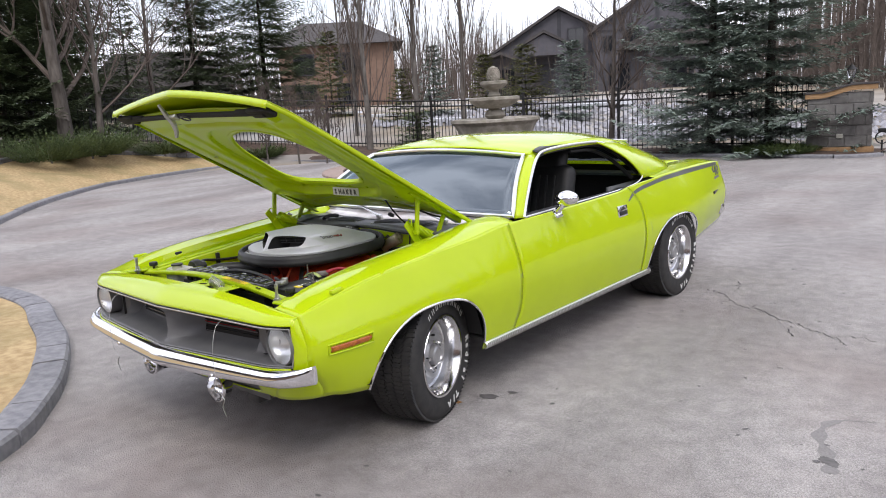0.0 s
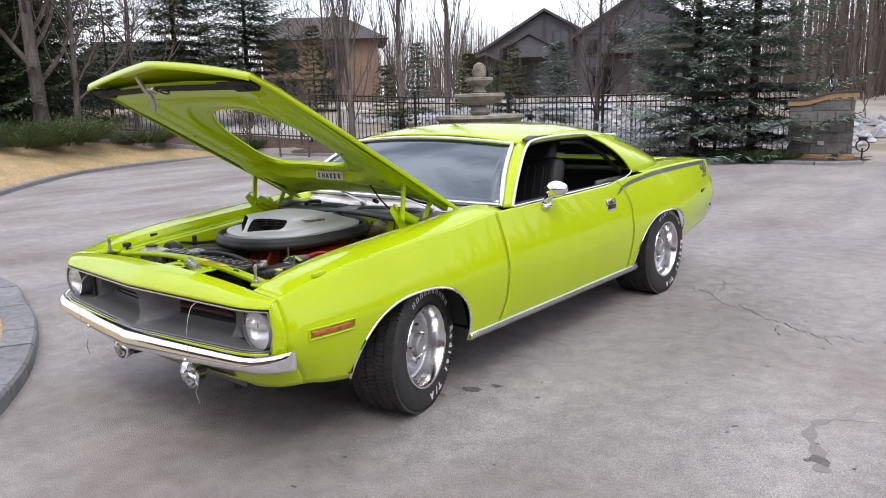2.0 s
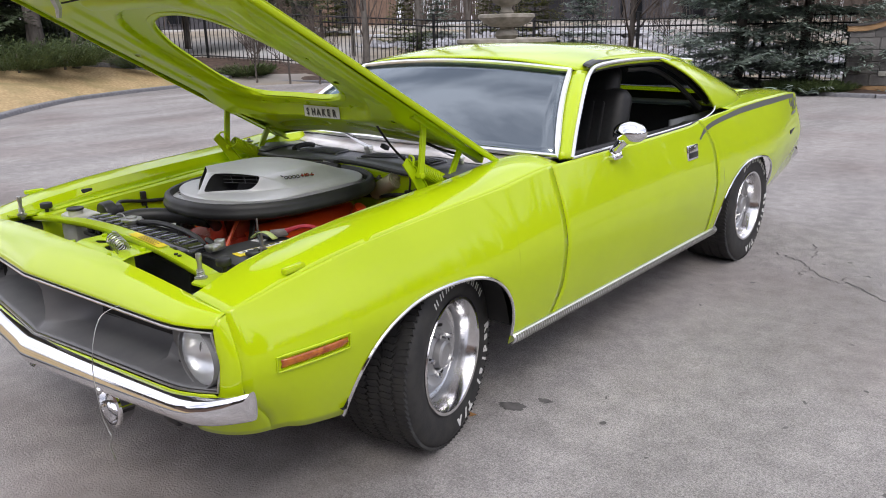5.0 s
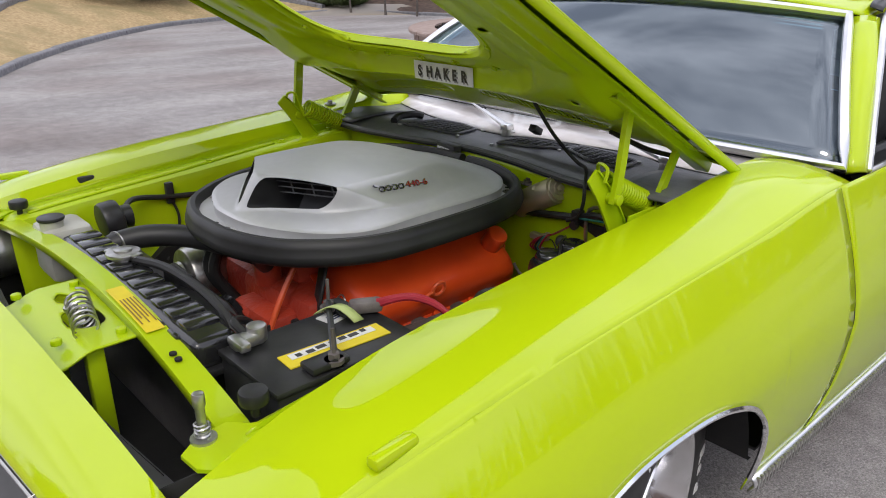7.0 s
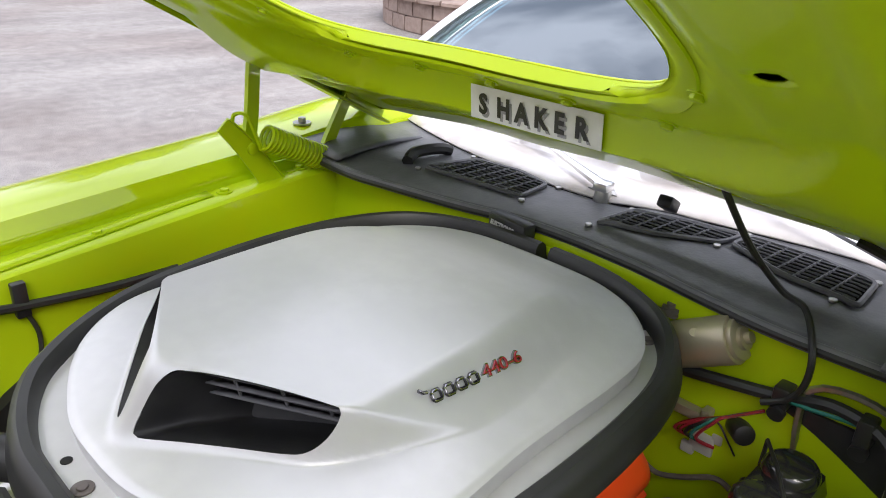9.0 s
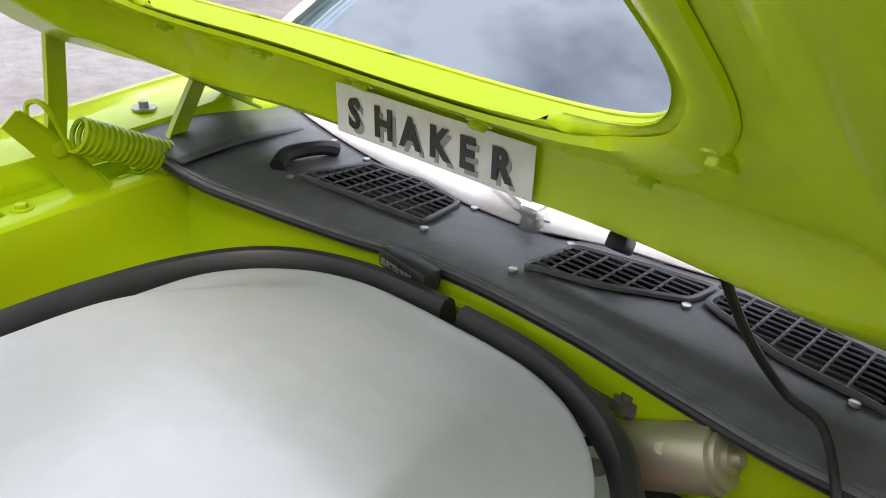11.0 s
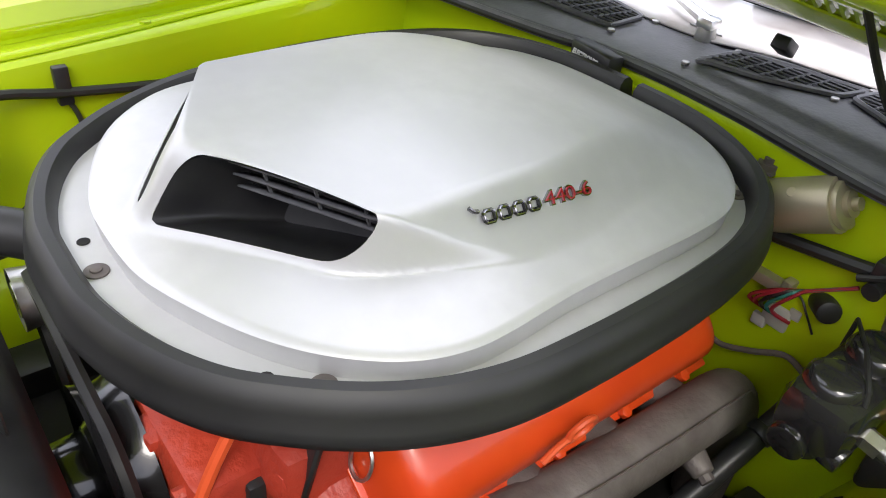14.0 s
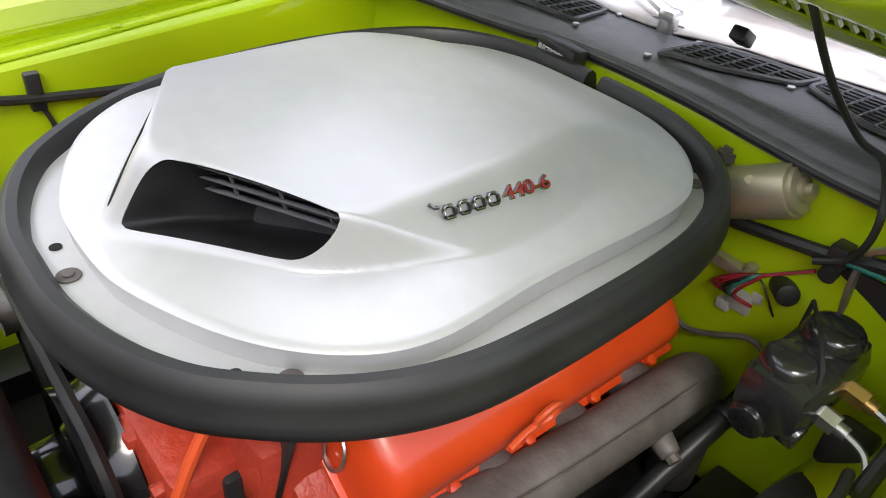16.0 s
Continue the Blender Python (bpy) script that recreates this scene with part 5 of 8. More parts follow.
bx = [-.922, -.92, -.915, -.905, -.89, -.86, -.82] + span(-.77, .77, 40) + [.82, .86, .89, .905, .915, .92, .922]
bump = sheet(bumper_sec, bx, span(0, 1, 24))
bmesh.ops.remove_doubles(bump, verts=bump.verts, dist=1e-4)
bmesh.ops.holes_fill(bump, edges=[e for e in bump.edges if e.is_boundary])
bumper = part("front_bumper", bump, CHROME, car, "chrome front bumper with upswept tips")
for x in (-.42, .42):
    part("bolt", cyl((x, bump_y(x) - .010, .462), (x, bump_y(x) - .026, .460), .010, seg=12, bevel=.003), CHROME, bumper)


def valance(x, v):
    a = abs(x)
    y = -.86 + .05 * a / .8 + .13 * max(0, (a - .66) / .19) ** 2
    return (x * (1 - .02 * v), y + .05 * v * v, .455 - .105 * v + .01 * (1 - a) * v)


def under_hole(sg):
    pts = spline([(sg * .06, .375), (sg * .12, .365), (sg * .48, .368), (sg * .56, .38), (sg * .57, .415), (sg * .48, .425), (sg * .12, .425), (sg * .06, .405)], 6, True)
    return [(p.x, p.y) for p in pts]


va = moved(sheet(lambda x, v: (valance(x, v)[0], valance(x, v)[2], valance(x, v)[1]), span(-.74, .74, 82), span(0, 1, 14)), Matrix.Identity(4))


def va_depth(x, z):
    v = max(0, min(1, (.455 - z) / .10))
    return valance(x, v)[1]


pierce(va, [under_hole(1), under_hole(-1)], va_depth)
for v in va.verts:
    v.co = (v.co.x, v.co.z, v.co.y)
part("front_valance", va, LIME, car, "lime painted valance under the bumper", thick=0.006)
part("air_duct", sheet(lambda x, v: (x, -.80 + .02 * v, .43 - .1 * v), span(-.6, .6, 4), [0, 1]), ARGENT, car, thick=0.004)
for sg in (-1, 1):
    at = Vector((.305 * sg + .060, -.878 - .009 * sg, .378))
    m = Matrix.Translation(at) @ Matrix.Rotation(radians(90), 4, "X")
    fog = part("fog_lamp", turned([(0, -.060), (.035, -.055), (.055, -.034), (.062, 0), (.066, .004), (.066, .012), (.060, .016)], 28, m), CHROME, car, "round chrome fog lamp below the bumper")
    part("lens", turned([(0, .026), (.028, .024), (.050, .019), (.061, .013)], 28, m), CLEAR, fog)
    part("bracket", box(at + Vector((0, .03, .05)), (.03, .02, .07), .004), STEEL, fog)


# hood-pin lanyards that hang over the front, with their clips
for sg, low in ((1, .36), (-1, .38)):
    x = .565 if sg > 0 else -.345
    p = spline([(x - .05, -.890, .722), (x - .05, -.95, .70), (x - .025, -.995, .60), (x - .01, -1.0, .47), (x + .02, -1.0, low + .06)], 8)
    lan = part("lanyard", tube(p, .0011, 5), STEEL, car, "thin wire lanyard with a hairpin clip")
    c = p[-1]
    part("clip", tube(spline([c, c + Vector((.012, 0, -.012)), c + Vector((.0, 0, -.03)), c + Vector((-.008, 0, -.05)), c + Vector((.004, 0, -.07)), c + Vector((.012, 0, -.085))], 6), .0022, 5), STEEL, lan)


# side marker lamps
def marker(sg):
    def pt(y, z, d=0.0):
        return (sg * (side_x(y, z) + d), y, z)
    fr = [pt(y, .59 + b * .021, .003) for y, b in [(t, 1) for t in span(-.692, -.465, 8)] + [(t, -1) for t in span(-.465, -.692, 8)]]
    lamp = part("side_marker", tube(fr, .004, 6, closed=True), LIME, car, "amber side marker lamp")
    part("lens", sheet(lambda y, v: pt(y, .603 - .026 * v, .007 - .004 * abs(2 * v - 1)), span(-.682, -.475, 8), span(0, 1, 4)), AMBER, lamp, thick=0.004)


marker(1), marker(-1)


# ---- greenhouse ----
def edge(pts, n=10):
    q = spline(pts, n)

    def f(t):
        k = t * (len(q) - 1)
        i = min(int(k), len(q) - 2)
        return q[i].lerp(q[i + 1], k - i)
    return f


roof_w = curve_of([(1.12, .640), (1.3, .640), (1.6, .636), (2.0, .625), (2.35, .590), (2.62, .555)])
roof_e = curve_of([(1.12, 1.222), (1.3, 1.254), (1.55, 1.266), (1.9, 1.264), (2.1, 1.250), (2.4, 1.212), (2.62, 1.172)])
roof_c = curve_of([(1.10, 1.262), (1.3, 1.303), (1.55, 1.322), (1.9, 1.316), (2.25, 1.294), (2.45, 1.266), (2.62, 1.228)])


def roof_pt(y, s):
    w, e, c = roof_w(y), roof_e(y), roof_c(y)
    yy = y - .03 * (1 - s * s) * (1 if y < 1.29 else 0) * (1.29 - y) / .16
    if abs(s) <= 1:
        return (w * s, yy, c - (c - e) * abs(s) ** 2.6)
    d = abs(s) - 1
    return (math.copysign(w + .035 * math.sin(min(d, 1) * math.pi / 2), s), yy, e - .045 * (1 - math.cos(min(d, 1) * math.pi / 2)))


ss = [-2, -1.7, -1.4, -1.15] + span(-1, 1, 22) + [1.15, 1.4, 1.7, 2]
part("roof", sheet(roof_pt, [1.145, 1.17, 1.21] + span(1.26, 2.62, 22), ss), LIME, car, "lime painted steel roof", thick=0.006)


def pillar():
    a = edge([Vector((.846, .742, .910)).lerp(Vector((.644, 1.154, 1.214)), v) + Vector((0, -.02, .022)) * math.sin(v * math.pi) for v in span(0, 1, 8)])
    b = edge([(.874, .795, .905), (.832, .892, 1.005), (.772, 1.040, 1.128), (.700, 1.195, 1.212)])
    return sheet(lambda t, s: a(t).lerp(b(t), s) + Vector((.008, -.006, .006)) * math.sin(s * math.pi), span(0, 1, 12), span(0, 1, 4))


both("windshield_pillar", pillar, LIME, car, thick=0.012)


def sail():
    a = edge([(.660, 1.96, 1.238), (.648, 2.2, 1.222), (.61, 2.45, 1.188), (.570, 2.66, 1.150)])
    b = edge([(.84, 2.32, .950), (.82, 2.58, .957), (.78, 2.84, .966), (.70, 3.04, .972)])
    mid = edge([(.775, 2.18, 1.11), (.750, 2.40, 1.10), (.70, 2.65, 1.085), (.630, 2.88, 1.065)])

    def f(t, s):
        p, q, m = a(t), b(t), mid(t)
        return (1 - s) * (1 - 2 * s) * p + 4 * s * (1 - s) * m + s * (2 * s - 1) * q
    return sheet(f, span(0, 1, 14), span(0, 1, 10))


both("sail_panel", sail, LIME, car, thick=0.01)


def screen(s, v):
    """Windshield."""
    x0, x1 = .842 * s, .640 * s
    low = Vector((x0, .739 - .035 * (1 - s * s), .914 + .004 * (1 - s * s)))
    top = Vector((x1, 1.150 - .030 * (1 - s * s), 1.212 + .034 * (1 - s * s)))
    p = low.lerp(top, v)
    return p + Vector((0, -.02, .022)) * math.sin(v * math.pi)


ws = part("windshield", sheet(screen, span(-1, 1, 20), span(0, 1, 10)), GLASS, car, "large tinted windshield", thick=0.005)
ws.visible_shadow = False
rim = [screen(s, 0) for s in span(-1, 1, 24)] + [screen(1, v) for v in span(0, 1, 10)[1:]] + [screen(s, 1) for s in span(1, -1, 24)[1:]] + [screen(-1, v) for v in span(1, 0, 10)[1:-1]]
part("windshield_trim", tube([Vector(p) + Vector((0, -.004, .006)) for p in rim], .0125, 8, closed=True), STAINLESS, ws, "bright windshield moulding")
part("rear_window", sheet(lambda s, v: (.555 * s + .08 * s * v, 2.60 + .40 * v, 1.205 - .225 * v - .015 * s * s), span(-1, 1, 10), span(0, 1, 6)), GLASS, car, thick=0.005).visible_shadow = False
part("rear_window_trim", tube([(.57 * s, 2.605, 1.208 - .015 * s * s) for s in span(-1, 1, 12)], .009, 6), STAINLESS, car)


# side window opening: bright drip rail and black weatherstrip
win = spline([(.874, .795, .908), (.832, .892, 1.006), (.772, 1.04, 1.13), (.722, 1.17, 1.203), (.69, 1.30, 1.231), (.672, 1.55, 1.240), (.664, 1.82, 1.238), (.662, 2.03, 1.224),
              (.702, 2.19, 1.157), (.757, 2.28, 1.075), (.802, 2.345, 1.0)], 6)
belt = spline([(.802, 2.345, 1.0), (.838, 2.30, .958), (.862, 2.15, .931), (.874, 1.95, .921), (.878, 1.6, .916), (.876, 1.2, .912), (.874, .795, .908)], 6)
both("drip_rail", lambda: tube(win[:-3], .009, 8), STAINLESS, car, "bright drip rail moulding")
both("belt_moulding", lambda: tube(belt, .006, 6), STAINLESS, car)
both("weatherstrip", lambda: tube([p + Vector((-.028, .012, -.020)) for p in win], .013, 8), RUBBER, car, "black rubber weatherstrip")
both("window_frame", lambda: tube([p + Vector((-.05, -.03, -.05)) for p in win[34:]], .014, 8), BLACK, car)
both("roof_rail", lambda: sheet(lambda t, s: edge(win[20:])(t) + Vector((-.01 - .035 * s, 0, .012 + .012 * s)), span(0, 1, 20), [0, 1]), BLACK, car, thick=0.004)


def door_top():
    return sheet(lambda y, s: (crown_x(y) - .002 - (.075 * s), gap_bend(y, .92), crown_z(y) + .006 - .012 * s), span(.80, 2.125, 20), [0, .3, 1])


both("door_sill", door_top, BLACK, car, thick=0.01)
both("door_card", lambda: sheet(lambda y, z: (.80, y, z), span(.75, 2.4, 6), [.3, .6, .905]), VINYL, car, thick=0.02)


# door handle, mirror, stripe
def handle(sg):
    y0, z0 = 1.845, .790
    t = Matrix.Translation((sg * (side_x(y0, z0) + .001), y0, z0)) @ Matrix.Rotation(radians(-7) * sg, 4, "Y")
    h = part("door_handle", box((0, 0, 0), (.012, .125, .075), .006, t), CHROME, car, "square chrome door handle")
    part("paddle", box((0, 0, 0), (.006, .10, .028), .003, t @ Matrix.Translation((.008 * sg, 0, -.012))), BLACK, h)
    part("lock", cyl(t @ Vector((.004 * sg, .03, .022)), t @ Vector((.010 * sg, .03, .022)), .009, seg=14), STEEL, h)


handle(1), handle(-1)


def mirror(sg):
    base = Vector((.900 * sg, 1.09, .880))
    m = part("side_mirror", tube(spline([base, base + Vector((.015 * sg, -.01, .03)), base + Vector((.05 * sg, -.01, .07))], 6), [.028] * 5 + [.02] * 6 + [.014, .014], 10), CHROME, car, "chrome bullet side mirror")
    head = turned([(0, -.055), (.03, -.05), (.052, -.03), (.064, 0), (.062, .02), (.055, .035)], 28, Matrix.Translation(base + Vector((.062 * sg, .0, .098))) @ Matrix.Diagonal((1.15, 1.0, .72, 1)) @ Matrix.Rotation(radians(-90), 4, "X"))
    part("shell", head, CHROME, m)
    part("mirror_glass", moved(cyl((0, .032, 0), (0, .034, 0), .054, seg=28), Matrix.Translation(base + Vector((.062 * sg, .0, .098))) @ Matrix.Diagonal((1.15, 1, .72, 1))), CHROME, m)
    part("foot", box(base + Vector((0, -.005, -.006)), (.05, .075, .018), .007), CHROME, m)


mirror(1)


def stripe(sg):
    """A hockey-stick stripe along the quarter's upper edge."""
    top = curve_of([(1.98, .842), (2.12, .885), (2.3, .916), (2.6, .938), (3.0, .944), (3.45, .938), (3.66, .93)])
    low = curve_of([(1.98, .834), (2.12, .868), (2.3, .893), (2.6, .910), (3.0, .913), (3.45, .910), (3.66, .905)])

    def f(y, s):
        z = top(y) + (low(y) - top(y)) * s
        return (sg * (side_x(y, min(z, crown_z(y) - .002)) + .0016), gap_bend(y, z), z)
    part("side_stripe", sheet(f, span(1.98, 2.12, 6), [0, .5, 1]), STRIPE, car, "dark grey hockey-stick stripe")
    part("side_stripe", sheet(f, span(2.136, 3.66, 30), [0, .5, 1]), STRIPE, car, "dark grey hockey-stick stripe")
    m = Matrix.Translation((sg * (side_x(3.52, .86) + .003), 3.50 if sg > 0 else 3.70, .835)) @ Matrix.Rotation(radians(90), 4, "Z") @ Matrix.Rotation(radians(90 - 10), 4, "X")
    if sg < 0:
        m = Matrix.Translation((sg * (side_x(3.60, .86) + .003), 3.70, .835)) @ Matrix.Rotation(radians(-90), 4, "Z") @ Matrix.Rotation(radians(80), 4, "X")
    part("stripe_number", letters("440", .105, .0005, m, .003, .95), STRIPE, car, "dark grey engine size number", smooth=False)
    part("stripe_tail", sheet(lambda y, s: (sg * (side_x(y, .80) + .0016), y, .825 - .045 * s), span(3.52, 3.66, 4), [0, 1]), STRIPE, car)


stripe(1), stripe(-1)
both("rear_marker", lambda: sheet(lambda y, s: (side_x(y, .70) + .004, y, .715 - .025 * s), span(3.42, 3.60, 4), [0, 1]), BLACK, car, thick=0.004)


# ---- wheels ----
def wheel(x, y, r, w, steer, sg):
    """A steel rally wheel with a deep bright rim on a raised-letter tyre; its outer face looks along +x."""
    root = Matrix.Translation((x, y, r)) @ Matrix.Rotation(radians(steer), 4, "Z") @ (Matrix.Rotation(radians(180), 4, "Z") if sg < 0 else Matrix.Identity(4))
    spin = root @ Matrix.Rotation(radians(90), 4, "Y")
    rr = .203
    prof = [(rr - .012, -.5 * w + .01), (rr + .004, -.5 * w - .004), (rr + .05, -.5 * w - .008), (r - .03, -.5 * w + .002), (r - .010, -.5 * w + .018), (r - .002, -.5 * w + .045),
            (r - .004, -.25 * w), (r - .004, .25 * w), (r - .003, .5 * w - .030), (r - .006, .5 * w - .012), (r - .016, .5 * w + .002), (r - .040, .5 * w + .0105), (rr + .045, .5 * w + .012), (rr + .014, .5 * w + .007), (rr + .003, .5 * w + .001), (rr - .012, .5 * w - .014)]
    wh = part("wheel", turned(prof, 64, spin), TYRE, car, "polished rally wheel on a white-letter tyre")
    # tread blocks
    tr = bmesh.new()
    for k in range(92):
        a = k * 2 * math.pi / 92
        for j, off in enumerate((-.40, -.20, 0, .20, .40)):
            b = box((0, 0, 0), (.019, .0195, .010))
            aa = a + (.5 if j % 2 else 0) * 2 * math.pi / 92
            zz = off * w
            rad = r - (.0020 if abs(off) < .3 else .005)
            moved(b, spin @ Matrix.Rotation(aa, 4, "Z") @ Matrix.Translation((rad, 0, zz)) @ Matrix.Rotation(radians(90), 4, "Y") @ Matrix.Diagonal((w * .172 / .019, 1, 1, 1)) @ Matrix.Rotation(radians((16, -16, 16, -16, 16)[j]), 4, "Z"))
            join(tr, b)
    part("tread", tr, TYRE, wh, smooth=False)
    rim = [(rr - .002, .5 * w - .004), (rr + .006, .5 * w + .006), (rr + .004, .5 * w + .010), (rr - .006, .5 * w + .008), (rr - .012, .5 * w - .002), (rr - .020, .5 * w - .03), (rr - .030, .5 * w - .075), (rr - .050, .5 * w - .082)]
    part("rim", turned(rim, 56, spin), POLISHED, wh, "deep polished rim")
    f = .5 * w - .078
    part("disc", turned([(rr - .048, f), (.142, f + .006), (.128, f + .022), (.115, f + .026), (.098, f + .014), (.085, f + .012), (.070, f + .030), (.060, f + .032), (.055, f + .012)], 48, spin), WHEELGREY, wh, "silver steel wheel disc")
    part("hub_cap", turned([(.056, f + .010), (.050, f + .052), (.040, f + .058), (.036, f + .050), (.0, f + .047)], 30, spin), WHEELGREY, wh, "silver centre cap")
    for k in range(5):
        a = k * 2 * math.pi / 5 + .3
        slot = box((0, 0, 0), (.020, .046, .010), .0045, spin @ Matrix.Rotation(a, 4, "Z") @ Matrix.Translation((.100, 0, f + .0125)))
        part("slot", slot, DARKPIT, wh)
        part("lug_nut", moved(cyl((0, 0, 0), (0, 0, .022), .0105, .009, 6), spin @ Matrix.Rotation(a + .63, 4, "Z") @ Matrix.Translation((.076, 0, f + .026))), CHROME, wh)
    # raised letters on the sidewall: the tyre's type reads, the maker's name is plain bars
    rad = r - .060
    for k, ch in enumerate("Radial T/A"):
        if ch == " ":
            continue
        a = radians(92 - 9.6 * k)
        g = letters(ch, .047, .0012, Matrix.Translation((-.015, -.016, 0)), .0026)
        moved(g, spin @ Matrix.Rotation(a, 4, "Z") @ Matrix.Translation((rad, 0, .5 * w + .0118)) @ Matrix.Rotation(radians(-90), 4, "Z"))
        part("raised_letter", g, WHITE, wh, "white raised tyre letter", smooth=False)

    for k in range(10):
        a = radians(128 + 9.0 * k)
        for q in (-.008, .008):
            part("raised_bar", box((0, 0, 0), (.026, .005, .0024), 0, spin @ Matrix.Rotation(a, 4, "Z") @ Matrix.Translation((rad, q, .5 * w + .0118))), WHITE, wh, smooth=False)


wheel(.745, 0.038, .326, .235, 14, 1)
wheel(-.745, 0.038, .326, .235, 14, -1)
wheel(.762, 2.781, .336, .275, 0, 1)
wheel(-.762, 2.781, .336, .275, 0, -1)

# ---- engine bay ----
def smooth(a, b, x):
    t = min(1, max(0, (x - a) / (b - a)))
    return t * t * (3 - 2 * t)


def led_z(y):
    return curve_of([(-.8, .742), (-.5, .775), (-.1, .806), (.2, .83), (.45, .846)])(y)


def apron(inset=0.0):
    """Inner fender: ledge under the fender flange, then the wall down to the frame rail, over the wheel house."""
    def f(y, v):
        zl = led_z(y)
        xf = bay_x(y) - .028
        p = [(xf, crown_z(y) - .03), (xf - .004, zl + .012), (xf - .006, zl + .002), (.572 + inset, zl), (.560 + inset, zl - .006), (.553 + inset, zl - .03), (.548 + inset, zl - .10), (.535 + inset, zl - .16),
             (.52 - .04 * math.exp(-((y + .02) / .28) ** 2), zl - .24), (.45, .42), (.44, .30)]
        k = v * (len(p) - 1)
        i = min(int(k), len(p) - 2)
        a, b = p[i], p[i + 1]
        t = k - i
        return (a[0] + (b[0] - a[0]) * t, y, a[1] + (b[1] - a[1]) * t)
    return sheet(f, span(-.655, .40, 38), span(0, 1, 20))


part("inner_fender", apron(.050), LIME_IN, car, "lime painted inner fender", thick=0.003)
part("inner_fender", flip(apron()), LIME_IN, car, "lime painted inner fender", thick=0.003)
for sg in (-1,):
    for y in (-.42, -.10, .146, .32):
        b = part("fender_bolt", cyl((sg * .600, y, led_z(y)), (sg * .600, y, led_z(y) + .009), .0095, seg=6, bevel=.002), LIME_IN, car)
        part("washer", cyl((sg * .600, y, led_z(y)), (sg * .600, y, led_z(y) + .003), .016, seg=18), LIME_IN, b)
# a lapped seam along the right ledge
part("ledge_seam", flip(sheet(lambda y, s: (.575 + .05 * s + .02 * smooth(-.3, .1, y), y, led_z(y) + .004 + .002 * s), span(-.6, .12, 20), [0, .5, 1])), LIME_IN, car, thick=0.003)


def wall(x, v):
    """Firewall, bulged for the transmission, with its lip up to the cowl."""
    a = abs(x)
    z = .864 - .60 * v
    y = .378 + .010 * math.cos(x * 9) - .018 * smooth(.10, .32, v)
    y += .006 * (1 - smooth(0, .14, v))
    return (x, y, z)


part("firewall", sheet(wall, span(-.60, .60, 48), [0, .03, .06, .09, .12, .2, .3, .4, .5, .6, .75, 1]), LIME_IN, car, "lime painted firewall", thick=0.004)
for z, y in ((.80, .362), (.765, .372)):
    part("pressed_rib", tube(spline([(-.02, y + .03, z + .035), (.06, y + .018, z + .03), (.14, y + .01, z + .02), (.22, y, z)], 8), .008, 8), LIME_IN, car)
both("frame_rail", lambda: box((.42, -.15, .33), (.09, 1.2, .12), .01), BLACK, car)
# near-black sheet under the bay, its shade put into the colour
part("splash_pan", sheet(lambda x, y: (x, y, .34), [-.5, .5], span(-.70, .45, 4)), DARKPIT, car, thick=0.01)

# cowl top panel with moulded vent screens


def cowl_z(x, y):
    ridge = .006 * smooth(.03, .07, x) * (1 - smooth(.41, .46, x)) * smooth(0, .012, y - .428 + .07 * x)
    return .868 + .010 * smooth(.36, .45, y) + .004 * (1 - (x / .66) ** 2) + ridge


CFRONT = curve_of([(-.66, .36), (-.45, .335), (-.33, .348), (-.18, .372), (-.08, .390), (.02, .394), (.147, .388), (.28, .370), (.39, .358), (.52, .362), (.66, .38)])
CBACK = curve_of([(-.66, .665), (-.539, .619), (-.4, .578), (-.252, .548), (-.086, .534), (.011, .540), (.109, .567), (.174, .574), (.244, .588), (.396, .609), (.52, .60), (.66, .61)])


def cowl_front(x):
    return CFRONT(x)


def cowl_back(x):
    return CBACK(x)


cow = sheet(lambda x, t: (x, cowl_front(x) + (cowl_back(x) - cowl_front(x)) * t, cowl_z(x, cowl_front(x) + (cowl_back(x) - cowl_front(x)) * t)), span(-.645, .645, 90), span(0, 1, 24))
join(cow, sheet(lambda x, t: (x, cowl_front(x) - .004 * t, cowl_z(x, cowl_front(x)) - .016 * t), span(-.645, .645, 60), [0, .5, 1]))


def rounded(corners, r=.012):
    """A closed outline in plan with its corners rounded."""
    q = []
    for k, c in enumerate(corners):
        a, b, d = Vector((*corners[k - 1], 0)), Vector((*c, 0)), Vector((*corners[(k + 1) % len(corners)], 0))
        q += [b + (a - b).normalized() * r, b + ((a - b).normalized() + (d - b).normalized()) * r * .25, b + (d - b).normalized() * r, b.lerp(d, .5)]
    return [(p.x, p.y) for p in spline(q, 4, True)]


VENTS = [rounded([(-.340, .430), (-.115, .443), (-.122, .528), (-.200, .548), (-.305, .540)]), rounded([(.046, .438), (.130, .458), (.222, .508), (.232, .558), (.15, .545), (.062, .522)]), rounded([(.236, .516), (.330, .470), (.434, .456), (.430, .545), (.34, .566), (.244, .566)])]
pierce(cow, [[(x * .97 + .03 * sum(p[0] for p in v) / len(v), y * .96 + .04 * sum(p[1] for p in v) / len(v)) for x, y in v] for v in VENTS], cowl_z)
part("cowl_panel", cow, COWLBLK, car, "satin black cowl panel with vent screens", thick=0.004)
# near-black sheet that stands in for the shade below the vent screens
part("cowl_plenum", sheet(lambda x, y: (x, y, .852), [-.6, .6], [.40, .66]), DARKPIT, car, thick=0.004)
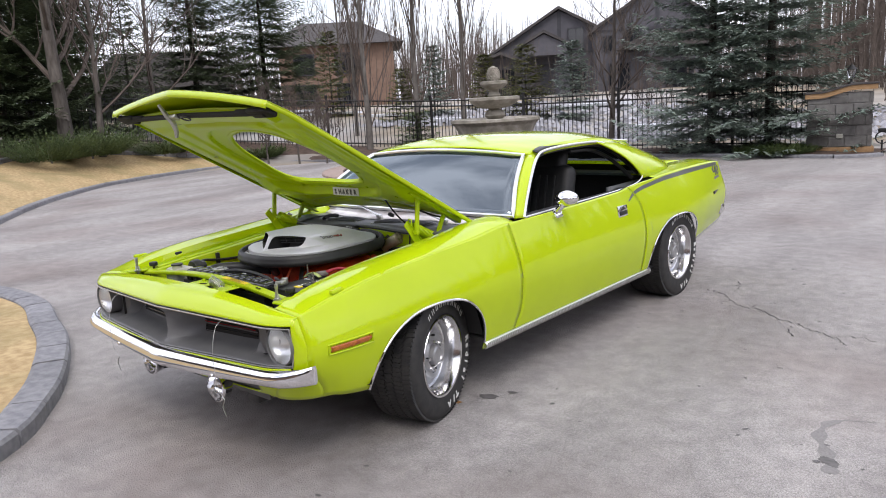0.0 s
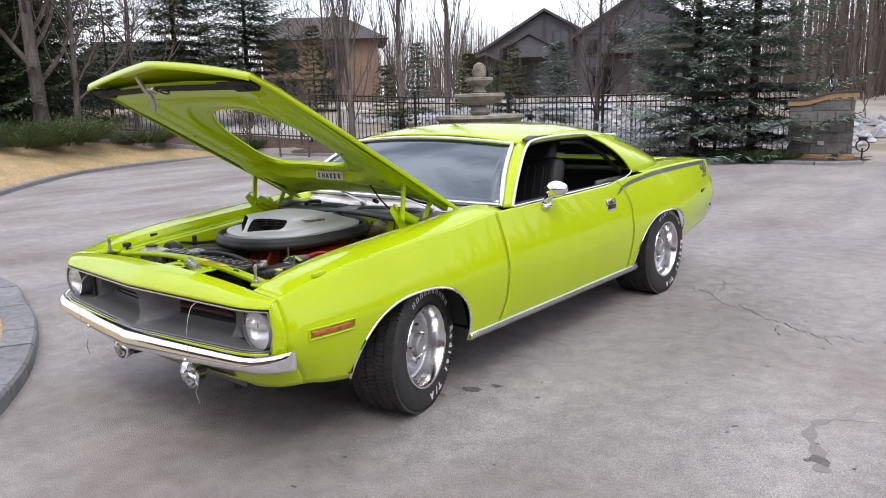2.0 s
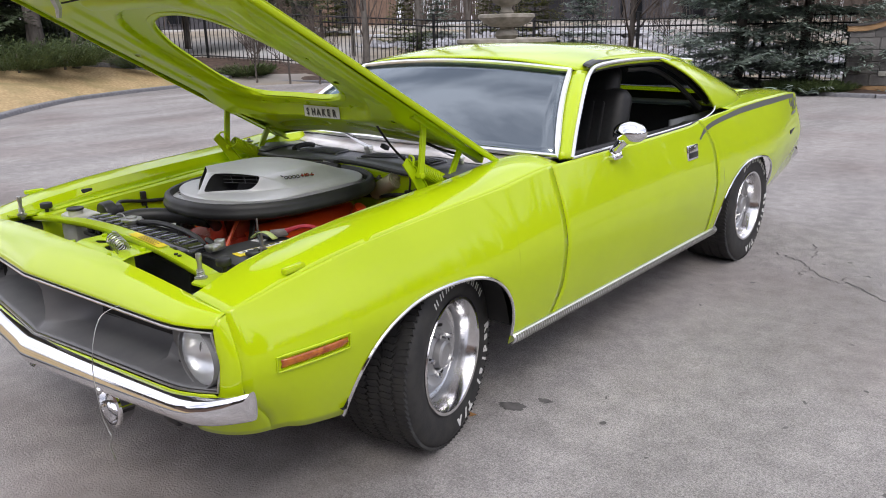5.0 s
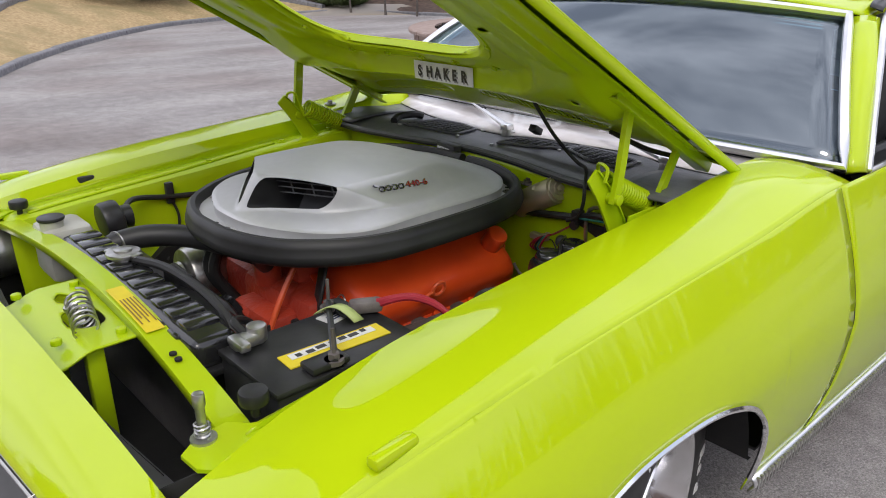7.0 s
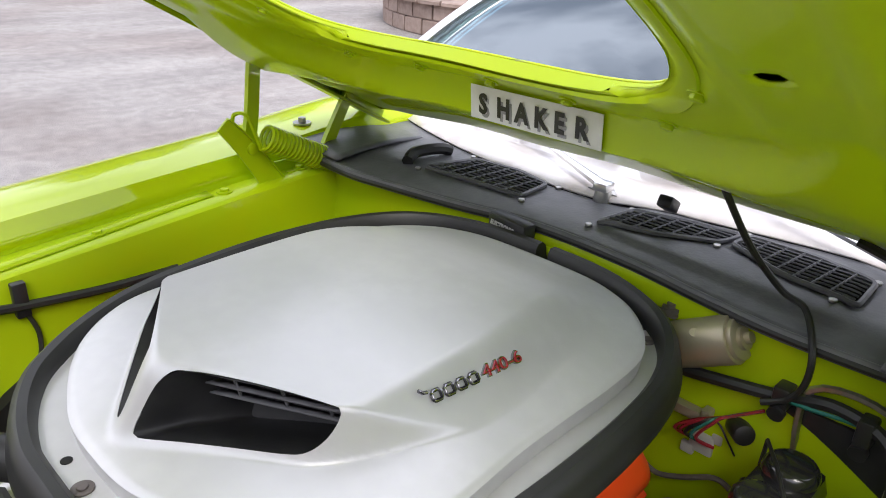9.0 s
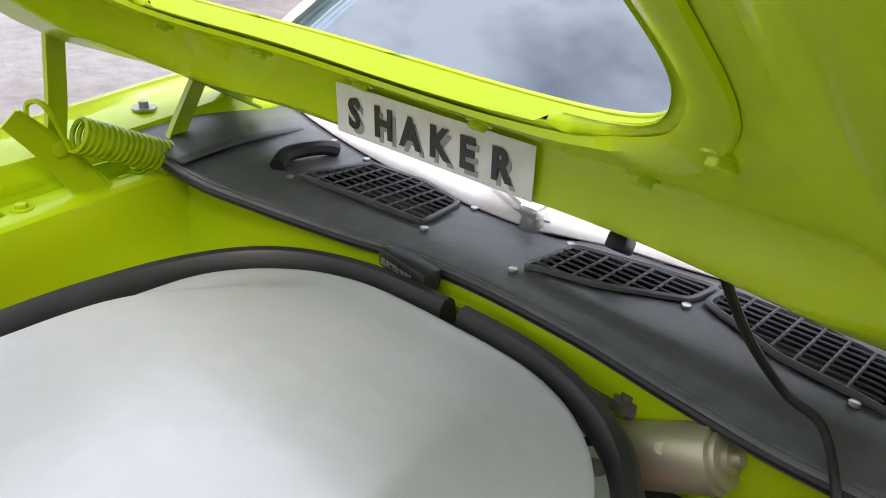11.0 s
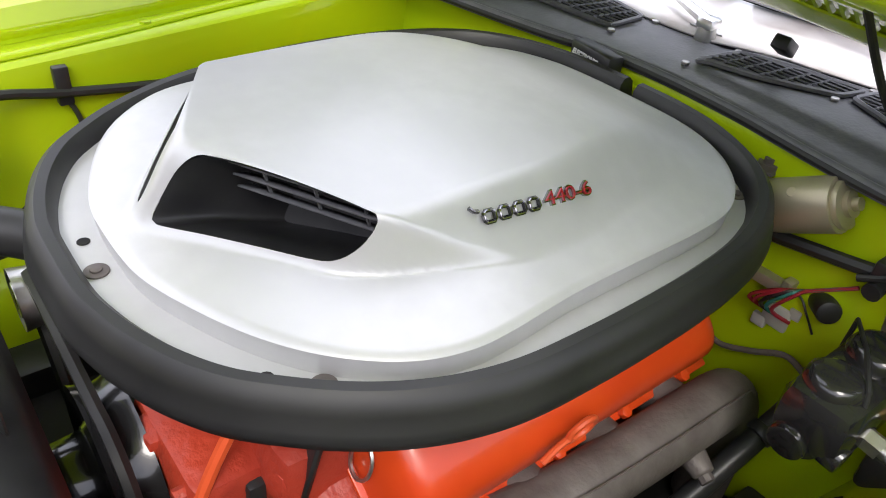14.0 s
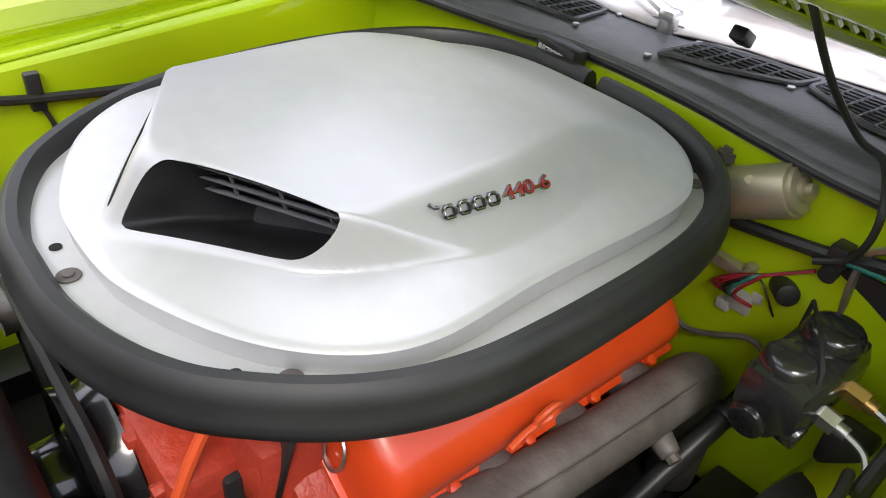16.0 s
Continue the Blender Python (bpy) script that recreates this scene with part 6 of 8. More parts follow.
for v in VENTS:
    rim = [(x, y, cowl_z(x, y) + .004) for x, y in v]
    scr = part("vent_screen", tube(rim, .0042, 6, closed=True), COWLBLK, car, "black moulded vent screen")
    x0, x1 = min(p[0] for p in v), max(p[0] for p in v)
    y0, y1 = min(p[1] for p in v), max(p[1] for p in v)

    def run(p, q):
        n = [(p[0] + (q[0] - p[0]) * t, p[1] + (q[1] - p[1]) * t) for t in span(0, 1, 30)]
        return [(x, y, cowl_z(x, y) + .005) for x, y in n if inside(v, x, y)]
    for k in range(1, 10):
        r = run((x0, y0 + (y1 - y0 + .012) * k / 10), (x1, y0 + (y1 - y0 + .012) * k / 10))
        if len(r) > 2:
            part("bar", tube(r, .0017, 5), COWLBLK, scr)
    for k in range(1, int((x1 - x0) / .026)):
        x = x0 + k * .026
        r = run((x, y0 - .01), (x + .012, y1 + .02))
        if len(r) > 2:
            part("rib", tube(r, .0019, 4), COWLBLK, scr)
for x, y in ((-.099, .532), (.038, .430), (.223, .495), (.236, .572), (-.104, .434), (-.325, .550), (-.350, .420), (.43, .553), (.407, .447), (.055, .530), (-.42, .57)):
    part("cowl_screw", cyl((x, y, cowl_z(x, y)), (x, y, cowl_z(x, y) + .005), .0058, seg=10, bevel=.0015), STEEL, car)
part("drain_hose", tube(spline([(-.375, .535, .888), (-.385, .51, .895), (-.40, .46, .893), (-.385, .425, .885)], 6), .012, 8), RUBBER, car)
part("cowl_seal", tube(spline([(x, cowl_front(x) - .004, cowl_z(x, cowl_front(x)) - .010) for x in span(-.60, .60, 14)], 4), .0055, 8), RUBBER, car, "black rubber cowl seal")
both("hood_stop_pad", lambda: sheet(lambda x, y: (x, y, .872 + .010 * math.sin((y - .33) * 12) + .006), span(.50, .655, 8), span(.34, .62, 10)), COWLBLK, car, thick=0.006)
# bright panel between cowl and windshield, with the washer nozzle
WHITEP = mat("glossy_white_ledge", (0.76, 0.74, 0.73), 0.3, col2=(0.58, 0.54, 0.52), scale=5, coat=0.8, col3=(0.50, 0.45, 0.42), scale3=9)
part("windshield_ledge", sheet(lambda x, t: (x, cowl_back(x) + .001 + (.735 - .03 * (1 - (x / .84) ** 2) - cowl_back(x)) * t, cowl_z(x, cowl_back(x)) + .001 + .022 * t), span(-.82, .82, 30), [0, .5, 1]), WHITEP, car, "white glossy panel below the windshield", thick=0.003)
noz = part("washer_nozzle", sheet(lambda s, t: (-.055 + .06 * s + (.03 - .06 * s) * t, .560 + .035 * t, .892), [0, 1], [0, 1]), STEEL, car, thick=0.002)
part("bolt", cyl((-.026, .574, .889), (-.026, .574, .901), .009, seg=6), STEEL, noz)


def wiper(x, y, tip):
    """A parked wiper: pivot, cap, arm and blade."""
    z = cowl_z(x, y)
    w = part("wiper", cyl((x, y, z - .005), (x, y, z + .030), .017, .013, 16, .003), STEEL, car, "bright wiper arm with a black rubber blade")
    d = Vector(tip)
    base = Vector((x, y, z + .026))
    part("arm", merged(tube([base, base.lerp(d, .35), d], [.010, .007, .004], 6), box(base, (.03, .03, .018), .006)), STAINLESS, w)
    e = (d - base).normalized()
    part("blade", tube([d - e * .13 + Vector((0, .004, .004)), d + e * .16 + Vector((0, .004, .004))], .0075, 5), RUBBER, w)
    part("blade_holder", tube([d - e * .11 + Vector((0, .004, .011)), d + e * .13 + Vector((0, .004, .011))], .004, 5), STEEL, w)


wiper(-.014, .545, (-.30, .665, .935))
wiper(.50, .56, (.16, .642, .952))
part("wiper_link", tube([(.24, .64, .925), (.36, .65, .935), (.55, .64, .93)], .005, 5), STAINLESS, car)
part("vent_cap", box((.132, .582, .884), (.060, .022, .014), .005), COWLBLK, car)

# ---- shaker scoop and air cleaner ----
SX = .024
OUT = [(0, .338), (.075, .336), (.142, .325), (.210, .295), (.258, .245), (.288, .170), (.300, .084), (.304, -.004), (.304, -.075), (.301, -.138), (.291, -.186), (.274, -.228), (.252, -.264), (.225, -.297), (.195, -.327), (.158, -.350), (.12, -.366), (.085, -.376), (.05, -.382), (0, -.383)]
CAP = [(0, .326), (.10, .322), (.163, .303), (.208, .272), (.242, .232), (.263, .185), (.270, .117), (.271, .03), (.273, -.05), (.280, -.127), (.280, -.168), (.270, -.207), (.249, -.242), (.220, -.273), (.186, -.298), (.144, -.320), (.09, -.341), (.05, -.350), (0, -.352)]


def outline(scale_x=1.0, scale_y=1.0, n=10, base=OUT):
    half = [(x * scale_x, y * scale_y) for x, y in base]
    full = half + [(-x, y) for x, y in half[-2:0:-1]]
    return [(p.x + SX, p.y) for p in spline([(x, y, 0) for x, y in full], n, True)]


def ring_sheet(curves):
    """Skin between successive closed outlines of equal count, given as (points, z or z list)."""
    bm = bmesh.new()
    rows = [[bm.verts.new((x, y, z)) for x, y in pts] for pts, z in curves]
    for a, b in zip(rows, rows[1:]):
        for i in range(len(a)):
            j = (i + 1) % len(a)
            bm.faces.new((a[i], a[j], b[j], b[i]))
    return bm


scoop = part("air_cleaner_base", ring_sheet([(outline(.62, .62), .79), (outline(1.02, 1.02), .79), (outline(1.022, 1.022), .814), (outline(1.01, 1.01), .818), (outline(.90, .90), .818), (outline(.5, .5), .818)]), SILVER, car, "silver painted air cleaner base plate")


def cap_outline(k=1.0):
    return outline(k, k, 14, CAP)


COUT = cap_outline()
CC = (SX, -.01)


def cap_rho(x, y):
    """0 at the middle, 1 at the edge of the cap."""
    dx, dy = x - CC[0], y - CC[1]
    r = math.hypot(dx, dy)
    if r < 1e-6:
        return 0.0
    a = math.atan2(dy, dx)
    return r / cap_reach(a)


CANG = sorted((math.atan2(y - CC[1], x - CC[0]), math.hypot(x - CC[0], y - CC[1])) for x, y in COUT)
CA, CR = [c[0] for c in CANG], [c[1] for c in CANG]


def cap_reach(a):
    return float(np.interp(a, CA, CR, period=2 * math.pi))


def nose_low(a):
    return -.334 + .69 * a + 18 * max(0, a - .150) ** 2


def nose_high(a):
    return -.280 + .53 * a + 18 * max(0, a - .150) ** 2


def cap_z(x, y):
    """A flange that falls gently to the rim, and a hump with a crisp crest along either flank."""
    a = math.hypot(abs(x - SX), .012) - .006
    rho = cap_rho(x, y)
    z = .844 + .030 * (1 - rho ** 2.6)
    w = .166 - .060 * smooth(-.02, .30, y)
    side = 1 - smooth(w, w + .064 + .03 * smooth(.05, .28, y), a)
    lo, hi = nose_low(a), nose_high(a)
    t = (y - lo) / (hi - lo)
    front = smooth(-.12, 1.10, t) if t < 1.10 else 1
    rear = 1 - smooth(.02, .305, y)
    top = .921 + .003 * smooth(-.25, -.05, y) - .012 * (a / .17) ** 2
    z = z + max(0, top - z) * side * front * rear
    return z - .003 * max(0, (rho - .985) / .015) ** 2


cap = bmesh.new()
PHI = [2 * math.pi * k / 340 for k in range(340)]
RHO = [0.03] + span(.06, .60, 40) + span(.606, .94, 60) + [.955, .97, .985, 1.0]
rows = []
for a in PHI:
    R = cap_reach(math.atan2(math.sin(a), math.cos(a)))
    rows.append([cap.verts.new((CC[0] + R * r * math.cos(a), CC[1] + R * r * math.sin(a), cap_z(CC[0] + R * r * math.cos(a), CC[1] + R * r * math.sin(a)))) for r in RHO])
for i in range(len(PHI)):
    p, q = rows[i], rows[(i + 1) % len(PHI)]
    for j in range(len(RHO) - 1):
        cap.faces.new((p[j], q[j], q[j + 1], p[j + 1]))
cap.faces.new([r[0] for r in rows])


def nostril(sg):
    pts = []
    for a, f in ((.011, .22), (.016, .12), (.030, .09), (.060, .09), (.100, .10), (.140, .12), (.156, .18), (.166, .36), (.170, .65), (.167, .90), (.158, 1.02), (.144, 1.06), (.100, 1.03), (.060, .98), (.034, .93), (.022, .88), (.014, .70), (.011, .45)):
        lo, hi = nose_low(a), nose_high(a)
        pts.append((SX + sg * (a + .004), lo + (hi - lo) * f, 0))
    return [(p.x, p.y) for p in spline(pts, 8, True)]


NOS = [nostril(1), nostril(-1)]
pierce(cap, NOS, cap_z)
shell = part("scoop_shell", cap, SILVER, scoop, "satin silver shaker hood scoop", angle=32)
# skirt of the shell
sk = bmesh.new()
rowa = [sk.verts.new((x, y, cap_z(x, y))) for x, y in COUT]
rowb = [sk.verts.new((CC[0] + (x - CC[0]) * .992, CC[1] + (y - CC[1]) * .992, .8182)) for x, y in COUT]
for i in range(len(COUT)):
    j = (i + 1) % len(COUT)
    sk.faces.new((rowa[i], rowa[j], rowb[j], rowb[i]))
part("scoop_skirt", sk, SILVER, scoop)
for sg, poly in zip((1, -1), NOS):
    c = (sum(p[0] for p in poly) / len(poly), sum(p[1] for p in poly) / len(poly))
    n = len(poly)
    duct = bmesh.new()
    steps = [(0.0, 0, 0, 1.0), (.012, .012, -.003, .985), (.05, .055, -.012, .95), (.10, .11, -.03, .85)]
    rws = [[duct.verts.new((c[0] + (x - c[0]) * k, c[1] + (y - c[1]) * k + dy, cap_z(x, y) - .0015 + dz)) for x, y in poly] for _, dy, dz, k in steps]
    for p, q in zip(rws, rws[1:]):
        for i in range(n):
            duct.faces.new((p[i], p[(i + 1) % n], q[(i + 1) % n], q[i]))
    duct.faces.new(rws[-1])
    d = part("scoop_duct", duct, BLACK, scoop, "matt black scoop intake with louvres")
    lip = [(x, y, cap_z(x, y) + .0005) for x, y in poly]
    for dz in (-.013, -.026, -.039):
        ln = [(SX + sg * (a + .004), nose_high(a) + .010 - .25 * dz, .921 + dz) for a in span(.030, .165, 10)]
        part("louvre", sheet(lambda i, s: (ln[i][0], ln[i][1] + .014 * s, ln[i][2] - .003 * s), range(11), [0, 1]), COWLBLK, scoop, thick=0.0018)
    for a in (.055, .100, .142):
        part("louvre_post", tube([(SX + sg * (a + .004), nose_high(a) + .018 + d, .921 - 4 * d - .008) for d in (0, .009)], .0017, 4), COWLBLK, scoop)
# badge along the hump's flank
bz = Vector((.226, -.113, cap_z(.226, -.113) + .002))
be = Vector((.229, .034, cap_z(.229, .034) + .002))
ex = (be - bz).normalized()
nx = Vector((-(cap_z(.240, -.04) - cap_z(.210, -.04)) / .03, 0, 1)).normalized()
ey = nx.cross(ex).normalized()
ez = ex.cross(ey)
bm4 = Matrix((ex, ey, ez)).transposed().to_4x4()
bm4.translation = bz
badge = part("badge", letters("440-6", .0185, .0010, bm4 @ Matrix.Translation((.083, .001, .0042)), -.0003, 1.40), REDENAMEL, scoop, "chrome and red engine badge", smooth=False)
part("badge_backing", letters("440-6", .0185, .0016, bm4 @ Matrix.Translation((.083, .001, .002)), .0009, 1.40), BADGE, badge, smooth=False)
STROKES = [[(0, .017), (.004, .013), (.009, .012)]]
for k in range(4):
    x = .013 + .0172 * k
    STROKES.append([(x + .002, .001), (x + .010, .001), (x + .012, .003), (x + .012, .009), (x + .010, .011), (x + .002, .011), (x, .009), (x, .003), (x + .002, .001)])
for run in STROKES:
    part("badge_stroke", tube([bm4 @ Vector((x, y, .002)) for x, y in run], .0021, 5), BLACKGLOSS, badge)
    part("badge_edge", tube([bm4 @ Vector((x, y, .0040)) for x, y in run], .0009, 5), BADGE, badge)
# rubber seal round the plate, open at the back
so = outline(1.0, 1.0, 10)
top = max(range(len(so)), key=lambda i: so[i][1] - abs(so[i][0] - .022) * 2)
so = so[top:] + so[:top]
so = so[1:-1]
sec = [(.003, .816), (.002, .831), (-.004, .839), (-.014, .8395), (-.022, .833), (-.0255, .822), (-.0262, .815), (-.029, .809), (-.0305, .801), (-.027, .790), (-.016, .783), (-.004, .787), (.001, .80), (.003, .816)]
sb = along([(x, y, 0) for x, y in so], sec)
for v in sb.verts:
    v.co.z += .015 * smooth(-.06, .24, .8 * v.co.y - .6 * v.co.x)
seal = part("hood_seal", sb, RUBBER, scoop, "thick black rubber seal round the scoop")
for x, y in ((.256, -.273), (.034, -.368), (-.190, -.280), (.250, .268), (-.27, .13)):
    sc = part("plate_screw", cyl((x, y, .818), (x, y, .8200), .011, seg=24, bevel=.0005), IRON, scoop)
    part("screw_head", cyl((x, y, .8200), (x, y, .8225), .0055, seg=16, bevel=.001), IRON, sc)
for x, y in ((.226, -.305), (-.016, -.364), (-.160, -.296), (.228, .293)):
    part("plate_hole", cyl((x, y, .8182), (x, y, .8192), .006, seg=12), DARKPIT, scoop)
scoop.location = (0, 0, .011)
part("air_cleaner_pan", ring_sheet([(outline(.9, .9), .79), (outline(.86, .86), .77), (outline(.5, .5), .76)]), BLACK, scoop)

# ---- engine ----
eng = part("engine_block", box((.01, .02, .52), (.40, .62, .34), .03), CASTRED, car, "orange painted big-block engine")


def valve_cover(sg):
    """Pressed steel cover, a rounded loaf on the tilted cylinder head."""
    def f(y, a):
        t = math.pi * a
        e = min(1, min(y + .215, .265 - y) / .035)
        e = math.sqrt(max(0, 1 - (1 - e) ** 2))
        bulge = 1 + .10 * math.exp(-((y - .06) / .05) ** 2) * max(0, math.sin(t))
        u = -.090 * math.copysign(abs(math.cos(t)) ** .6, math.cos(t)) * (.90 + .10 * e)
        h = .078 * (math.sin(t) ** .55 if 0 < a < 1 else 0) * e * bulge
        return (u, y, h)
    ys = [-.215, -.212, -.207, -.200, -.19] + span(-.175, .225, 16) + [.24, .25, .257, .262, .265]
    bm = sheet(f, ys, span(0, 1, 18))
    join(bm, box((0, .025, -.004), (.205, .495, .008), .003))
    return moved(bm, Matrix.Translation((sg * .205, 0, .652)) @ Matrix.Rotation(radians(35) * sg, 4, "Y"))


for sg in (1, -1):
    vc = part("valve_cover", valve_cover(sg), ORANGE, eng, "glossy orange valve cover")
    mm = Matrix.Translation((sg * .205, 0, .652)) @ Matrix.Rotation(radians(35) * sg, 4, "Y")
    for y in (-.22, -.11, 0, .11, .22):
        part("cover_bolt", moved(cyl((sg * .098, y, 0), (sg * .098, y, .010), .008, seg=6, bevel=.001), mm), ORANGE, vc)
    part("cylinder_head", box((0, 0, 0), (.17, .52, .10), .02, mm @ Matrix.Translation((0, 0, -.06))), CASTRED, eng)
    man = spline([(sg * .275, -.255, .565), (sg * .300, -.16, .570), (sg * .320, -.04, .576), (sg * .330, .09, .583), (sg * .336, .20, .592), (sg * .336, .255, .582), (sg * .335, .29, .50), (sg * .33, .30, .36)], 8)
    mf = part("exhaust_manifold", tube(man, [.030] * 4 + [.034] * 8 + [.037] * 24 + [.036] * (len(man) - 36), 22), IRON, eng, "grey cast-iron exhaust manifold")
    for y in (-.17, -.05, .07, .19):
        part("runner", tube([(sg * .26, y, .575), (sg * .315, y, .578)], .030, 12), IRON, mf)
    part("casting_seam", tube([p + Vector((sg * .026, 0, .034 if i < 36 else .020)) for i, p in enumerate(man[6:44])], .0016, 5), IRON, mf)
    part("boss", merged(cyl((sg * .362, .155, .568), (sg * .386, .150, .560), .017, .013, 14, .003), cyl((sg * .384, .150, .560), (sg * .394, .148, .557), .009, seg=8)), IRON, mf)
    for y in (-.20, -.07, .06, .19):
        part("spark_plug", merged(cyl((sg * .275, y, .575), (sg * .305, y, .570), .011, seg=10), cyl((sg * .30, y, .571), (sg * .325, y, .566), .006, seg=8)), STEEL, eng)
part("filler_cap", merged(cyl((.255, .205, .705), (.285, .205, .745), .026, seg=20, bevel=.004)), ORANGE, eng)
LOOP = spline([(.318, -.068, .662), (.318, -.050, .672), (.318, -.034, .675)], 6) + [Vector((.318 + .004 * math.sin(t), -.017 - .017 * math.cos(t), .679 + .016 * math.sin(t))) for t in span(.2, 6.0, 20)]
part("dipstick_handle", tube(LOOP, .0040, 8), ORANGEW, eng, "orange dipstick ring handle")
part("cover_mark", tube([Vector((.225 + .016 * math.cos(t), -.2165 + .006 * math.sin(t), .672 + .020 * math.sin(t))) for t in span(0, 2 * math.pi, 24)[:-1]], .0022, 5, closed=True), STEEL, eng, "worn ring mark")
part("intake_manifold", box((.0, .0, .70), (.22, .50, .12), .03), CASTRED, eng)
part("carburettor", box((.0, .0, .765), (.13, .42, .04), .012), BLACK, eng)
# front of the engine: timing cover, pump, pulleys, belts
fr = part("timing_cover", merged(box((.045, -.275, .60), (.17, .07, .20), .025), box((.12, -.262, .635), (.17, .06, .07), .02), cyl((.045, -.325, .585), (.045, -.26, .585), .06, .07, 20, .008), box((.11, -.265, .585), (.09, .07, .05), .016)), CASTRED, eng, "orange cast timing cover")
pump = part("water_pump", box((.085, -.318, .615), (.175, .085, .09), .022), CASTRED, eng, "orange cast water pump housing")
part("pump_boss", box((.060, -.345, .628), (.05, .05, .05), .014), CASTRED, pump)
part("pump_outlet", box((.145, -.325, .640), (.05, .04, .03), .010), CASTRED, pump)
for x, z in ((.145, .640), (.03, .628), (.13, .605), (.10, .59)):
    part("cover_bolt", cyl((x, -.340, z), (x, -.368, z), .009, seg=6, bevel=.001), CASTRED, fr)
part("thermostat_housing", merged(cyl((.055, -.29, .69), (.055, -.29, .735), .030, seg=18, bevel=.004), cyl((.055, -.29, .735), (.055, -.29, .765), .026, seg=18)), CASTRED, fr)


def pulley(name, c, r, w, material, label):
    m = Matrix.Translation(c) @ Matrix.Rotation(radians(90), 4, "X")
    return part(name, turned([(.012, .5 * w), (r * .55, .5 * w), (r * .62, .30 * w), (r * .86, .30 * w), (r, .5 * w), (r * .93, 0), (r, -.5 * w), (.012, -.5 * w)], 40, m), material, eng, label)


pulley("fan_pulley", (.015, -.385, .560), .104, .045, BLACKGLOSS, "gloss black water pump pulley")
part("fan_clutch", merged(cyl((.015, -.470, .560), (.015, -.40, .560), .050, .056, 28, .010), cyl((.015, -.485, .560), (.015, -.465, .560), .02, seg=16)), BLACKGLOSS, eng, "gloss black fan hub")
for k in range(4):
    a = k * math.pi / 2 + .4
    part("hub_bolt", cyl((.015 + .03 * math.cos(a), -.486, .560 + .03 * math.sin(a)), (.015 + .03 * math.cos(a), -.468, .560 + .03 * math.sin(a)), .008, seg=6), STEEL, eng)
for k in range(7):
    a = k * 2 * math.pi / 7 + .2
    m = Matrix.Translation((.015, -.488, .560)) @ Matrix.Rotation(a, 4, "Y") @ Matrix.Translation((0, 0, .13)) @ Matrix.Rotation(radians(28), 4, "Z")
    part("fan_blade", box((0, 0, 0), (.075, .003, .18), .001, m), STEEL if k % 2 else BLACK, eng)
pulley("crank_pulley", (.03, -.395, .40), .09, .06, BLACK, "black crank pulley")
pulley("alternator_pulley", (-.22, -.395, .64), .04, .04, STEEL, "steel alternator pulley")
part("alternator", merged(cyl((-.22, -.37, .64), (-.22, -.24, .64), .07, seg=28, bevel=.012)), STEEL, eng, "alternator in a ribbed metal case")
part("drive_belt", tube([(.045 + .083 * math.cos(t), -.395, .585 + .083 * math.sin(t)) for t in span(-.4, 1.75, 10)] + [(-.21, -.395, .679), (-.262, -.395, .64), (-.21, -.395, .60), (-.05, -.395, .43), (.03, -.395, .312), (.118, -.395, .39)], .008, 6, closed=True), RUBBER, eng)
part("belt_guide", sheet(lambda k, s: (.165 + .012 * k + .036 * s, -.275 + .02 * k - .01 * s, .56 + .11 * k), [0, 1, 2], [0, .12, .28, .32, .5, .54, .7, .74, .9, 1]), RUBBER, eng, thick=0.006)
part("breather_pipe", tube(spline([(.07, -.30, .74), (.085, -.33, .78), (.06, -.335, .80)], 5), .020, 12), BLACK, eng)
part("dipstick_tube", tube(spline([(.165, -.375, .50), (.165, -.365, .60), (.160, -.335, .67), (.155, -.29, .74), (.155, -.26, .78)], 6), .0065, 8), ORANGEW, eng, "orange dipstick tube")
part("bracket", merged(box((.155, -.30, .60), (.05, .02, .09), .006), cyl((.155, -.315, .63), (.155, -.285, .63), .014, seg=12)), BLACK, eng)
part("top_hose", tube(spline([(-.215, -.555, .745), (-.21, -.52, .765), (-.19, -.46, .775), (-.14, -.39, .772), (-.06, -.34, .765), (.03, -.30, .755)], 6), .026, 14), RUBBER, eng, "black ribbed radiator hose")
part("hose_clamp", tube([Vector((-.208, -.515, .765)) + Vector((.028 * math.cos(t), .006 * math.cos(t), .028 * math.sin(t))) for t in span(0, 2 * math.pi, 24)[:-1]], .003, 5, closed=True), STEEL, eng)
part("lower_hose", tube(spline([(.30, -.54, .44), (.22, -.46, .42), (.12, -.40, .45)], 6), .026, 12), RUBBER, eng)
for x in (-.12, -.09):
    part("vacuum_hose", tube(spline([(x, -.30, .60), (x - .02, -.34, .68), (x + .01, -.32, .77)], 5), .014, 8), RUBBER, eng)

